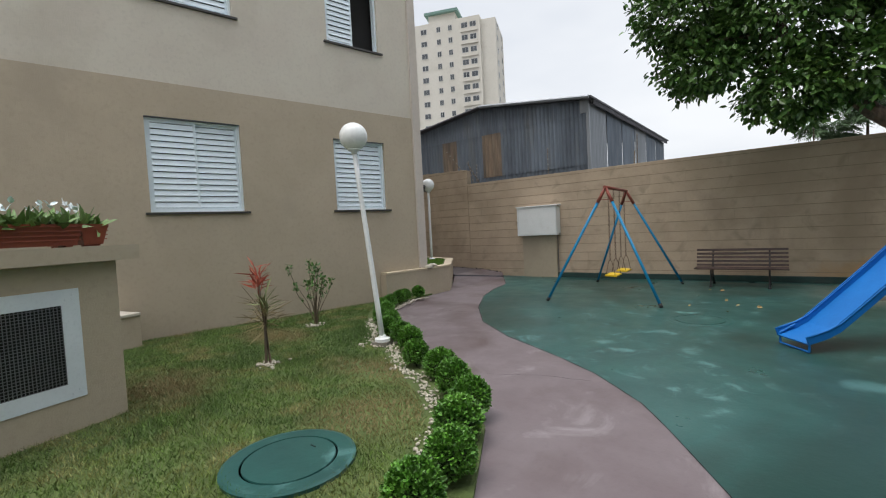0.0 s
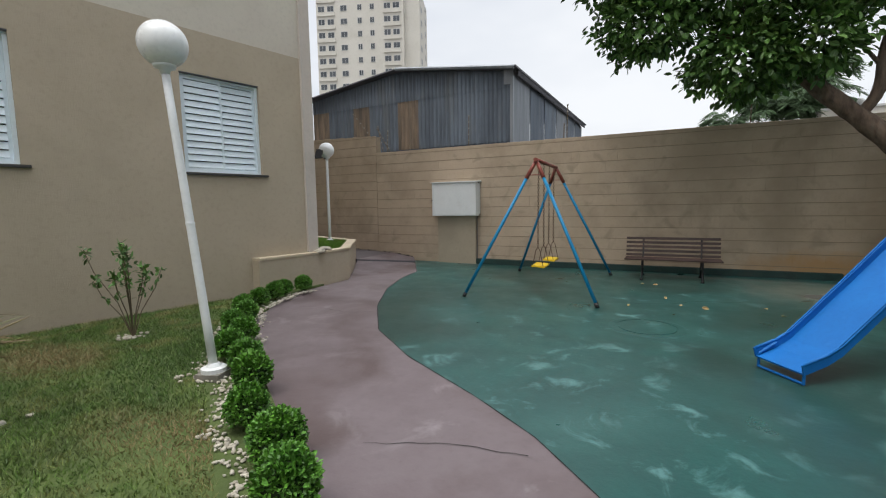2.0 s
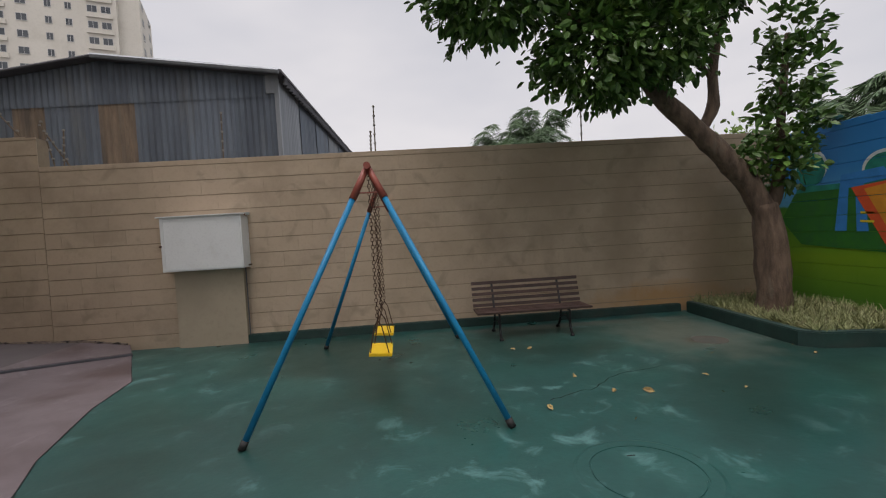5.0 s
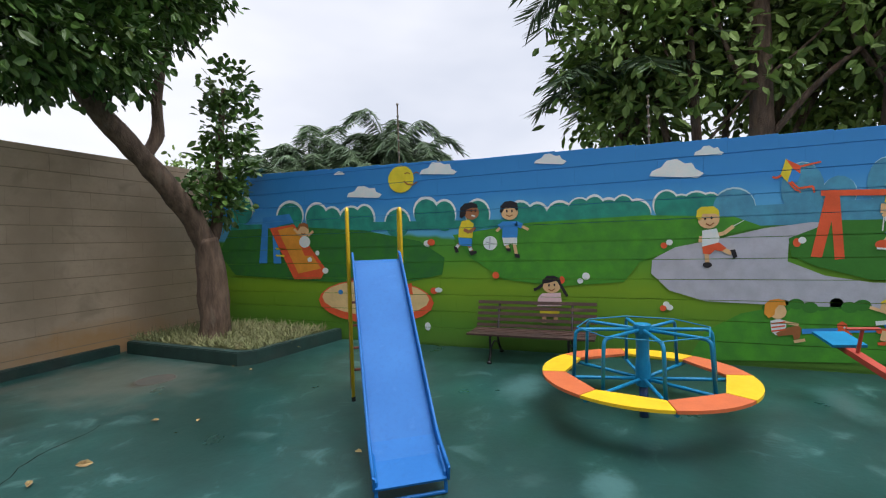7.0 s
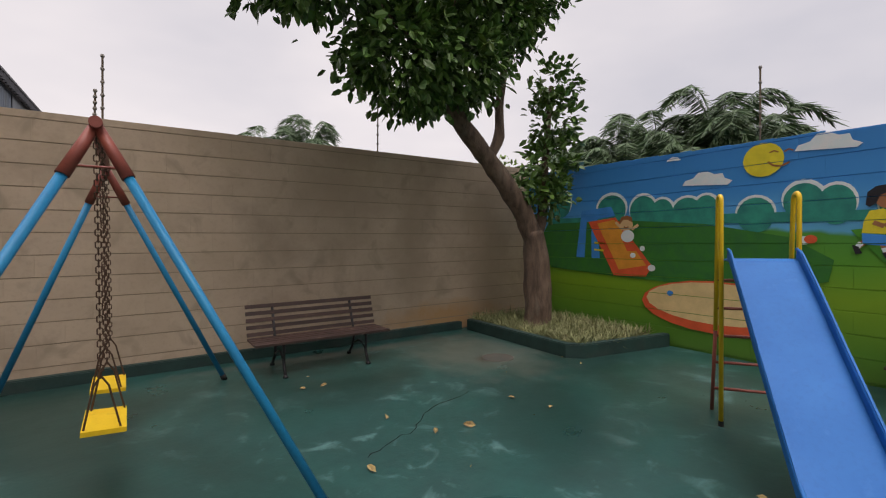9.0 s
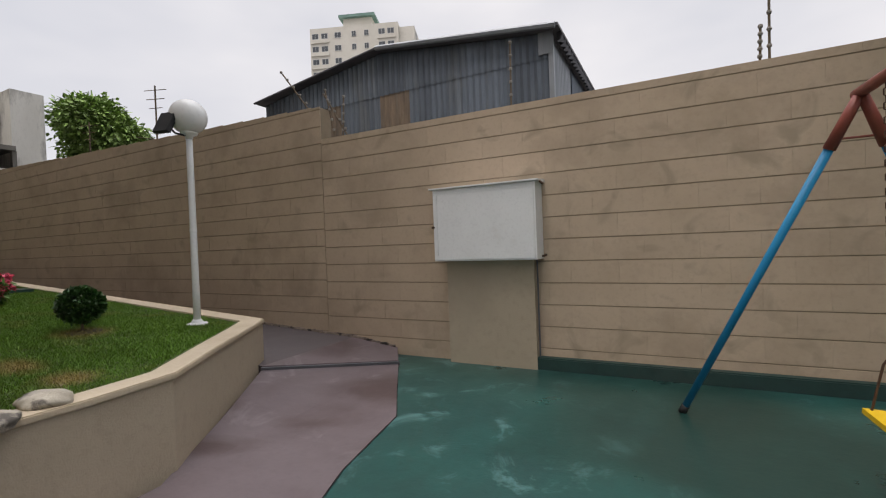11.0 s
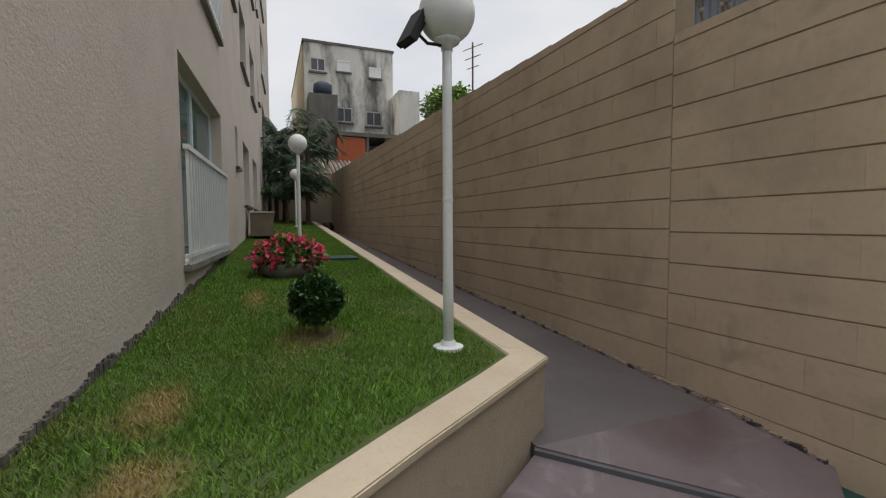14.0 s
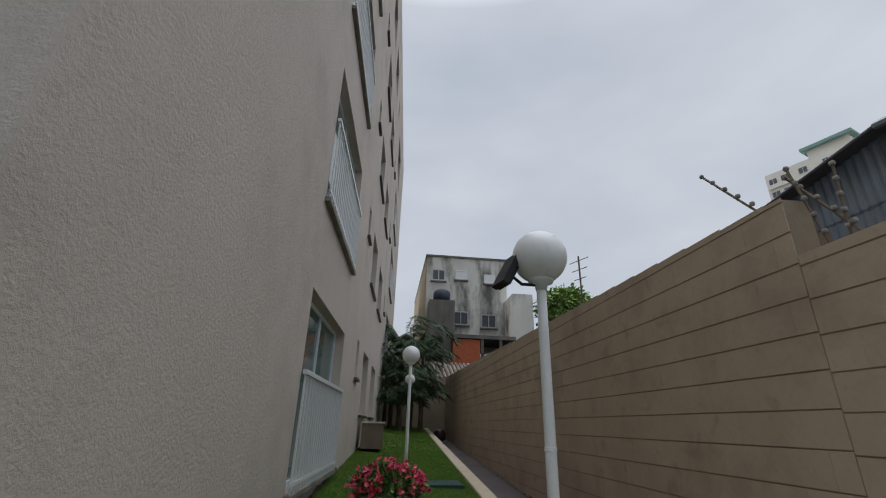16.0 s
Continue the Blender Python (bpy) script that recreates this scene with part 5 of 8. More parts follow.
def pebbles(name, spots, n, spread, label, seed, size=0.017):
    rng = random.Random(seed)
    base = bmesh.new()
    bmesh.ops.create_icosphere(base, subdivisions=1, radius=1)
    V = np.array([v.co[:] for v in base.verts])
    F = np.array([[v.index for v in f.verts] for f in base.faces])
    base.free()
    vs, fs = [], []
    for i in range(n):
        x, y = rng.choice(spots)
        s = size * rng.uniform(0.6, 1.5)
        k = V * np.array([s, s * rng.uniform(0.6, 1), s * rng.uniform(0.5, 0.8)]) * (1 + np.array([[rng.uniform(-0.2, 0.2)] for _ in V]))
        a = rng.uniform(0, 6.28)
        k = k @ np.array([[math.cos(a), -math.sin(a), 0], [math.sin(a), math.cos(a), 0], [0, 0, 1]])
        fs.append(F + len(V) * i)
        vs.append(k + np.array([x + rng.gauss(0, spread), y + rng.gauss(0, spread), 0.04]))
    tagged(raw_mesh(name, np.concatenate(vs).tolist(), np.concatenate(fs).tolist(), stone_white), label, "pebbles", kind="stuff")


line = [on_line((p[0] - 0.13, p[1] - 0.12), (q[0] - 0.13, q[1] - 0.12), k / 6) for p, q in zip(BALLS[:12], BALLS[1:13]) for k in range(6)]
line += [on_line((p[0] + 0.11, p[1] + 0.10), (q[0] + 0.11, q[1] + 0.10), k / 6) for p, q in zip(BALLS[10:-1], BALLS[11:]) for k in range(6)]
pebbles("pebbles_hedge", line, 1150, 0.035, "small white pebbles strewn round the clipped shrubs", 3, 0.0115)
pebbles("pebbles_lamp", [(-0.385, -1.25)], 70, 0.10, "small white pebbles round the lamp post's foot", 4)
pebbles("pebbles_plants", [(-0.91, -2.33), (-2.02, -0.98)], 90, 0.055, "small white pebbles round the garden plants", 6)


def strap_plant(x, y):
    """Two thin canes with drooping straps and a red tuft."""
    t = thing("dracaena", x, y, 0.02, 0, "tall thin dracaena with drooping straps and a red tuft", "plant")
    bm = bmesh.new()
    add_tube(bm, [(0, 0, 0), (0.02, 0.0, 0.4), (-0.05, 0, 0.85)], 0.014, 8, 0.009)
    add_tube(bm, [(0.03, 0.03, 0), (0.0, 0.02, 0.3), (0.06, 0.0, 0.62)], 0.012, 8, 0.008)
    part("cane", bm, bark, t)
    rng = np.random.default_rng(8)
    def tuft(c, n, ln, w, material, name, up):
        cs = np.repeat(np.array([c]), n, 0) + rng.normal(0, 0.012, (n, 3)) * np.array([1, 1, 5])
        d = rng.normal(0, 1, (n, 3))
        d /= np.linalg.norm(d, axis=1)[:, None]
        d[:, 2] = abs(d[:, 2]) * up[0] + up[1]
        v, f = leaf_mesh(cs, d, ln, w, rng, 0, 0.1, 0.2)
        raw_mesh(name, v.tolist(), f.tolist(), material, t)
    tuft((-0.05, 0, 0.83), 48, 0.17, 0.020, mat("red_strap_leaf", (0.42, 0.075, 0.03), (0.30, 0.05, 0.03), 10, 0.6, island=0.4), "red_tuft", (0.7, 0.0))
    straw = mat("straw_strap_leaf", (0.26, 0.21, 0.10), (0.20, 0.14, 0.07), 8, 0.7, island=0.4)
    tuft((0.02, 0, 0.50), 60, 0.27, 0.014, straw, "dry_leaves", (0.9, -0.45))
    tuft((0.05, 0, 0.58), 34, 0.2, 0.018, dry_leaf, "leaves", (1.0, 0.1))


strap_plant(-0.91, -2.33)


def small_shrub(x, y):
    t = thing("young_shrub", x, y, 0.02, 0, "open young shrub with thin bare stems and small leaves", "shrub")
    rng = random.Random(4)
    bm = bmesh.new()
    tips = []
    for i in range(13):
        a, s = rng.uniform(0, 6.28), rng.uniform(0.1, 0.42)
        h = rng.uniform(0.5, 0.92)
        p = [Vector((0, 0, 0)), Vector((math.cos(a) * s * 0.3, math.sin(a) * s * 0.3, h * 0.4)), Vector((math.cos(a) * s * 0.8, math.sin(a) * s * 0.8, h * 0.75)), Vector((math.cos(a) * s, math.sin(a) * s, h))]
        add_tube(bm, p, 0.0055, 5, 0.003)
        for f in (0.35, 0.6, 0.8, 1.0):
            tips.append(p[2].lerp(p[3], f) if f > 0.5 else p[1].lerp(p[2], 0.8))
    part("stems", bm, twig, t)
    rng = np.random.default_rng(9)
    c = np.repeat(np.array([v[:] for v in tips]), 6, 0) + rng.normal(0, 0.018, (len(tips) * 6, 3))
    d = rng.normal(0, 1, c.shape)
    v, f = leaf_mesh(c, d / np.linalg.norm(d, axis=1)[:, None], 0.06, 0.028, rng, -0.4, 0.4)
    raw_mesh("leaves", v.tolist(), f.tolist(), leaf_green, t)


small_shrub(-2.02, -0.94)

# tree bed plants
rngb = np.random.default_rng(31)
bx, by = rngb.uniform(4.92, 6.1, 900), rngb.uniform(3.3, 5.35, 900)
cs = np.repeat(np.stack([bx, by, np.full(900, 0.10)], 1), 9, 0) + rngb.normal(0, 0.02, (8100, 3)) * np.array([1, 1, 0.2])
dd = rngb.normal(0, 1, cs.shape)
dd[:, 2] = abs(dd[:, 2]) * 0.5 + 0.45
v, f = leaf_mesh(cs, dd / np.linalg.norm(dd, axis=1)[:, None], 0.16, 0.011, rngb, 0.1, 0.2, 0.2)
tagged(raw_mesh("spider_plants", v.tolist(), f.tolist(), dry_leaf), "tangled pale striped spider plants filling the tree bed", "plants", kind="stuff")


def lollipop(x, y):
    z = lawn_z(x, y)
    t = thing("round_shrub", x, y, z, 0, "small round clipped dark green shrub on a short stem", "shrub")
    part("stem", limb(bmesh.new(), [(0, 0, -0.02), (0.006, 0, 0.06), (-0.004, 0, 0.16)], 0.013, 0.009, 8), twig, t)
    rng = np.random.default_rng(17)
    n = 2600
    d = rng.normal(0, 1, (n, 3))
    d /= np.linalg.norm(d, axis=1)[:, None]
    c = d * (0.148 * rng.uniform(0.72, 1.02, n))[:, None] * np.array([1, 1, 0.92]) + np.array([0, 0, 0.215])
    v, f = leaf_mesh(c, d, 0.032, 0.022, rng, -0.1, 0.7)
    raw_mesh("foliage", v.tolist(), f.tolist(), mat("dark_box_leaf", (0.035, 0.10, 0.018), (0.02, 0.065, 0.012), 8, 0.45, island=0.5), t)
    ring = link("soil_patch", lathe([(0.16, -0.01), (0.13, 0.008), (0.03, 0.012)], 20), soil)
    ring.matrix_world = pose(x, y, z + 0.0)
    tagged(ring, "round patch of bare dry soil under the shrub", "soil")


lollipop(-4.2, 3.06)
concrete = mat("grey_concrete", (0.30, 0.28, 0.25), (0.22, 0.20, 0.18), 5, 0.9, 0.004, 40, dirt=(0.12, 0.12, 0.09), dscale=4)


def flower_bowl(x, y, r, label):
    z = lawn_z(x, y)
    t = thing("flower_bowl", x, y, z, 0, label, "planter")
    part("bowl", lathe([(r * 0.7, -0.02), (r * 0.95, 0.05), (r, 0.13), (r * 0.93, 0.135), (r * 0.9, 0.10), (0.02, 0.10)], 32), concrete, t, "round grey concrete bowl", smooth=True)
    rng = np.random.default_rng(23)
    c, d = cluster_points([(0, 0, 0.18, r * 1.15, r * 1.15, 0.17, 1500)], 1, rng, 0.3)
    v, f = leaf_mesh(c, d, 0.07, 0.035, rng, 0)
    raw_mesh("leaves", v.tolist(), f.tolist(), leaf_green, t)
    c, d = cluster_points([(0, 0, 0.20, r * 1.22, r * 1.22, 0.20, 210)], 1, rng, 0.9)
    d[:, 2] = abs(d[:, 2])
    c = np.repeat(c, 6, 0)
    dd = np.repeat(d, 6, 0) * 0.4 + rng.normal(0, 0.8, (len(c), 3))
    v, f = leaf_mesh(c, dd, 0.048, 0.040, rng, 0, 0.2)
    petal = mat("rose_petal", (0.60, 0.045, 0.11), (0.68, 0.12, 0.17), 6, 0.6, island=0.35, dirt=(0.72, 0.30, 0.30), dscale=5, dirt_at=(0.58, 0.68))
    raw_mesh("blossoms", v.tolist(), f.tolist(), petal, t)


flower_bowl(-6.47, 3.0, 0.30, "low round concrete bowl crowded with pink and red flowers")


# ---- the painted wall ----
def paint(name, c, c2=None):
    c = tuple(min(0.8, v * 1.4) for v in c)
    return mat(name, c, tuple(min(0.8, v * 1.3) for v in c2) if c2 else tuple(v * 0.85 for v in c), 7, 0.6, 0.0008, 80, spec=0.35)


m_white, m_pale = paint("mural_white", (0.66, 0.70, 0.72), (0.50, 0.60, 0.68)), paint("mural_pale_blue", (0.35, 0.52, 0.60))
m_teal, m_hill = paint("mural_teal", (0.015, 0.22, 0.16), (0.012, 0.15, 0.13)), paint("mural_hill_blue", (0.055, 0.24, 0.36), (0.05, 0.19, 0.30))
m_dark, m_dark2 = paint("mural_dark_green", (0.018, 0.105, 0.025), (0.025, 0.15, 0.02)), paint("mural_deep_green", (0.03, 0.15, 0.02))
m_mid = paint("mural_mid_green", (0.05, 0.23, 0.018), (0.038, 0.18, 0.022))
m_grey, m_sand = paint("mural_grey", (0.34, 0.36, 0.42)), paint("mural_sand", (0.62, 0.42, 0.20))
m_red, m_orange, m_yellow = paint("mural_red", (0.58, 0.085, 0.03)), paint("mural_orange", (0.72, 0.24, 0.03)), paint("mural_yellow", (0.78, 0.48, 0.03))
m_blue, m_pink, m_brown = paint("mural_blue", (0.03, 0.20, 0.52)), paint("mural_pink", (0.62, 0.42, 0.44)), paint("mural_brown", (0.24, 0.09, 0.03))
m_black, m_skin, m_skin2 = paint("mural_black", (0.015, 0.014, 0.018)), paint("mural_peach", (0.66, 0.38, 0.20)), paint("mural_tan", (0.28, 0.12, 0.055))


def mural_ground():
    """Sky over a yellow-green meadow, by height on the wall."""
    m = mat("mural_blocks", (0.1, 0.2, 0.02), None, 6, 0.6, 0.0012, 80, rand=0.03)
    nt = m.node_tree
    b = nt.nodes["Principled BSDF"]
    old = b.inputs["Base Color"].links[0].from_socket
    geo = nt.nodes.new("ShaderNodeNewGeometry")
    sep = nt.nodes.new("ShaderNodeSeparateXYZ")
    nz = nt.nodes.new("ShaderNodeTexNoise")
    nz.inputs["Scale"].default_value, nz.inputs["Detail"].default_value = 1.6, 3
    add = nt.nodes.new("ShaderNodeMath")
    add.operation = "MULTIPLY_ADD"
    add.inputs[1].default_value = 0.22
    nt.links.new(geo.outputs["Position"], sep.inputs[0])
    nt.links.new(geo.outputs["Position"], nz.inputs["Vector"])
    nt.links.new(nz.outputs["Fac"], add.inputs[0])
    nt.links.new(sep.outputs["Z"], add.inputs[2])
    half = nt.nodes.new("ShaderNodeMath")
    half.operation = "DIVIDE"
    half.inputs[1].default_value = 2.5
    nt.links.new(add.outputs[0], half.inputs[0])
    r = nt.nodes.new("ShaderNodeValToRGB")
    e = r.color_ramp.elements
    e[0].position, e[0].color = 0.0, (0.07, 0.17, 0.02, 1)
    e[1].position, e[1].color = 1.0, (0.012, 0.20, 0.58, 1)
    for p, c in ((0.15, (0.06, 0.18, 0.012)), (0.33, (0.14, 0.27, 0.008)), (0.47, (0.065, 0.24, 0.016)), (0.575, (0.045, 0.21, 0.025)), (0.59, (0.07, 0.32, 0.52)),
                 (0.66, (0.06, 0.30, 0.58)), (0.76, (0.018, 0.20, 0.52))):
        x = e.new(p)
        x.color = (*(min(0.8, v * 1.3) for v in c), 1)
    nt.links.new(half.outputs[0], r.inputs[0])
    mix = nt.nodes.new("ShaderNodeMix")
    mix.data_type = "RGBA"
    mix.inputs[0].default_value = 0.93
    nt.links.new(old, mix.inputs[6])
    nt.links.new(r.outputs[0], mix.inputs[7])
    nt.links.new(mix.outputs[2], b.inputs["Base Color"])
    return m


mural_mat = mural_ground()
wall_m.data.materials[0] = mural_mat
DAUBS = []
JOINTS = [0.02 + 0.2 * k for k in range(1, 12)]


def daub(name, material, layer, pts):
    """A flat painted shape on the wall, broken at the block joints."""
    bm = bmesh.new()
    DAUBS.append(name)
    x = MX - 0.0018 - 0.0012 * layer - 0.0003 * (len(DAUBS) % 4)
    f = bm.faces.new([bm.verts.new((x, y, z)) for y, z in pts])
    if f.normal.x > 0 or (f.normal_update() or f.normal.x) > 0:
        f.normal_flip()
    for j in JOINTS:
        for d, keep in ((-0.003, 1), (0.003, 1)):
            bmesh.ops.bisect_plane(bm, geom=bm.verts[:] + bm.edges[:] + bm.faces[:], plane_co=(0, 0, j + d), plane_no=(0, 0, 1), dist=1e-5)
    bmesh.ops.delete(bm, geom=[f for f in bm.faces if any(abs(f.calc_center_median().z - j) < 0.003 for j in JOINTS)], context="FACES")
    part(name, bm, material, wall_m)


def spot(name, material, layer, c, ry, rz):
    if name.endswith("outline"):
        ry, rz = ry - 0.014, rz - 0.012
    daub(name, material, layer, [(c[0] + ry * math.cos(2 * math.pi * k / 20), c[1] + rz * math.sin(2 * math.pi * k / 20)) for k in range(20)])


spot("painted_bush_outline", m_white, 1, (4.8, 1.84), 0.250, 0.230)
spot("painted_bush_outline", m_white, 1, (3.9, 1.7), 0.260, 0.220)
spot("painted_bush_outline", m_white, 1, (3.44, 1.66), 0.210, 0.210)
spot("painted_bush_outline", m_white, 1, (3.19, 1.6), 0.190, 0.200)
spot("painted_bush_outline", m_white, 1, (2.89, 1.59), 0.220, 0.200)
spot("painted_bush_outline", m_white, 1, (2.68, 1.6), 0.180, 0.200)
spot("painted_bush_outline", m_white, 1, (2.2, 1.54), 0.200, 0.190)
spot("painted_bush_outline", m_white, 1, (1.8, 1.65), 0.190, 0.190)
spot("painted_bush_outline", m_white, 1, (1.56, 1.6), 0.170, 0.190)
spot("painted_bush_outline", m_white, 1, (1.14, 1.58), 0.170, 0.190)
spot("painted_bush_outline", m_white, 1, (0.64, 1.54), 0.160, 0.180)
spot("painted_bush_outline", m_white, 1, (0.45, 1.51), 0.150, 0.180)
spot("painted_bush_outline", m_white, 1, (0.21, 1.51), 0.170, 0.180)
spot("painted_bush_outline", m_white, 1, (-0.0, 1.54), 0.150, 0.170)
spot("painted_bush_outline", m_white, 1, (-0.15, 1.56), 0.130, 0.170)
spot("painted_bush_outline", m_white, 1, (-0.29, 1.52), 0.140, 0.170)
spot("painted_bush_outline", m_white, 1, (-0.43, 1.55), 0.130, 0.160)
spot("painted_bush_outline", m_white, 1, (-0.56, 1.5), 0.150, 0.160)
spot("painted_bush_outline", m_white, 1, (-0.83, 1.57), 0.140, 0.160)
spot("painted_bush_outline", m_white, 1, (-0.96, 1.52), 0.130, 0.160)
spot("painted_bush_outline", m_white, 1, (-1.09, 1.55), 0.150, 0.150)
spot("painted_bush_outline", m_white, 1, (-1.21, 1.52), 0.120, 0.160)
spot("painted_bush", m_teal, 3, (4.8, 1.81), 0.210, 0.210)
spot("painted_bush", m_teal, 3, (3.9, 1.67), 0.220, 0.200)
spot("painted_bush", m_teal, 3, (3.44, 1.63), 0.180, 0.190)
spot("painted_bush", m_teal, 3, (3.19, 1.57), 0.150, 0.190)
spot("painted_bush", m_teal, 3, (2.89, 1.56), 0.180, 0.190)
spot("painted_bush", m_teal, 3, (2.68, 1.57), 0.140, 0.190)
spot("painted_bush", m_teal, 3, (2.2, 1.51), 0.170, 0.180)
spot("painted_bush", m_teal, 3, (1.8, 1.62), 0.160, 0.170)
spot("painted_bush", m_teal, 3, (1.56, 1.57), 0.140, 0.180)
spot("painted_bush", m_teal, 3, (1.14, 1.56), 0.140, 0.170)
spot("painted_bush", m_teal, 3, (0.64, 1.52), 0.140, 0.160)
spot("painted_bush", m_teal, 3, (0.45, 1.49), 0.120, 0.160)
spot("painted_bush", m_teal, 3, (0.21, 1.49), 0.150, 0.160)
spot("painted_bush", m_teal, 3, (-0.0, 1.52), 0.130, 0.160)
spot("painted_bush", m_teal, 3, (-0.15, 1.54), 0.110, 0.150)
spot("painted_bush", m_teal, 3, (-0.29, 1.5), 0.120, 0.150)
spot("painted_bush", m_teal, 3, (-0.43, 1.52), 0.110, 0.160)
spot("painted_bush", m_teal, 3, (-0.56, 1.47), 0.130, 0.150)
spot("painted_bush", m_teal, 3, (-0.83, 1.55), 0.110, 0.150)
spot("painted_bush", m_teal, 3, (-0.96, 1.5), 0.110, 0.150)
spot("painted_bush", m_teal, 3, (-1.09, 1.52), 0.130, 0.150)
spot("painted_bush", m_teal, 3, (-1.21, 1.5), 0.100, 0.150)
daub("painted_far_bushes", m_teal, 2, [(5.02, 1.61), (-1.28, 1.44), (-1.28, 1.35), (5.03, 1.5)])
spot("painted_hill_outline", m_pale, 1, (-1.4, 1.51), 0.190, 0.200)
spot("painted_hill", m_hill, 3, (-1.4, 1.51), 0.170, 0.170)
spot("painted_hill_outline", m_pale, 1, (-1.93, 1.64), 0.170, 0.260)
spot("painted_hill", m_hill, 3, (-1.93, 1.64), 0.160, 0.240)
spot("painted_hill_outline", m_pale, 1, (-2.19, 1.59), 0.140, 0.160)
spot("painted_hill", m_hill, 3, (-2.19, 1.59), 0.120, 0.150)
spot("painted_hill_outline", m_pale, 1, (-2.52, 1.66), 0.150, 0.230)
spot("painted_hill", m_hill, 3, (-2.52, 1.66), 0.140, 0.210)
daub("painted_far_hills", m_hill, 2, [(-1.28, 1.51), (-3.31, 1.53), (-3.31, 1.3), (-1.28, 1.33)])
daub("painted_green_hill", m_dark, 4, [(5.04, 1.53), (3.74, 1.53), (2.69, 1.44), (1.9, 1.28), (1.57, 1.07), (1.61, 0.87), (1.99, 0.79), (3.05, 0.76), (3.86, 0.79), (4.97, 0.86), (5.28, 1.19)])
daub("painted_meadow", m_mid, 4, [(1.46, 1.34), (0.52, 1.45), (-0.65, 1.47), (-1.4, 1.42), (-1.64, 1.31), (-1.16, 1.22), (-0.58, 1.0), (-0.42, 0.79), (0.22, 0.74), (0.85, 0.81), (1.25, 1.07)])
daub("painted_path", m_grey, 5, [(-1.64, 1.3), (-1.99, 1.34), (-2.25, 1.32), (-1.99, 1.25), (-1.82, 1.15), (-1.81, 0.99), (-2.08, 0.86), (-2.41, 0.8), (-3.31, 0.79), (-3.31, 0.56), (-2.16, 0.58), (-1.63, 0.59), (-1.15, 0.61), (-0.84, 0.71), (-0.68, 0.88), (-0.69, 1.02), (-0.9, 1.14), (-1.26, 1.21)])
daub("painted_bank", m_dark2, 6, [(-1.82, 1.2), (-2.17, 1.35), (-3.31, 1.32), (-3.31, 0.8), (-2.41, 0.82), (-2.03, 0.94), (-1.84, 1.04)])
daub("painted_lower_bank", m_mid, 4, [(-0.99, 0.03), (-1.15, 0.32), (-1.44, 0.5), (-1.76, 0.58), (-3.31, 0.58), (-3.31, 0.14)])
spot("painted_shrub", m_dark2, 5, (-1.67, 0.56), 0.060, 0.060)
spot("painted_shrub", m_dark2, 5, (-1.77, 0.58), 0.060, 0.060)
spot("painted_shrub", m_dark2, 5, (-1.87, 0.6), 0.060, 0.050)
spot("painted_shrub", m_dark2, 5, (-1.97, 0.57), 0.060, 0.050)
spot("painted_shrub", m_dark2, 5, (-2.06, 0.59), 0.060, 0.050)
spot("painted_shrub", m_dark2, 5, (-2.16, 0.61), 0.050, 0.050)
spot("painted_shrub", m_dark2, 5, (-2.25, 0.58), 0.060, 0.050)
spot("painted_shrub", m_dark2, 5, (-2.34, 0.6), 0.060, 0.050)
spot("painted_shrub", m_dark2, 5, (-2.43, 0.62), 0.050, 0.050)
spot("painted_shrub", m_dark2, 5, (-2.52, 0.59), 0.050, 0.050)
spot("painted_shrub", m_dark2, 5, (-2.61, 0.61), 0.050, 0.050)
spot("painted_shrub", m_dark2, 5, (-2.69, 0.62), 0.060, 0.050)
spot("painted_shrub", m_dark2, 5, (-2.78, 0.6), 0.050, 0.050)
spot("painted_shrub", m_dark2, 5, (-2.86, 0.61), 0.050, 0.050)
spot("painted_shrub", m_dark2, 5, (-2.94, 0.63), 0.050, 0.050)
spot("painted_shrub", m_dark2, 5, (-3.02, 0.6), 0.050, 0.050)
spot("painted_shrub", m_dark2, 5, (-3.1, 0.62), 0.050, 0.050)
spot("painted_shrub", m_dark2, 5, (-3.18, 0.64), 0.050, 0.040)
spot("painted_shrub", m_dark2, 5, (-3.26, 0.61), 0.050, 0.050)
daub("painted_cloud", m_white, 2, [(-0.68, 1.86), (-0.71, 1.91), (-0.79, 1.94), (-0.84, 2.0), (-0.93, 2.01), (-1.0, 1.96), (-1.06, 1.96), (-1.09, 1.9), (-1.16, 1.85), (-1.11, 1.81)])
daub("painted_cloud", m_white, 2, [(-1.08, 2.03), (-1.09, 2.06), (-1.14, 2.08), (-1.16, 2.11), (-1.21, 2.11), (-1.25, 2.08), (-1.28, 2.09), (-1.3, 2.05), (-1.33, 2.03), (-1.31, 2.01)])
daub("painted_cloud", m_white, 2, [(0.47, 2.1), (0.45, 2.13), (0.39, 2.15), (0.35, 2.19), (0.29, 2.19), (0.24, 2.16), (0.19, 2.16), (0.17, 2.12), (0.12, 2.09), (0.16, 2.06)])
daub("painted_cloud", m_white, 2, [(1.87, 2.1), (1.84, 2.15), (1.75, 2.17), (1.7, 2.23), (1.61, 2.23), (1.54, 2.19), (1.47, 2.19), (1.45, 2.13), (1.38, 2.09), (1.42, 2.06)])
daub("painted_cloud", m_white, 2, [(2.94, 1.89), (2.91, 1.94), (2.82, 1.96), (2.76, 2.02), (2.67, 2.02), (2.59, 1.98), (2.51, 1.98), (2.49, 1.93), (2.41, 1.89), (2.46, 1.85)])
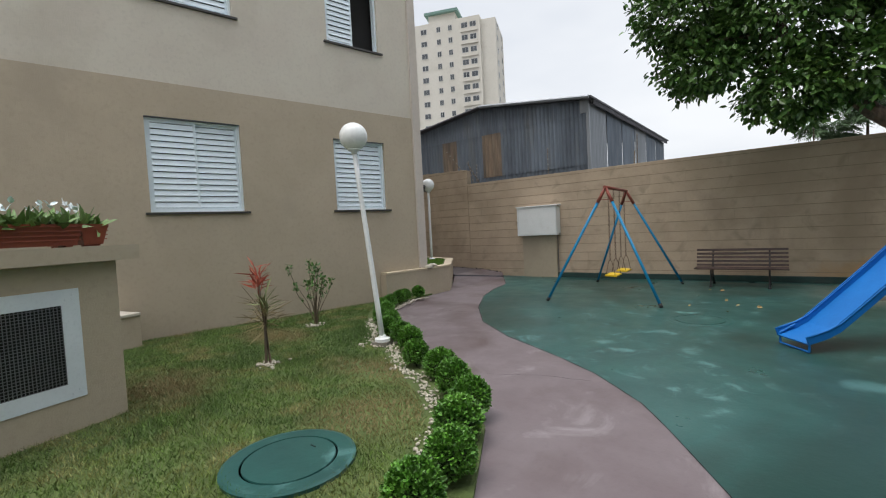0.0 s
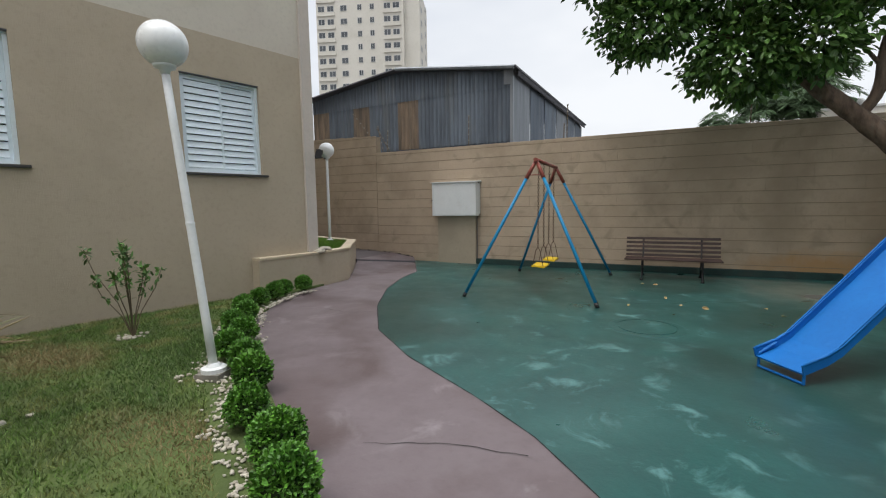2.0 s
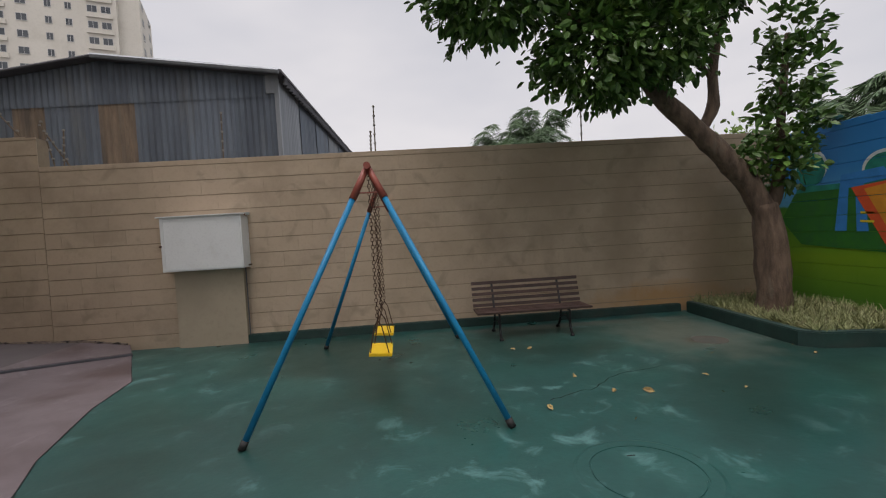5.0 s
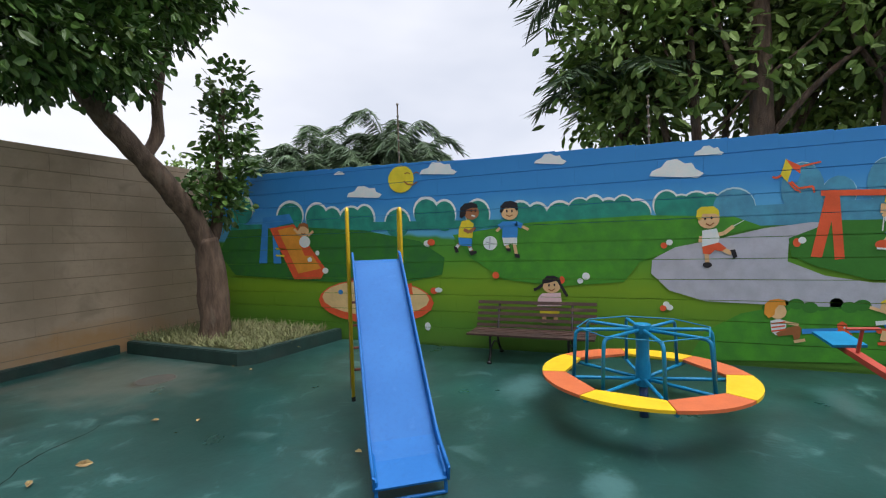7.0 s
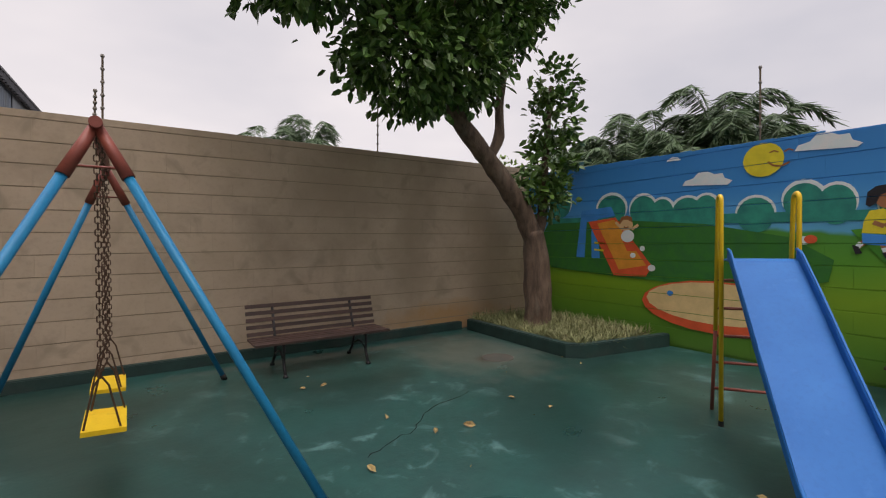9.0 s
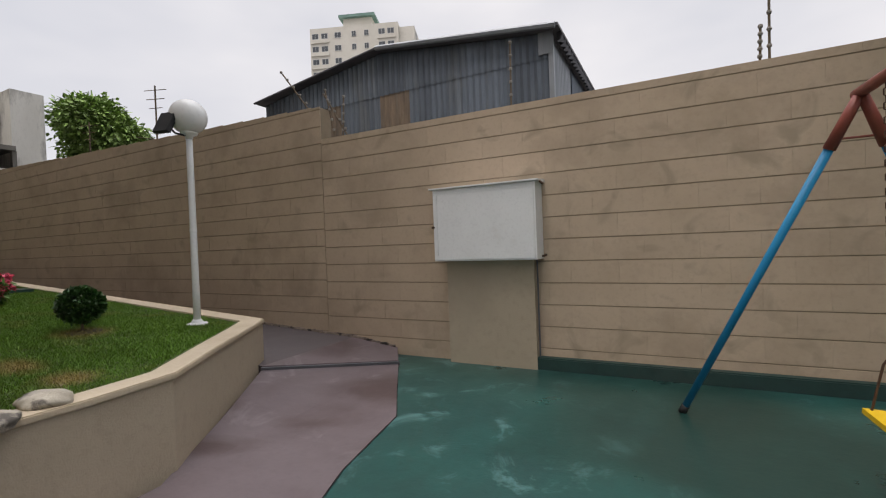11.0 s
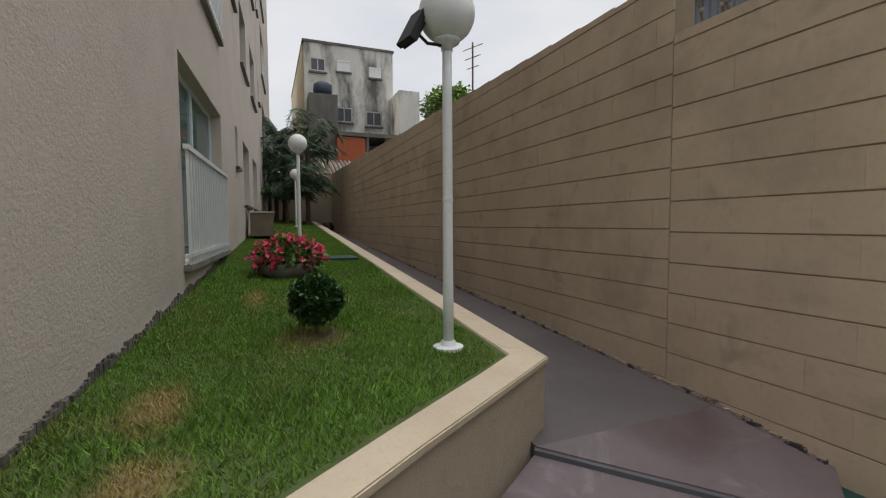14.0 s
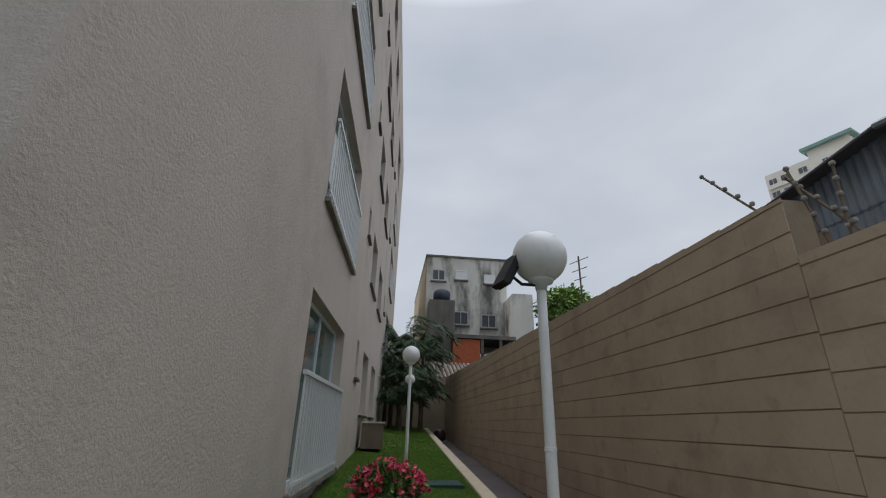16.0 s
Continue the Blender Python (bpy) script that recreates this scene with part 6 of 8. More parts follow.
daub("painted_cloud", m_white, 2, [(4.97, 1.84), (4.95, 1.87), (4.87, 1.89), (4.83, 1.93), (4.75, 1.93), (4.69, 1.9), (4.63, 1.9), (4.61, 1.87), (4.55, 1.84), (4.59, 1.81)])
daub("painted_cloud", m_white, 2, [(3.13, 2.2), (3.12, 2.22), (3.09, 2.23), (3.07, 2.24), (3.04, 2.24), (3.02, 2.23), (2.99, 2.23), (2.98, 2.21), (2.96, 2.2), (2.97, 2.19)])
spot("painted_sun", m_yellow, 4, (2.13, 2.06), 0.180, 0.170)
spot("painted_sandpit_rim", m_red, 6, (2.59, 0.52), 0.860, 0.290)
spot("painted_sandpit", m_sand, 7, (2.59, 0.56), 0.800, 0.230)
daub("painted_slide_frame", m_blue, 6, [(4.49, 1.03), (4.39, 1.69), (3.9, 1.72), (3.83, 1.59), (4.12, 1.56), (4.08, 1.02), (4.22, 1.02), (4.22, 1.53), (4.3, 1.53), (4.34, 1.03)])
daub("painted_slide", m_red, 7, [(4.27, 1.53), (3.83, 1.57), (3.31, 0.94), (3.4, 0.81), (3.86, 0.8)])
daub("painted_slide_bed", m_orange, 8, [(4.12, 1.5), (3.85, 1.54), (3.39, 0.95), (3.78, 0.88)])
daub("painted_arm", m_skin, 9, [(3.701, 1.417), (3.813, 1.519), (3.843, 1.497), (3.731, 1.395)])
daub("painted_arm", m_skin, 9, [(3.578, 1.389), (3.486, 1.448), (3.51, 1.474), (3.602, 1.416)])
spot("painted_shirt", m_white, 10, (3.65, 1.319), 0.096, 0.080)
daub("painted_leg", m_red, 9, [(3.732, 1.278), (3.618, 1.248), (3.508, 1.18), (3.543, 1.124), (3.657, 1.126)])
spot("painted_head", m_skin, 10, (3.668, 1.466), 0.097, 0.080)
daub("painted_hair", m_brown, 11, [(3.77, 1.507), (3.733, 1.572), (3.652, 1.588), (3.585, 1.557), (3.576, 1.491), (3.643, 1.531), (3.711, 1.533), (3.759, 1.478)])
spot("painted_shoe", m_white, 11, (3.573, 1.073), 0.039, 0.033)
spot("painted_shoe", m_white, 11, (3.441, 1.161), 0.034, 0.033)
daub("painted_smile", m_brown, 12, [(3.708, 1.437), (3.674, 1.418), (3.664, 1.429), (3.698, 1.449)])
daub("painted_smile", m_brown, 12, [(3.665, 1.417), (3.63, 1.435), (3.639, 1.447), (3.674, 1.429)])
daub("painted_rung", m_yellow, 7, [(4.171, 1.226), (4.016, 1.214), (4.013, 1.237), (4.168, 1.25)])
daub("painted_rung", m_yellow, 7, [(4.175, 1.129), (4.02, 1.117), (4.016, 1.141), (4.172, 1.153)])
spot("painted_head", m_skin2, 10, (1.211, 1.594), 0.091, 0.082)
daub("painted_hair", m_black, 11, [(1.361, 1.55), (1.35, 1.658), (1.296, 1.705), (1.208, 1.717), (1.139, 1.689), (1.132, 1.648), (1.21, 1.651), (1.271, 1.629), (1.29, 1.564), (1.335, 1.533)])
daub("painted_shirt", m_yellow, 9, [(1.336, 1.5), (1.248, 1.513), (1.188, 1.462), (1.209, 1.298), (1.385, 1.31), (1.373, 1.41)])
daub("painted_arm", m_skin2, 10, [(1.321, 1.383), (1.252, 1.348), (1.233, 1.381), (1.303, 1.416)])
daub("painted_arm", m_skin2, 10, [(1.23, 1.35), (1.159, 1.406), (1.184, 1.434), (1.255, 1.379)])
daub("painted_shorts", m_blue, 10, [(1.385, 1.31), (1.214, 1.29), (1.22, 1.199), (1.317, 1.209), (1.378, 1.218)])
daub("painted_leg", m_skin2, 9, [(1.376, 1.257), (1.44, 1.191), (1.407, 1.164), (1.344, 1.229)])
daub("painted_leg", m_skin2, 9, [(1.275, 1.217), (1.242, 1.134), (1.201, 1.149), (1.234, 1.232)])
daub("painted_sock", m_white, 10, [(1.404, 1.237), (1.431, 1.196), (1.398, 1.176), (1.37, 1.217)])
daub("painted_sock", m_white, 10, [(1.261, 1.177), (1.249, 1.144), (1.212, 1.156), (1.224, 1.189)])
daub("painted_shoe", m_black, 11, [(1.45, 1.211), (1.405, 1.194), (1.38, 1.135), (1.425, 1.127)])
daub("painted_shoe", m_black, 11, [(1.257, 1.142), (1.161, 1.149), (1.162, 1.116), (1.232, 1.092)])
daub("painted_smile", m_white, 12, [(1.214, 1.553), (1.17, 1.543), (1.167, 1.559), (1.21, 1.569)])
spot("painted_eye", m_black, 12, (1.21, 1.615), 0.010, 0.017)
spot("painted_eye", m_black, 12, (1.163, 1.613), 0.011, 0.017)
spot("painted_ball", m_white, 8, (0.996, 1.232), 0.084, 0.081)
daub("painted_ball_mark", m_grey, 9, [(1.049, 1.239), (0.948, 1.213), (0.944, 1.225), (1.045, 1.251)])
daub("painted_ball_mark", m_grey, 9, [(1.001, 1.302), (1.013, 1.164), (1.0, 1.163), (0.988, 1.301)])
spot("painted_head", m_skin, 10, (0.759, 1.572), 0.098, 0.084)
daub("painted_hair", m_black, 11, [(0.871, 1.58), (0.861, 1.652), (0.81, 1.698), (0.736, 1.703), (0.671, 1.676), (0.656, 1.612), (0.673, 1.58), (0.705, 1.622), (0.812, 1.626), (0.846, 1.571)])
daub("painted_shirt", m_blue, 9, [(0.84, 1.475), (0.676, 1.469), (0.67, 1.358), (0.679, 1.286), (0.852, 1.29)])
daub("painted_arm", m_skin, 8, [(0.835, 1.462), (0.929, 1.376), (0.906, 1.352), (0.812, 1.438)])
daub("painted_arm", m_skin, 8, [(0.692, 1.432), (0.556, 1.356), (0.541, 1.384), (0.676, 1.459)])
daub("painted_sleeve", m_blue, 9, [(0.841, 1.475), (0.901, 1.437), (0.865, 1.387), (0.806, 1.425)])
daub("painted_sleeve", m_blue, 9, [(0.705, 1.419), (0.633, 1.385), (0.607, 1.439), (0.679, 1.473)])
daub("painted_shorts", m_white, 10, [(0.852, 1.29), (0.679, 1.286), (0.681, 1.206), (0.755, 1.216), (0.83, 1.193)])
daub("painted_leg", m_skin, 9, [(0.821, 1.201), (0.797, 1.152), (0.764, 1.168), (0.788, 1.216)])
daub("painted_leg", m_skin, 9, [(0.732, 1.212), (0.71, 1.084), (0.674, 1.09), (0.696, 1.218)])
daub("painted_shoe", m_black, 11, [(0.814, 1.168), (0.756, 1.168), (0.757, 1.128), (0.798, 1.136)])
daub("painted_shoe", m_black, 11, [(0.716, 1.103), (0.659, 1.102), (0.652, 1.055), (0.709, 1.063)])
daub("painted_smile", m_brown, 12, [(0.799, 1.54), (0.763, 1.523), (0.758, 1.533), (0.794, 1.551)])
daub("painted_smile", m_brown, 12, [(0.758, 1.522), (0.721, 1.537), (0.725, 1.548), (0.763, 1.534)])
spot("painted_eye", m_black, 12, (0.788, 1.589), 0.011, 0.016)
spot("painted_eye", m_black, 12, (0.73, 1.587), 0.010, 0.016)
spot("painted_head", m_skin, 10, (0.313, 0.736), 0.093, 0.071)
daub("painted_hair", m_black, 11, [(0.419, 0.73), (0.409, 0.809), (0.361, 0.856), (0.283, 0.857), (0.222, 0.826), (0.2, 0.741), (0.231, 0.756), (0.253, 0.802), (0.339, 0.778), (0.394, 0.77)])
daub("painted_hair", m_black, 10, [(0.419, 0.767), (0.475, 0.727), (0.457, 0.701), (0.401, 0.741)])
daub("painted_hair", m_black, 10, [(0.472, 0.729), (0.512, 0.712), (0.501, 0.683), (0.461, 0.699)])
daub("painted_hair", m_black, 10, [(0.229, 0.748), (0.192, 0.679), (0.165, 0.695), (0.202, 0.764)])
daub("painted_hair", m_black, 10, [(0.192, 0.679), (0.162, 0.625), (0.135, 0.641), (0.165, 0.695)])
daub("painted_shirt", m_pink, 9, [(0.42, 0.659), (0.217, 0.671), (0.205, 0.523), (0.478, 0.516), (0.461, 0.611)])
daub("painted_shorts", m_yellow, 9, [(0.447, 0.501), (0.236, 0.507), (0.238, 0.413), (0.449, 0.406)])
daub("painted_leg", m_skin, 8, [(0.425, 0.415), (0.427, 0.328), (0.379, 0.33), (0.378, 0.417)])
daub("painted_leg", m_skin, 8, [(0.299, 0.419), (0.301, 0.333), (0.255, 0.335), (0.253, 0.421)])
daub("painted_smile", m_brown, 12, [(0.351, 0.703), (0.321, 0.684), (0.314, 0.694), (0.345, 0.713)])
daub("painted_smile", m_brown, 12, [(0.314, 0.684), (0.275, 0.708), (0.281, 0.718), (0.32, 0.694)])
spot("painted_eye", m_black, 12, (0.34, 0.751), 0.010, 0.016)
spot("painted_eye", m_black, 12, (0.281, 0.755), 0.010, 0.015)
daub("painted_arm", m_skin, 8, [(-1.108, 1.245), (-1.101, 1.184), (-1.141, 1.178), (-1.148, 1.239)])
daub("painted_arm", m_skin, 8, [(-1.259, 1.234), (-1.319, 1.246), (-1.313, 1.282), (-1.253, 1.27)])
daub("painted_arm", m_skin, 8, [(-1.326, 1.249), (-1.404, 1.314), (-1.385, 1.344), (-1.307, 1.279)])
daub("painted_string", m_white, 8, [(-1.396, 1.326), (-1.479, 1.376), (-1.476, 1.382), (-1.393, 1.332)])
daub("painted_shirt", m_white, 9, [(-1.135, 1.296), (-1.257, 1.313), (-1.28, 1.225), (-1.267, 1.165), (-1.133, 1.14)])
daub("painted_shorts", m_red, 10, [(-1.133, 1.14), (-1.273, 1.178), (-1.333, 1.124), (-1.296, 1.091), (-1.236, 1.105), (-1.199, 1.065), (-1.138, 1.072)])
daub("painted_leg", m_skin, 9, [(-1.15, 1.084), (-1.155, 0.982), (-1.192, 0.985), (-1.187, 1.086)])
daub("painted_leg", m_skin, 9, [(-1.275, 1.105), (-1.364, 1.051), (-1.383, 1.089), (-1.294, 1.143)])
spot("painted_shoe", m_black, 11, (-1.173, 0.963), 0.040, 0.027)
daub("painted_shoe", m_black, 11, [(-1.362, 1.103), (-1.404, 1.109), (-1.421, 1.043), (-1.391, 1.016)])
spot("painted_head", m_skin, 10, (-1.191, 1.402), 0.091, 0.088)
daub("painted_hair", m_yellow, 11, [(-1.087, 1.426), (-1.094, 1.493), (-1.132, 1.526), (-1.235, 1.525), (-1.277, 1.486), (-1.282, 1.426), (-1.247, 1.454), (-1.143, 1.458), (-1.118, 1.391)])
daub("painted_smile", m_brown, 12, [(-1.164, 1.356), (-1.2, 1.335), (-1.205, 1.347), (-1.169, 1.368)])
daub("painted_smile", m_brown, 12, [(-1.206, 1.336), (-1.237, 1.362), (-1.23, 1.372), (-1.199, 1.346)])
spot("painted_eye", m_black, 12, (-1.161, 1.41), 0.009, 0.014)
spot("painted_eye", m_black, 12, (-1.216, 1.415), 0.009, 0.014)
daub("painted_kite", m_yellow, 5, [(-1.809, 1.922), (-1.858, 1.835), (-1.818, 1.709), (-1.769, 1.783)])
daub("painted_kite", m_red, 5, [(-1.809, 1.922), (-1.919, 1.85), (-1.913, 1.768), (-1.858, 1.835)])
daub("painted_kite", m_blue, 5, [(-1.858, 1.835), (-1.918, 1.774), (-1.89, 1.705), (-1.818, 1.709)])
daub("painted_tail", m_red, 6, [(-1.77, 1.785), (-1.73, 1.762), (-1.739, 1.744), (-1.778, 1.768)])
daub("painted_tail", m_red, 6, [(-1.738, 1.762), (-1.71, 1.777), (-1.703, 1.759), (-1.731, 1.744)])
daub("painted_tail", m_red, 6, [(-1.84, 1.708), (-1.894, 1.641), (-1.906, 1.654), (-1.852, 1.721)])
daub("painted_tail", m_red, 6, [(-1.902, 1.638), (-2.005, 1.651), (-2.003, 1.67), (-1.899, 1.657)])
daub("painted_tail", m_red, 6, [(-1.996, 1.659), (-2.007, 1.601), (-2.022, 1.605), (-2.012, 1.662)])
daub("painted_tail", m_red, 6, [(-1.915, 1.836), (-1.991, 1.85), (-1.989, 1.866), (-1.912, 1.852)])
daub("painted_tail", m_red, 6, [(-1.991, 1.85), (-2.067, 1.864), (-2.064, 1.88), (-1.989, 1.866)])
daub("painted_tail", m_red, 6, [(-1.824, 1.704), (-1.867, 1.638), (-1.878, 1.647), (-1.835, 1.714)])
daub("painted_tail", m_red, 6, [(-1.87, 1.635), (-1.913, 1.607), (-1.92, 1.621), (-1.876, 1.649)])
daub("painted_rope", m_yellow, 8, [(-2.512, 1.61), (-2.491, 1.489), (-2.506, 1.485), (-2.527, 1.606)])
daub("painted_rope", m_white, 8, [(-2.488, 1.427), (-2.471, 1.243), (-2.481, 1.242), (-2.498, 1.425)])
daub("painted_rope", m_yellow, 8, [(-2.787, 1.595), (-2.776, 1.464), (-2.79, 1.462), (-2.801, 1.593)])
daub("painted_rope", m_white, 8, [(-2.778, 1.387), (-2.738, 1.19), (-2.748, 1.187), (-2.787, 1.384)])
spot("painted_knot", m_yellow, 9, (-2.524, 1.626), 0.023, 0.036)
spot("painted_knot", m_yellow, 9, (-2.794, 1.612), 0.024, 0.036)
daub("painted_seat", m_red, 8, [(-2.679, 1.179), (-2.757, 1.171), (-2.758, 1.192), (-2.68, 1.2)])
daub("painted_hair", m_black, 9, [(-2.528, 1.498), (-2.559, 1.539), (-2.628, 1.554), (-2.701, 1.533), (-2.754, 1.464), (-2.744, 1.38), (-2.681, 1.371), (-2.662, 1.462), (-2.613, 1.506), (-2.553, 1.479), (-2.523, 1.431)])
spot("painted_head", m_skin, 10, (-2.615, 1.44), 0.066, 0.067)
daub("painted_hairband", m_white, 11, [(-2.62, 1.535), (-2.659, 1.473), (-2.675, 1.487), (-2.636, 1.549)])
daub("painted_arm", m_skin, 8, [(-2.55, 1.357), (-2.495, 1.414), (-2.47, 1.377), (-2.525, 1.32)])
daub("painted_arm", m_skin, 8, [(-2.503, 1.393), (-2.508, 1.473), (-2.468, 1.478), (-2.462, 1.399)])
daub("painted_arm", m_skin, 8, [(-2.697, 1.317), (-2.775, 1.351), (-2.762, 1.396), (-2.684, 1.363)])
daub("painted_arm", m_skin, 8, [(-2.787, 1.37), (-2.797, 1.453), (-2.759, 1.461), (-2.749, 1.378)])
spot("painted_sleeve", m_white, 9, (-2.532, 1.345), 0.040, 0.046)
spot("painted_sleeve", m_white, 9, (-2.686, 1.346), 0.036, 0.039)
daub("painted_dress", m_blue, 10, [(-2.548, 1.363), (-2.676, 1.365), (-2.695, 1.292), (-2.729, 1.207), (-2.611, 1.179), (-2.491, 1.224), (-2.532, 1.303)])
daub("painted_trim", m_white, 11, [(-2.495, 1.23), (-2.61, 1.191), (-2.612, 1.203), (-2.498, 1.242)])
daub("painted_trim", m_white, 11, [(-2.612, 1.191), (-2.725, 1.213), (-2.723, 1.225), (-2.61, 1.203)])
daub("painted_leg", m_skin, 9, [(-2.512, 1.217), (-2.476, 1.157), (-2.505, 1.132), (-2.541, 1.192)])
daub("painted_leg", m_skin, 9, [(-2.617, 1.188), (-2.626, 1.091), (-2.663, 1.096), (-2.654, 1.193)])
spot("painted_shoe", m_red, 10, (-2.476, 1.126), 0.052, 0.040)
spot("painted_shoe", m_red, 10, (-2.649, 1.063), 0.040, 0.043)
daub("painted_sole", m_white, 11, [(-2.434, 1.088), (-2.51, 1.081), (-2.511, 1.096), (-2.435, 1.104)])
daub("painted_sole", m_white, 11, [(-2.616, 1.025), (-2.684, 1.037), (-2.683, 1.052), (-2.614, 1.04)])
daub("painted_smile", m_brown, 12, [(-2.586, 1.406), (-2.616, 1.387), (-2.619, 1.395), (-2.589, 1.414)])
daub("painted_smile", m_brown, 12, [(-2.619, 1.387), (-2.649, 1.41), (-2.645, 1.418), (-2.615, 1.395)])
spot("painted_head", m_skin, 10, (-1.728, 0.531), 0.067, 0.073)
daub("painted_hair", m_orange, 11, [(-1.622, 0.506), (-1.631, 0.594), (-1.669, 0.634), (-1.737, 0.648), (-1.782, 0.632), (-1.792, 0.585), (-1.736, 0.588), (-1.71, 0.548), (-1.702, 0.496), (-1.66, 0.464)])
daub("painted_shirt", m_white, 9, [(-1.671, 0.439), (-1.731, 0.462), (-1.794, 0.443), (-1.786, 0.339), (-1.711, 0.306), (-1.677, 0.343)])
daub("painted_stripe", m_red, 10, [(-1.679, 0.406), (-1.784, 0.428), (-1.783, 0.44), (-1.677, 0.419)])
daub("painted_stripe", m_red, 10, [(-1.679, 0.372), (-1.784, 0.393), (-1.782, 0.406), (-1.677, 0.384)])
daub("painted_stripe", m_red, 10, [(-1.678, 0.337), (-1.783, 0.359), (-1.782, 0.371), (-1.677, 0.35)])
daub("painted_arm", m_skin, 10, [(-1.766, 0.421), (-1.88, 0.399), (-1.885, 0.424), (-1.771, 0.446)])
daub("painted_leg", m_brown, 9, [(-1.711, 0.327), (-1.786, 0.378), (-1.879, 0.407), (-1.904, 0.383), (-1.889, 0.288), (-1.848, 0.273), (-1.838, 0.32), (-1.73, 0.298)])
daub("painted_shoe", m_skin, 10, [(-1.841, 0.269), (-1.925, 0.29), (-1.932, 0.265), (-1.851, 0.243)])
daub("painted_seesaw_beam", m_blue, 8, [(-1.908, 0.33), (-2.183, 0.35), (-2.183, 0.396), (-1.907, 0.376)])
daub("painted_seesaw_beam", m_blue, 8, [(-2.183, 0.35), (-2.458, 0.374), (-2.457, 0.419), (-2.182, 0.396)])
daub("painted_seesaw_stand", m_red, 9, [(-2.126, 0.274), (-2.144, 0.334), (-2.165, 0.377), (-2.159, 0.431), (-2.194, 0.457), (-2.229, 0.433), (-2.235, 0.375), (-2.263, 0.343), (-2.276, 0.302), (-2.252, 0.264), (-2.157, 0.255)])
spot("painted_bolt", m_white, 10, (-2.211, 0.401), 0.009, 0.010)
daub("painted_hair", m_yellow, 9, [(-2.459, 0.634), (-2.51, 0.672), (-2.576, 0.669), (-2.608, 0.617), (-2.621, 0.557), (-2.663, 0.514), (-2.604, 0.52), (-2.569, 0.555), (-2.509, 0.623), (-2.466, 0.602)])
spot("painted_head", m_skin, 10, (-2.512, 0.582), 0.057, 0.057)
daub("painted_hair", m_yellow, 11, [(-2.463, 0.622), (-2.503, 0.664), (-2.569, 0.657), (-2.585, 0.609), (-2.536, 0.62), (-2.489, 0.631)])
daub("painted_arm", m_skin, 9, [(-2.479, 0.565), (-2.388, 0.6), (-2.381, 0.574), (-2.472, 0.54)])
daub("painted_arm", m_skin, 9, [(-2.571, 0.511), (-2.647, 0.481), (-2.654, 0.506), (-2.579, 0.536)])
daub("painted_arm", m_skin, 9, [(-2.653, 0.481), (-2.702, 0.499), (-2.696, 0.524), (-2.647, 0.506)])
daub("painted_shirt", m_blue, 10, [(-2.519, 0.509), (-2.588, 0.524), (-2.607, 0.423), (-2.484, 0.406), (-2.475, 0.451)])
daub("painted_sleeve", m_white, 11, [(-2.422, 0.43), (-2.526, 0.446), (-2.524, 0.483), (-2.42, 0.467)])
daub("painted_sleeve", m_white, 11, [(-2.53, 0.448), (-2.564, 0.465), (-2.553, 0.499), (-2.519, 0.482)])
daub("painted_shorts", m_red, 9, [(-2.414, 0.403), (-2.524, 0.408), (-2.518, 0.371), (-2.437, 0.359)])
daub("painted_leg", m_skin, 10, [(-2.465, 0.39), (-2.447, 0.304), (-2.486, 0.294), (-2.504, 0.381)])
daub("painted_shoe", m_red, 10, [(-2.43, 0.285), (-2.49, 0.292), (-2.483, 0.259), (-2.436, 0.261)])
daub("painted_smile", m_brown, 12, [(-2.487, 0.557), (-2.506, 0.541), (-2.511, 0.55), (-2.491, 0.566)])
daub("painted_smile", m_brown, 12, [(-2.51, 0.541), (-2.534, 0.554), (-2.531, 0.563), (-2.507, 0.55)])
daub("painted_smile", m_brown, 6, [(2.093, 2.029), (2.047, 1.983), (2.033, 1.995), (2.079, 2.041)])
daub("painted_smile", m_brown, 6, [(2.041, 1.981), (1.975, 1.968), (1.972, 1.985), (2.038, 1.998)])
daub("painted_smile", m_brown, 6, [(1.969, 1.969), (1.902, 1.999), (1.911, 2.014), (1.978, 1.984)])
daub("painted_mark", m_brown, 6, [(2.071, 2.115), (2.032, 2.129), (2.039, 2.141), (2.077, 2.127)])
daub("painted_mark", m_brown, 6, [(2.039, 2.13), (2.001, 2.11), (1.995, 2.121), (2.032, 2.141)])
daub("painted_mark", m_brown, 6, [(1.947, 2.106), (1.909, 2.125), (1.916, 2.137), (1.954, 2.118)])
daub("painted_mark", m_brown, 6, [(1.915, 2.125), (1.878, 2.106), (1.872, 2.117), (1.909, 2.136)])
daub("painted_shirt", m_red, 8, [(2.094, 0.736), (2.026, 0.762), (2.011, 0.607), (2.059, 0.623)])
spot("painted_sand_duck", m_blue, 8, (3.086, 0.633), 0.038, 0.032)
daub("painted_swing_bar", m_red, 7, [(-2.06, 1.62), (-3.31, 1.56), (-3.31, 1.5), (-2.06, 1.57)])
daub("painted_swing_leg", m_red, 7, [(-2.1, 1.61), (-2.19, 1.6), (-2.06, 1.02), (-1.98, 1.03)])
daub("painted_swing_leg", m_red, 7, [(-2.12, 1.6), (-2.19, 1.6), (-2.22, 1.01), (-2.15, 1.0)])
spot("painted_flower", m_white, 9, (1.79, 1.25), 0.050, 0.040)
spot("painted_flower", m_red, 9, (1.74, 1.26), 0.050, 0.040)
spot("painted_flower", m_red, 9, (-0.8, 1.16), 0.030, 0.030)
spot("painted_flower", m_white, 9, (-0.85, 1.19), 0.030, 0.030)
spot("painted_flower", m_white, 9, (-0.81, 0.57), 0.030, 0.030)
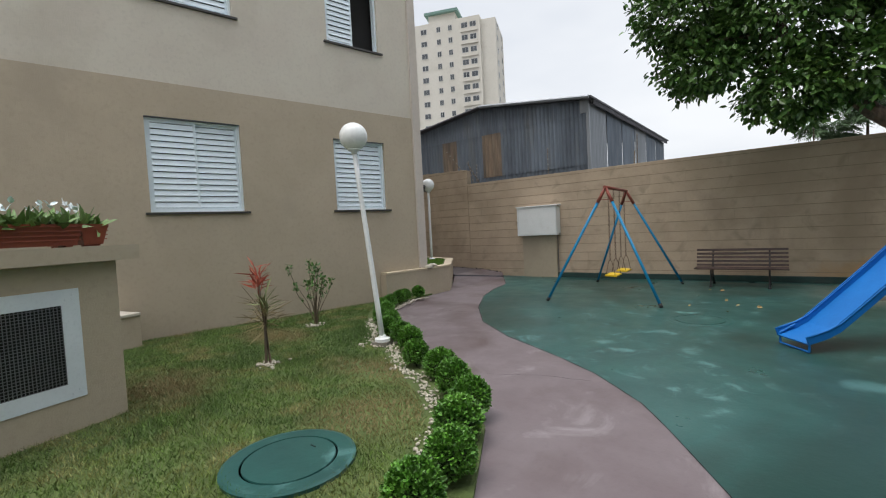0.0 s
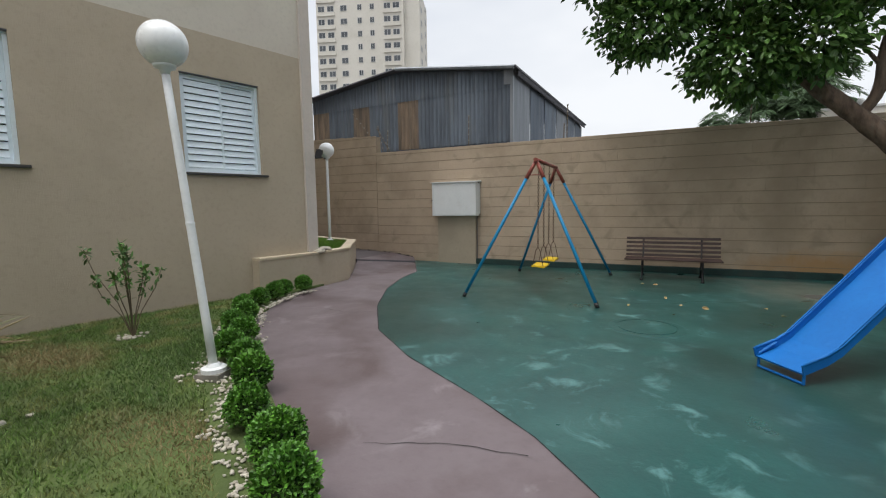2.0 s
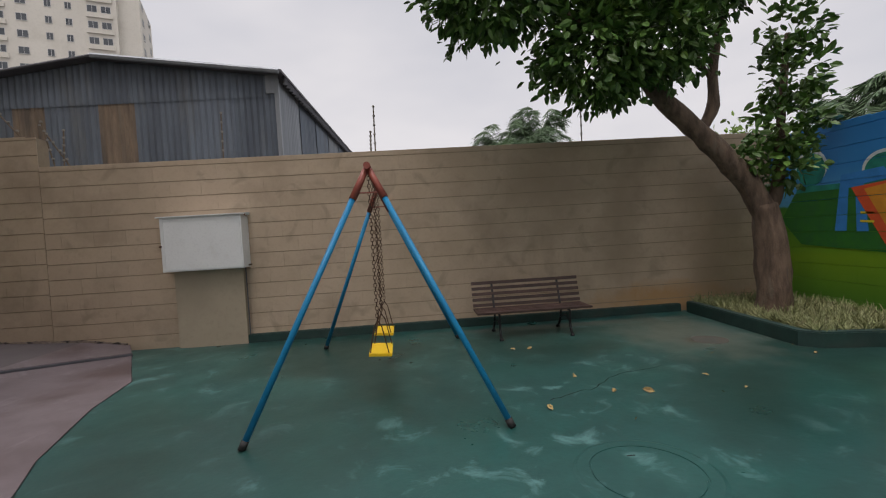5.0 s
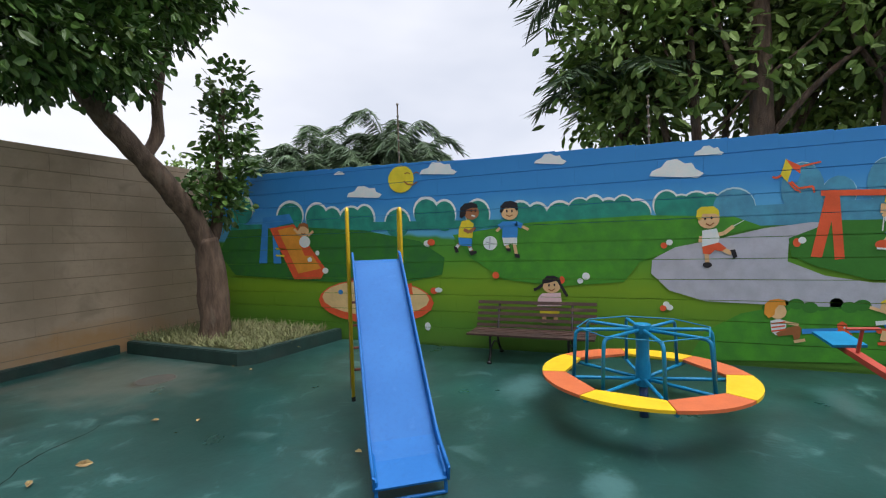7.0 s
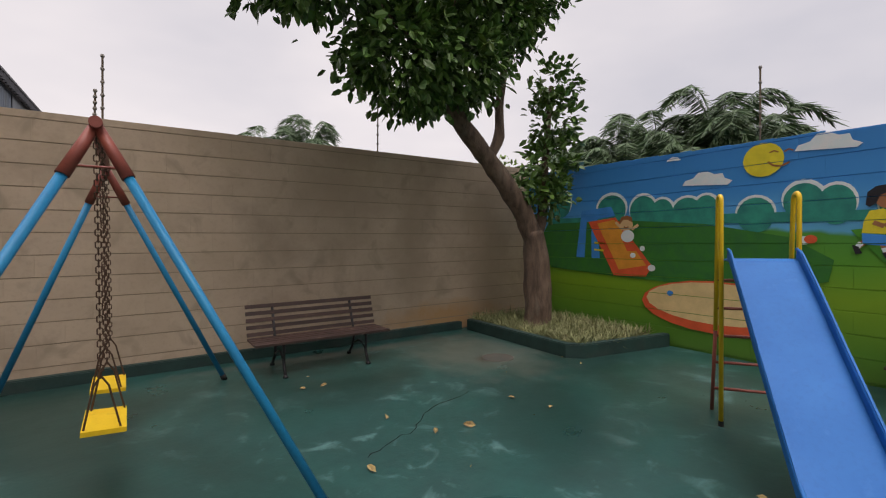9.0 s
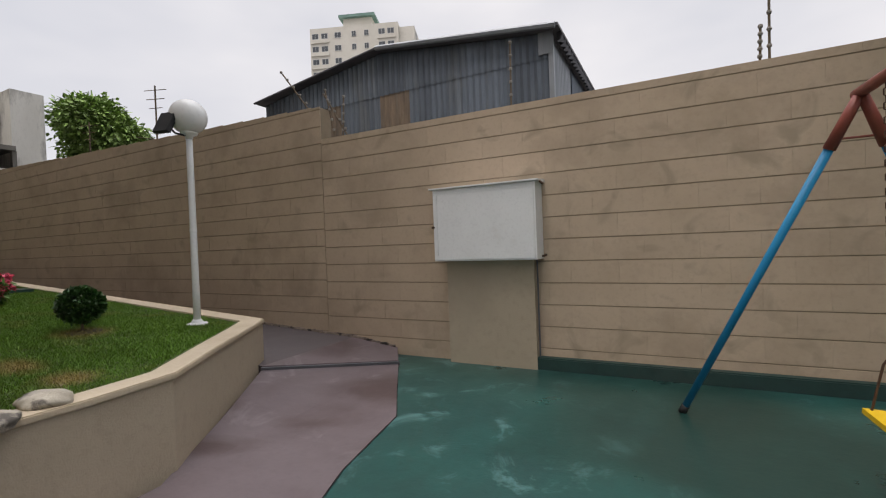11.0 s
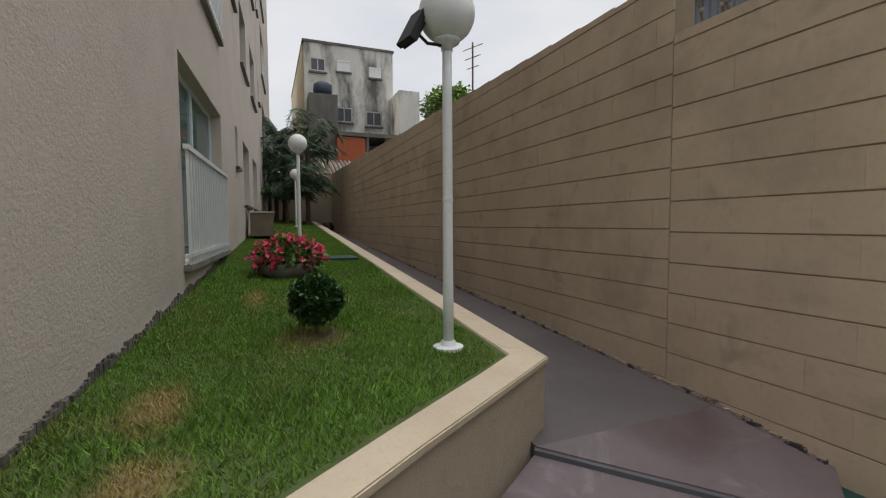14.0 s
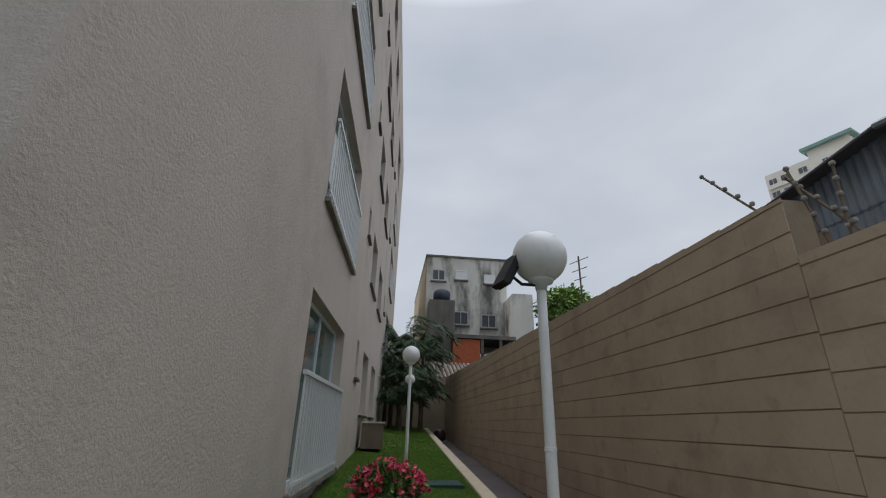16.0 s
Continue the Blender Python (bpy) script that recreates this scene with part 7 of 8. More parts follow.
spot("painted_flower", m_red, 9, (-0.78, 0.53), 0.030, 0.030)
spot("painted_flower", m_white, 9, (-0.84, 0.54), 0.030, 0.030)
spot("painted_flower", m_red, 9, (-1.88, 1.16), 0.030, 0.040)
spot("painted_flower", m_white, 9, (-1.92, 1.18), 0.030, 0.030)
spot("painted_flower", m_red, 9, (0.94, 0.86), 0.040, 0.040)
spot("painted_flower", m_red, 9, (0.2, 0.81), 0.030, 0.040)
spot("painted_flower", m_white, 9, (0.01, 0.8), 0.030, 0.030)
spot("painted_flower", m_white, 9, (-0.05, 0.85), 0.040, 0.040)
spot("painted_flower", m_white, 9, (1.66, 0.68), 0.050, 0.030)
spot("painted_flower", m_white, 9, (1.82, 0.23), 0.040, 0.050)
spot("painted_flower", m_red, 9, (1.72, 0.67), 0.050, 0.040)
spot("painted_flower", m_white, 9, (-2.67, 0.86), 0.020, 0.030)
spot("painted_flower", m_white, 9, (3.32, 0.92), 0.050, 0.040)


# ---- vent house with flower boxes ----
VH = wall_frame((-0.741, -3.538), (-0.58, -4.244))
vh = tagged(new("vent_house"), "low tan rendered plant housing with a white framed mesh grille", "housing")
vh.matrix_world = VH
bm = opened(bmesh.new(), 1.7, -0.06, 1.17, [(0.30, 1.35, 0.30, 0.95)], 0.0, -1.1)
bm.free()
body = bmesh.new()
add_box(body, (0.0, -1.1, -0.06), (1.7, -0.06, 1.17))
fr = opened(bmesh.new(), 1.7, -0.06, 1.17, [(0.34, 1.33, 0.33, 0.93)], 0.0, -0.059)
part("wall", body, stucco_tan, vh)
part("front", fr, stucco_tan, vh)
part("slab", box((-0.12, -1.2, 1.172), (1.82, 0.09, 1.28)), stucco_tan, vh, "overhanging rendered slab with chipped edge", bevel=0.014)
steel = mat("white_grille_frame", (0.66, 0.70, 0.72), (0.60, 0.64, 0.66), 4, 0.4)
g = part("grille_frame", opened(bmesh.new(), 1.42, 0.255, 1.0, [(0.355, 1.32, 0.36, 0.895)], 0.006, 0.001, 0.25), steel, vh)
bm = bmesh.new()
for i in range(49):
    x = 0.355 + 0.02 * i
    add_box(bm, (x, 0.0005, 0.36), (x + 0.0045, 0.003, 0.895))
for i in range(28):
    z = 0.36 + 0.02 * i
    add_box(bm, (0.355, 0.003, z), (1.32, 0.0052, z + 0.0045))
part("wire_mesh", bm, mat("grey_wire_mesh", (0.20, 0.20, 0.21), None, 5, 0.5, metal=0.6), g)
# near-black sheet paints the shade of the hollow behind the mesh
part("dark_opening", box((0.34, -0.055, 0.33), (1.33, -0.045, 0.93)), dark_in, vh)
for x, z in ((0.29, 0.96), (0.33, 0.93), (0.29, 0.31), (0.33, 0.29)):
    part("rivet", lathe([(0.006, 0), (0.005, 0.003)], 8), steel, g).matrix_basis = pose(x, 0.006, z, -90)
terracotta = mat("terracotta_plastic", (0.27, 0.062, 0.03), (0.23, 0.05, 0.025), 4, 0.5, dirt=(0.16, 0.04, 0.02), dscale=5)


def flower_box(s, y, turn, length, label):
    b = tagged(new("flower_box"), label, "planter", "terracotta flower boxes")
    b.matrix_world = VH @ pose(s, y, 1.282, 0, 0, turn)
    bm = bmesh.new()
    lo = [bm.verts.new(p) for p in ((0.03, -0.13, 0.012), (length - 0.03, -0.13, 0.012), (length - 0.03, -0.01, 0.012), (0.03, -0.01, 0.012))]
    hi = [bm.verts.new(p) for p in ((0, -0.16, 0.155), (length, -0.16, 0.155), (length, 0.02, 0.155), (0, 0.02, 0.155))]
    inn = [bm.verts.new(p) for p in ((0.012, -0.148, 0.155), (length - 0.012, -0.148, 0.155), (length - 0.012, 0.008, 0.155), (0.012, 0.008, 0.155))]
    bt = [bm.verts.new(p) for p in ((0.02, -0.14, 0.125), (length - 0.02, -0.14, 0.125), (length - 0.02, 0.0, 0.125), (0.02, 0.0, 0.125))]
    bm.faces.new(lo[::-1])
    bm.faces.new(bt)
    for a, c in ((lo, hi), (hi, inn), (inn, bt)):
        for k in range(4):
            bm.faces.new((a[k], a[(k + 1) % 4], c[(k + 1) % 4], c[k]))
    part("trough", bm, terracotta, b)
    for z in (0.045, 0.075, 0.105, 0.135):
        part("rib", box((0.02 - z * 0.1, -0.006 + z * 0.16, z), (length - 0.02 + z * 0.1, 0.002 + z * 0.16, z + 0.008)), terracotta, b)
    for x in (0.05, length - 0.09):
        part("foot", box((x, -0.12, 0.0), (x + 0.04, -0.02, 0.012)), terracotta, b)
    rng = np.random.default_rng(int(length * 100))
    n = int(150 * length / 0.5)
    c = np.stack([rng.uniform(0.03, length - 0.03, n), rng.uniform(-0.13, -0.01, n), np.full(n, 0.13)], 1)
    d = rng.normal(0, 1, (n, 3))
    d[:, 2] = abs(d[:, 2]) * 0.6 + 0.3
    v, f = leaf_mesh(c, d / np.linalg.norm(d, axis=1)[:, None], 0.14, 0.045, rng, 0.1, 0.3)
    raw_mesh("leaves", v.tolist(), f.tolist(), mat("lily_leaf", (0.12, 0.21, 0.05), (0.16, 0.25, 0.09), 6, 0.5, island=0.4), b)
    m = 10
    c = np.stack([rng.uniform(0.03, length - 0.03, m), rng.uniform(-0.13, -0.01, m), rng.uniform(0.24, 0.3, m)], 1)
    v, f = leaf_mesh(np.repeat(c, 3, 0), np.repeat(np.array([[0, 0, 0.6]]), 3 * m, 0), 0.05, 0.03, rng, 0, 0.5)
    raw_mesh("blossoms", v.tolist(), f.tolist(), m_white, b)
    return b


flower_box(0.21, 0.03, 0, 0.6, "terracotta plastic flower box with white lilies on the slab")
fb = flower_box(0.045, -0.55, 90, 0.55, "terracotta plastic flower box with a small paper tag on the slab")
part("tag", box((0.1, 0.025, 0.08), (0.15, 0.027, 0.13)), white_paint, fb, "small white paper tag")
low_step = thing("low_block", -3.30, -2.95, 0, 12, "low tan rendered block standing against the flats", "block")
part("block", box((-0.25, -0.4, 0), (0.25, 0.2, 0.42)), stucco_tan, low_step, bevel=0.01)
part("cap", box((-0.27, -0.42, 0.421), (0.27, 0.2, 0.45)), stucco_light, low_step, bevel=0.008)

# ---- beyond the walls ----
zinc = mat("weathered_blue_grey_zinc", (0.15, 0.18, 0.215), (0.10, 0.12, 0.145), 1.2, 0.55, metal=0.25, dirt=(0.16, 0.17, 0.17), dscale=0.8, rand=0.22, stretch=(3, 3, 0.4))
zinc_rust = mat("rusty_brown_zinc", (0.26, 0.19, 0.13), (0.11, 0.09, 0.07), 1.5, 0.75, metal=0.1, stretch=(3, 3, 0.4), dirt=(0.24, 0.20, 0.15), dscale=1)
zinc_light = mat("pale_zinc", (0.28, 0.30, 0.32), (0.22, 0.24, 0.26), 1.5, 0.5, metal=0.3, stretch=(3, 3, 0.4))


def corrugated(bm, p, q, z0f, z1f, pitch=0.15, depth=0.018):
    """A corrugated sheet wall from p to q, its foot and head as functions of the way along."""
    a, b = Vector((*p, 0)), Vector((*q, 0))
    d = (b - a).normalized()
    n = Vector((d.y, -d.x, 0))
    L = (b - a).length
    k = max(2, int(L / pitch * 4))
    rows = []
    for i in range(k + 1):
        s = L * i / k
        c = a + d * s + n * depth * math.cos(2 * math.pi * s / pitch)
        rows.append((bm.verts.new((c.x, c.y, z0f(s))), bm.verts.new((c.x, c.y, z1f(s)))))
    for r0, r1 in zip(rows, rows[1:]):
        bm.faces.new((r0[0], r1[0], r1[1], r0[1]))
    return bm


def shed():
    s = thing("warehouse_shed", -6.3, 10.4, 0, 0, "old blue-grey corrugated metal shed with rusty brown patches", "shed")
    W0, W1 = -4.1, 4.15
    top = lambda x: 5.36 + 0.56 * (1 - abs(x) / 4.15)
    spans = [(-4.1, -3.3, 1), (-3.3, -2.1, 0), (-2.1, -1.35, 1), (-1.35, -0.1, 0), (-0.1, 0.75, 2), (0.75, 2.0, 0), (2.0, 3.1, 0), (3.1, 4.15, 0)]
    for a, b, kind in spans:
        lo = part("sheet", corrugated(bmesh.new(), (a, 0.02), (b, 0.02), lambda q: 0.0, lambda q: 3.3), zinc, s)
        part("sheet", corrugated(bmesh.new(), (a, 0), (b, 0), lambda q: 3.22, lambda q: 4.95 - 0.0 * q), (zinc, zinc_rust, zinc_rust)[kind], s, "rusty brown corrugated sheet" if kind else "")
        part("sheet", corrugated(bmesh.new(), (a, -0.015), (b, -0.015), lambda q: 4.88, lambda q, a=a: top(a + q)), zinc, s)
    for i in range(6):
        a, b = i * 1.9, (i + 1) * 1.9
        part("side_sheet", corrugated(bmesh.new(), (4.15, a), (4.15, b), lambda q: 0.0, lambda q: 5.3), zinc if i % 3 else zinc_light, s)
    bm = bmesh.new()
    for x0, x1 in ((-4.3, 0), (0, 4.35)):
        z0, z1 = top(max(-4.15, x0)) + 0.02, top(min(4.15, x1)) + 0.02
        v = [bm.verts.new(p) for p in ((x0, -0.25, z0), (x1, -0.25, z1), (x1, 11.6, z1), (x0, 11.6, z0), (x0, -0.25, z0 + 0.06), (x1, -0.25, z1 + 0.06), (x1, 11.6, z1 + 0.06), (x0, 11.6, z0 + 0.06))]
        for f in ((0, 3, 2, 1), (4, 5, 6, 7), (0, 1, 5, 4), (1, 2, 6, 5), (2, 3, 7, 6), (3, 0, 4, 7)):
            bm.faces.new([v[i] for i in f])
    part("roof", bm, dark_roof_and_shade, s, "dark sheet roof")
    part("roof_edge", tube([(0, -0.27, top(0) + 0.03), (4.3, -0.27, top(4.15) + 0.03)], 0.06, 6), zinc_light, s)
    part("roof_edge", tube([(-4.3, -0.27, top(-4.15) + 0.03), (0, -0.27, top(0) + 0.03)], 0.03, 6), dark_roof_and_shade, s)
    eave = corrugated(bmesh.new(), (4.3, 0), (4.3, 11.4), lambda q: 5.22, lambda q: 5.42, 0.25, 0.05)
    part("eave", eave, dark_roof_and_shade, s)
    part("corner_post", box((4.10, -0.05, 0), (4.2, 0.05, 5.3)), zinc_light, s)
    part("corner_plate", box((3.9, -0.06, 4.95), (4.2, -0.04, 5.4)), zinc_light, s)
    part("back_wall", box((-4.05, 0.1, 0), (-3.95, 11.3, 5.3)), zinc, s)
    return s


shed()

tower_wall = mat("cream_tower_render", (0.66, 0.63, 0.56), (0.62, 0.59, 0.52), 0.2, 0.9, dirt=(0.55, 0.52, 0.45), dscale=0.15)
win_dark = mat("dark_far_window", (0.05, 0.06, 0.07), (0.09, 0.10, 0.11), 0.3, 0.3)
win_frame = mat("white_far_frame", (0.60, 0.60, 0.58), None, 0.3, 0.6)


def far_window(bld, x, y, z, w, h, turn, deep=0.25, master={}):
    key = (round(w, 2), round(h, 2))
    if key not in master:
        win = new("window")
        win.parent = bld
        bm = bmesh.new()
        f = 0.07
        add_box(bm, (-w / 2, -0.06, 0), (-w / 2 + f, 0.03, h))
        add_box(bm, (w / 2 - f, -0.06, 0), (w / 2, 0.03, h))
        add_box(bm, (-w / 2 + f, -0.06, 0), (w / 2 - f, 0.03, f))
        add_box(bm, (-w / 2 + f, -0.06, h - f), (w / 2 - f, 0.03, h))
        add_box(bm, (-0.03, -0.05, f), (0.03, 0.02, h - f))
        fr = part("frame", bm, win_frame, win)
        pn = part("pane", box((-w / 2 + f, -0.03, f), (w / 2 - f, -0.01, h - f)), win_dark, win)
        master[key] = (fr.data, pn.data)
        win.matrix_basis = pose(x, y, z, 0, 0, turn)
        return win
    win = new("window")
    win.parent = bld
    win.matrix_basis = pose(x, y, z, 0, 0, turn)
    for nm, me in zip(("frame", "pane"), master[key]):
        o = new(nm, me)
        o.parent = win
    return win


def tower():
    t = thing("apartment_tower", -59.3, 79.5, 2.5, 22, "tall cream apartment tower with rows of small windows", "building")
    part("wall", box((-11.5, 0, -2.6), (8.2, 14, 47)), tower_wall, t)
    part("wall", box((8.2, 1.0, -2.6), (11.6, 13, 46.3)), tower_wall, t)
    part("roof", box((-4.5, 2, 47), (2.0, 9, 49.6)), tower_wall, t)
    part("roof", box((-5.3, 1.2, 49.6), (2.8, 10, 50.2)), mat("green_roof_edge", (0.16, 0.28, 0.24), None, 1, 0.7), t, "green roof slab")
    for k in range(15):
        z = 44.6 - k * 2.8
        if z < 6:
            break
        for x, w in ((-10.3, 1.5), (-8.2, 1.5), (-5.2, 1.5), (-1.6, 1.0), (1.2, 1.0), (4.6, 1.5), (6.6, 1.5)):
            far_window(t, x, -0.02, z, w, 1.25, 0)
        for y in (3.5, 10.0):
            far_window(t, 11.62, y, z, 1.5, 1.25, 90)
        part("balcony_band", box((-11.3, -0.25, z - 0.9), (-7.2, -0.01, z - 0.15)), tower_wall, t)
        part("balcony_band", box((3.7, -0.25, z - 0.9), (7.6, -0.01, z - 0.15)), tower_wall, t)


tower()


def far_parapet():
    p = thing("white_hall", 8.4, 24, 0, 0, "long low white hall with round finials on its parapet", "building")
    part("wall", box((0, 0, 0), (9, 6, 5.35)), tower_wall, p)
    part("coping", box((-0.05, -0.08, 5.352), (9.05, 6.05, 5.45)), win_frame, p)
    for i in range(5):
        f = part("finial", lathe([(0.04, 0), (0.05, 0.08), (0.13, 0.14), (0.15, 0.22), (0.11, 0.31), (0.02, 0.35)], 12), win_frame, p, "round white finial", smooth=True)
        f.location = (0.3 + 1.1 * i, 0.1, 5.452)


far_parapet()

stained = mat("stained_white_render", (0.66, 0.65, 0.60), (0.58, 0.57, 0.52), 0.8, 0.95, dirt=(0.13, 0.125, 0.11), dscale=0.7, dirt_at=(0.50, 0.68), stretch=(1, 1, 0.35))
yellowish = mat("yellowish_render", (0.48, 0.41, 0.28), (0.42, 0.35, 0.24), 0.8, 0.95)
brick_red = mat("bare_orange_brick", (0.42, 0.11, 0.045), (0.34, 0.09, 0.04), 6, 0.9)
dark_conc = mat("grimy_concrete", (0.10, 0.095, 0.085), (0.17, 0.16, 0.14), 1.5, 0.95, stretch=(1, 1, 0.4))


def far_house():
    h = thing("apartment_house", -28, 7.55, 0, 0, "old three-storey white rendered house with black rain stains", "building")
    part("wall", box((-12, -2.6, 0), (0, 2.55, 11.55)), stained, h)
    part("side_wall", prism([(-12, -2.61), (-0.3, -2.61), (-0.3, -2.66), (-12, -2.66)], 0, 11.5), yellowish, h, "yellowish side wall")
    part("parapet", box((-12.05, -2.68, 11.55), (0.06, 2.62, 11.68)), dark_conc, h)
    for y, z, w, hh in ((-1.85, 9.95, 0.85, 0.75), (-0.4, 10.1, 0.75, 0.62), (1.45, 9.95, 0.72, 0.6), (-0.4, 7.2, 0.95, 0.85), (1.35, 7.1, 0.95, 0.85)):
        win = far_window(h, 0.03, y, z, w, hh, 90)
        if z > 9 and y > -1:
            for c in win.children:
                c.data = c.data.copy()
                c.data.materials[0] = white_paint
        part("sill", box((0.0, y - w / 2 - 0.08, z - 0.1), (0.12, y + w / 2 + 0.08, z - 0.005)), dark_conc, h)
    for y, z in ((-2.67, 8.4), ):
        for x in (-4.5, -7.0):
            far_window(h, x, y, z, 0.6, 0.8, 0)
    part("annexe", box((0.02, 2.3, 0), (2.2, 3.5, 8.75)), stained, h, "stained concrete annexe")
    part("lower_wing", box((0.02, -2.4, 0), (2.4, 2.28, 4.9)), dark_conc, h)
    part("tank_wall", box((0.1, -2.5, 4.9), (1.6, -1.0, 8.3)), dark_conc, h)
    part("water_tank", lathe([(0.45, 8.32), (0.52, 8.6), (0.50, 8.95), (0.3, 9.1), (0.1, 9.12)], 20), mat("blue_black_tank", (0.02, 0.035, 0.06), None, 2, 0.5), h, smooth=True).location = (0.85, -1.7, 0)
    part("brick_panel", box((2.41, -1.2, 4.6), (2.5, 0.3, 5.9)), brick_red, h, "bare orange brick panel")
    part("floor_slab", box((0.0, -1.2, 5.95), (2.6, 2.3, 6.15)), dark_conc, h)
    for y in (0.35, 1.4, 2.2):
        part("column", box((2.3, y, 4.9), (2.5, y + 0.15, 5.95)), dark_conc, h)
    part("parapet_low", box((2.41, 0.3, 4.5), (2.5, 2.3, 5.15)), stained, h)
    bars = bmesh.new()
    for i in range(9):
        add_box(bars, (0.13, -0.85 + 0.11 * i, 7.1), (0.15, -0.83 + 0.11 * i, 8.1))
        add_box(bars, (0.13, 0.9 + 0.11 * i, 7.0), (0.15, 0.92 + 0.11 * i, 8.0))
    part("window_bars", bars, dark_roof_and_shade, h)


far_house()

end = box((-20.35, 2.2, -0.1), (-20.2, 5.5, 3.3))
tagged(link("wall_end", end, stucco_tan), "tan rendered wall closing the passage", "wall", kind="structure")
south = box((-5.0, -8.2, -0.1), (6.4, -8.0, 2.4))
tagged(link("wall_south", south, stucco_tan), "plain tan rendered wall closing the yard", "wall", kind="structure")
tile = mat("weathered_roof_tiles", (0.26, 0.20, 0.16), (0.16, 0.13, 0.11), 3, 0.9, island=0.3)
roof = thing("tiled_roof", -22.5, 6.2, 3.4, 0, "small weathered tiled roof beyond the passage", "roof")
bm = bmesh.new()
for i in range(14):
    y = -1.4 + 0.2 * i
    add_tube(bm, [(1.2, y, 0.0), (-1.0, y, 0.9)], 0.075, 8)
part("tiles", bm, tile, roof)
part("slab", prism([(-1.0, -1.5), (1.2, -1.5), (1.2, 1.5), (-1.0, 1.5)], -3.5, lambda x, y: 0.45 - 0.41 * x), stucco_light, roof)

for i, (x, y, hh, r) in enumerate(((-17.6, 3.1, 1.9, 1.3), (-18.4, 4.2, 2.6, 1.4), (-17.0, 3.4, 0.9, 1.2), (-18.6, 3.4, 2.9, 1.4), (-17.4, 4.1, 1.2, 1.1), (-18.9, 2.9, 2.2, 1.3), (-18.0, 3.8, 1.6, 1.2))):
    palm(x, y, 1.1, hh, r, 80 + i, "dark green garden palm at the end of the raised lawn", 16, garden_leaf, 44, "garden palms")
pot = thing("barrel_planter", -18.9, 4.95, 0.9, 0, "squat dark brown barrel pot against the passage wall", "pot")
part("barrel", lathe([(0.16, 0), (0.24, 0.12), (0.25, 0.28), (0.17, 0.42), (0.12, 0.44)], 20), mat("brown_glaze", (0.05, 0.035, 0.03), None, 4, 0.4), pot, smooth=True)
mb = thing("utility_box", -11.1, 2.70, lawn_z(-11.1, 2.6), 0, "small brown metal utility box against the flats", "box")
part("body", box((-0.3, -0.2, 0.05), (0.3, 0.22, 0.5)), mat("brown_paint", (0.20, 0.15, 0.11), None, 4, 0.7), mb, bevel=0.01)
part("lid", box((-0.33, -0.2, 0.502), (0.33, 0.25, 0.53)), stucco_light, mb, bevel=0.004)
part("foot", box((-0.2, -0.15, -0.02), (0.2, 0.15, 0.05)), dark_in, mb)
ic = link("lawn_hatch", box((-0.3, -0.22, -0.03), (0.3, 0.22, 0.012)), green_floor, bevel=0.008)
ic.matrix_world = pose(-7.9, 3.75, lawn_z(-7.9, 3.75) + 0.012)
tagged(ic, "small green painted hatch in the raised lawn", "hatch cover")


# wires and rods on the walls
def fence_rod(x, y, z, tip, label="thin grey electric fence rod with insulators on the block wall", n=5):
    t = thing("fence_rod", x, y, z, 0, label, "fence rod", "fence rods")
    part("rod", tube([(0, 0, -0.05), tip], 0.009, 6), twig, t)
    for i in range(n):
        c = Vector(tip) * ((i + 1) / n)
        k = part("insulator", lathe([(0.014, -0.012), (0.018, 0), (0.014, 0.014)], 8), concrete, t)
        k.location = c


for x, h in ((0.63, 0.62), (0.57, 0.28), (3.5, 0.6), (-1.38, 0.62)):
    fence_rod(x, north_y(x) + 0.07, 2.44, (0.01, 0, h))
fence_rod(-3.85, 5.34, 2.83, (-0.52, 0.02, 0.58))
fence_rod(-3.52, 5.36, 2.44, (-0.16, 0.02, 0.62))
fence_rod(-3.30, 5.36, 2.44, (-0.42, 0.04, 0.58))
fence_rod(-3.42, 5.36, 2.44, (0.0, 0.04, 0.5))
fence_rod(MX + 0.08, 2.19, 2.26, (0, 0, 0.76), "thin dark rod standing on the painted wall")
fence_rod(MX + 0.08, -0.69, 2.18, (0, 0, 0.5), "thin pale rod standing on the painted wall")


def aerial(x, y, z, h, label):
    t = thing("aerial", x, y, z, 0, label, "aerial")
    part("pole", tube([(0, 0, -2.7), (0, 0, 0.02)], 0.018, 8), twig, t)
    bm = add_tube(bmesh.new(), [(0, 0, 0), (0, 0, h)], 0.014, 6)
    for i, w in enumerate((0.2, 0.16, 0.12)):
        add_tube(bm, [(-w, -w * 0.4, h * (0.95 - 0.1 * i)), (w, w * 0.4, h * (0.95 - 0.1 * i))], 0.007, 5)
    add_tube(bm, [(-0.1, -0.3, h * 0.4), (0.1, 0.3, h * 0.4)], 0.008, 5)
    part("mast", bm, twig, t)


aerial(-11.2, 6.3, 2.6, 1.5, "thin grey television aerial beyond the passage wall")
aerial(-8.2, 6.0, 2.6, 1.6, "bent thin wire mast beyond the passage wall")


def fallen(x, y, turn, s, seed):
    rng = np.random.default_rng(seed)
    v, f = leaf_mesh(np.zeros((1, 3)), np.array([[1.0, 0, 0.05]]), s, s * 0.5, rng, 0, 0.02, 0.25)
    o = raw_mesh("fallen_leaf", v.tolist(), f.tolist(), fallen_mat)
    o.matrix_world = pose(x, y, 0.012, 0, 0, turn)
    tagged(o, "dry yellow fallen leaf lying on the green floor", "leaf", "fallen leaves")


fallen_mat = mat("dry_yellow_leaf", (0.42, 0.32, 0.13), (0.24, 0.16, 0.07), 20, 0.8)
rl = random.Random(12)
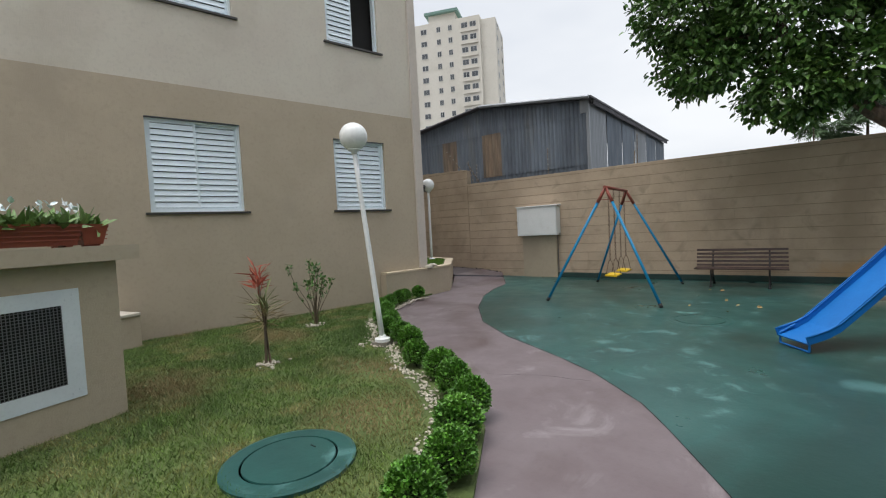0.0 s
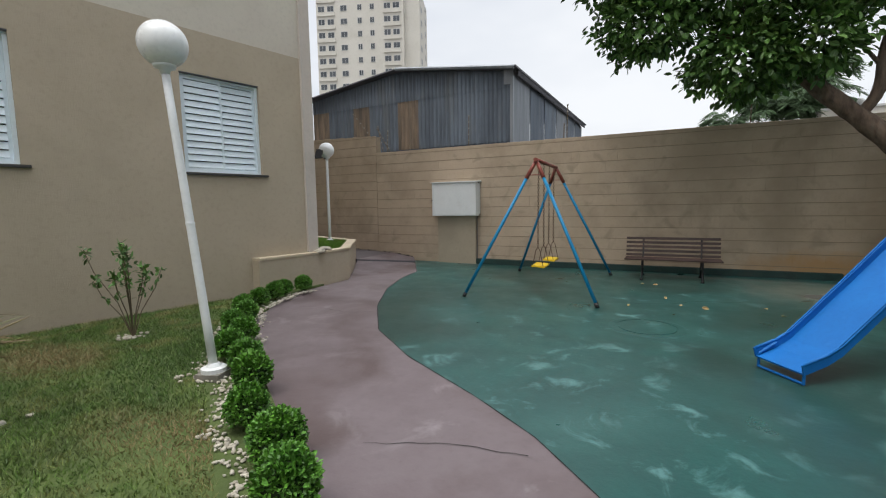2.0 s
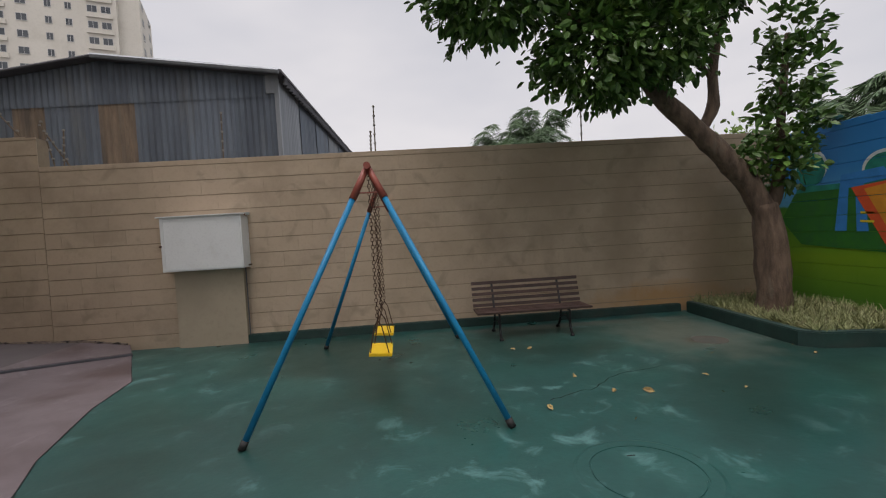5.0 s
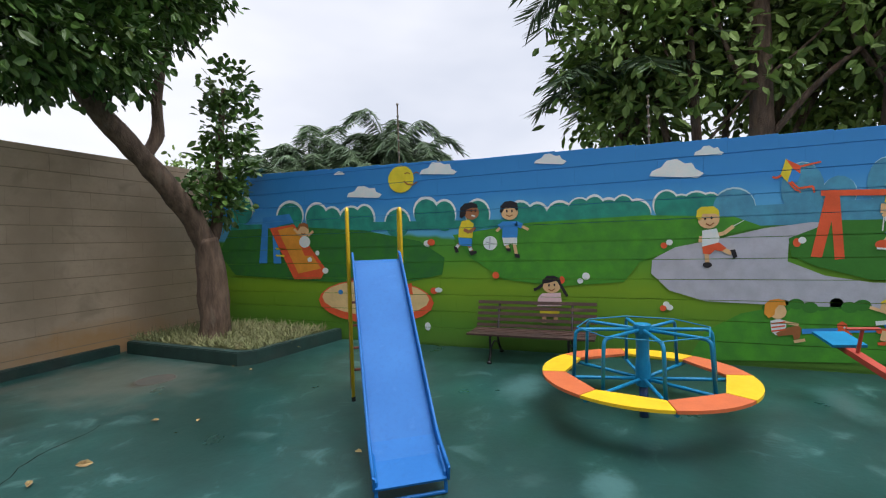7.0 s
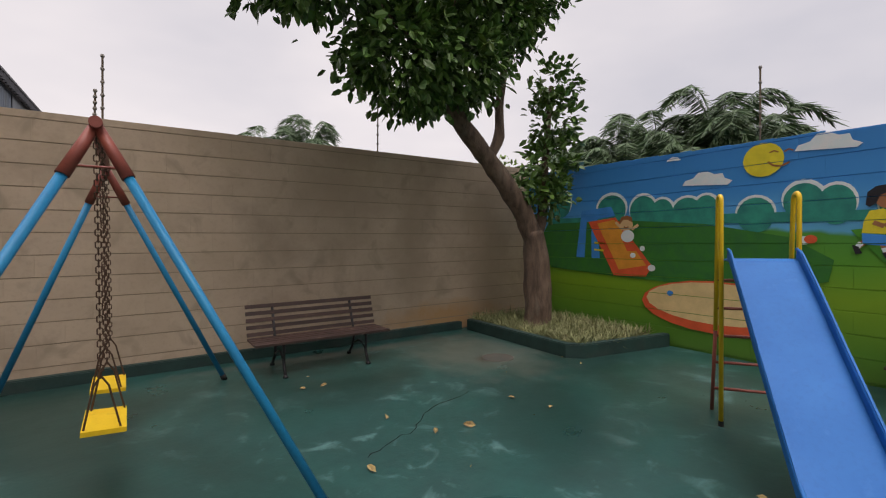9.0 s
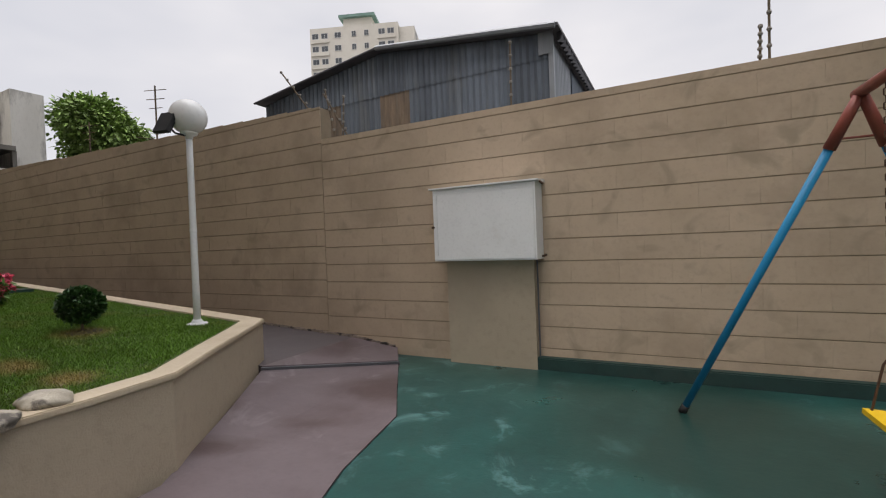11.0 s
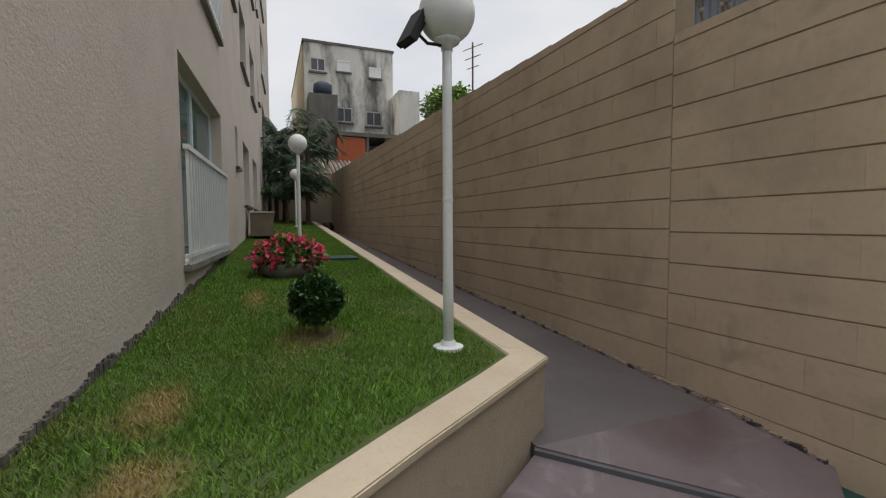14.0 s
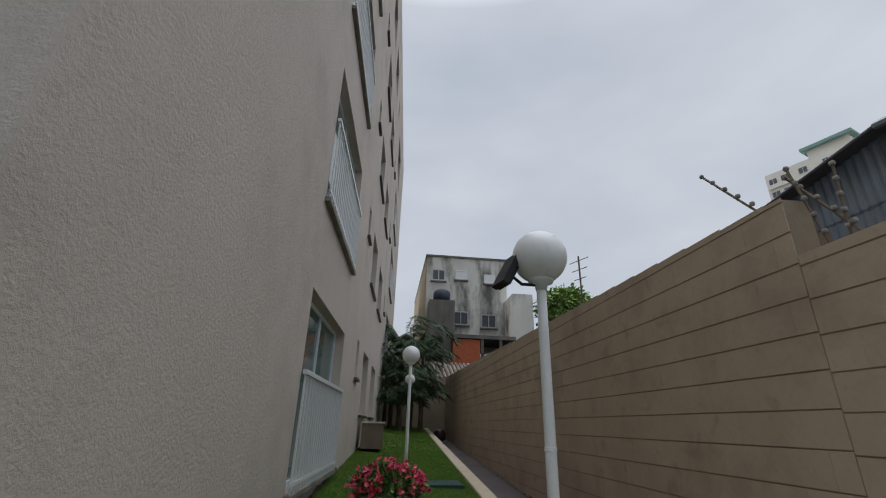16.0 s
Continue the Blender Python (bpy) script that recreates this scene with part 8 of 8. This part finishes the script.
for i in range(18):
    fallen(rl.uniform(2.0, 5.9), rl.uniform(1.0, 4.6), rl.uniform(0, 360), rl.uniform(0.03, 0.09), i)
drain_ring = mat("bare_worn_cement", (0.075, 0.065, 0.05), (0.05, 0.055, 0.045), 5, 0.85, 0.002, 40)
w1 = link("worn_patch", lathe([(0.2, -0.02), (0.17, 0.003), (0.01, 0.005)], 24), drain_ring)
w1.matrix_world = pose(4.15, 3.85, 0)
tagged(w1, "bare worn cement patch round a floor drain", "floor patch")

# ---- wall blocks ----
def block_mesh(name, w, h, d, c, material, cx=0.0004):
    bm = bmesh.new()
    b = [bm.verts.new(p) for p in ((0, 0, 0), (w, 0, 0), (w, 0, h), (0, 0, h))]
    f = [bm.verts.new(p) for p in ((cx, -d, c), (w - cx, -d, c), (w - cx, -d, h - c), (cx, -d, h - c))]
    bm.faces.new(f)
    for k in range(4):
        bm.faces.new((b[k], b[(k + 1) % 4], f[(k + 1) % 4], f[k]))
    bmesh.ops.recalc_face_normals(bm, faces=bm.faces)
    me = bpy.data.meshes.new(name)
    bm.to_mesh(me)
    bm.free()
    me.materials.append(material)
    return me


def lay_blocks(wall, frame_of, length, rows, z0, top_at, material, near, d=0.007, foot=lambda s: -0.05, gapv=0.0):
    """Courses of blocks 0.4 by 0.2 m; the nearest are parts, the rest one joined part."""
    h, w = 0.2, 0.4
    rng = random.Random(int(length * 7))
    whole = block_mesh("block", w - gapv, h - 0.007, d, 0.0022, material)
    half = block_mesh("block_half", w / 2 - gapv, h - 0.007, d, 0.0022, material)
    rest = bmesh.new()
    for r in range(rows):
        z = z0 + r * h
        s = 0.0
        first = True
        while s < length - 0.02:
            ww = w / 2 if (first and r % 2) else w
            first = False
            ww = min(ww, length - s)
            t = top_at(s)
            if z + 0.02 < t and z + h > foot(s):
                full_h = z + h - 0.004 <= t
                jog = rng.uniform(-0.0007, 0.0007)
                if full_h and abs(ww - w) < 1e-3 or full_h and abs(ww - w / 2) < 1e-3:
                    me = whole if abs(ww - w) < 1e-3 else half
                    if near(s):
                        o = new("block", me)
                        o.parent = wall
                        o.matrix_basis = frame_of @ pose(s, jog, z + 0.0035)
                    else:
                        vs = {}
                        m = frame_of @ pose(s, jog, z + 0.0035)
                        vv = [rest.verts.new(m @ v.co) for v in me.vertices]
                        for p in me.polygons:
                            rest.faces.new([vv[i] for i in p.vertices])
                else:
                    hh = min(h - 0.007, t - z - 0.004)
                    if hh > 0.02 and ww > 0.03:
                        m2 = block_mesh("block_cut", ww - gapv, hh, d, 0.0022, material)
                        o = new("block", m2)
                        o.parent = wall
                        o.matrix_basis = frame_of @ pose(s, jog, z + 0.0035)
            s += ww
    if len(rest.verts):
        tagged(part("blocks_far", rest, material, wall), kind="stuff")
    else:
        rest.free()


A, B = (-3.66, north_y(-3.66)), (MX, north_y(MX))
NN = Matrix.Translation((A[0], A[1] + 0.006, 0)) @ pose(0, 0, 0, 0, 0, math.degrees(math.atan2(B[1] - A[1], B[0] - A[0])))
lay_blocks(wall_n, NN, MX - A[0] - 0.004, 13, -0.02, lambda s: 2.45, beige_block, lambda s: True)
PP = Matrix.Translation((-20.2, 5.319, 0)) @ pose(0, 0, 0, 0, 0, math.degrees(math.atan2(-0.054, 16.5)))
lay_blocks(wall_p, PP, 16.536, 17, 0.0, lambda s: 2.83 + 0.03 * (16.5 - s), beige_block, lambda s: s > 8.6, foot=lambda s: 0.0)
MM = Matrix.Translation((MX + 0.006, 5.44, 0)) @ pose(0, 0, 0, 0, 0, -90)
lay_blocks(wall_m, MM, 13.4, 12, 0.02, lambda s: 2.34 - 0.026 * s, mural_mat, lambda s: s < 9.6, 0.0055)
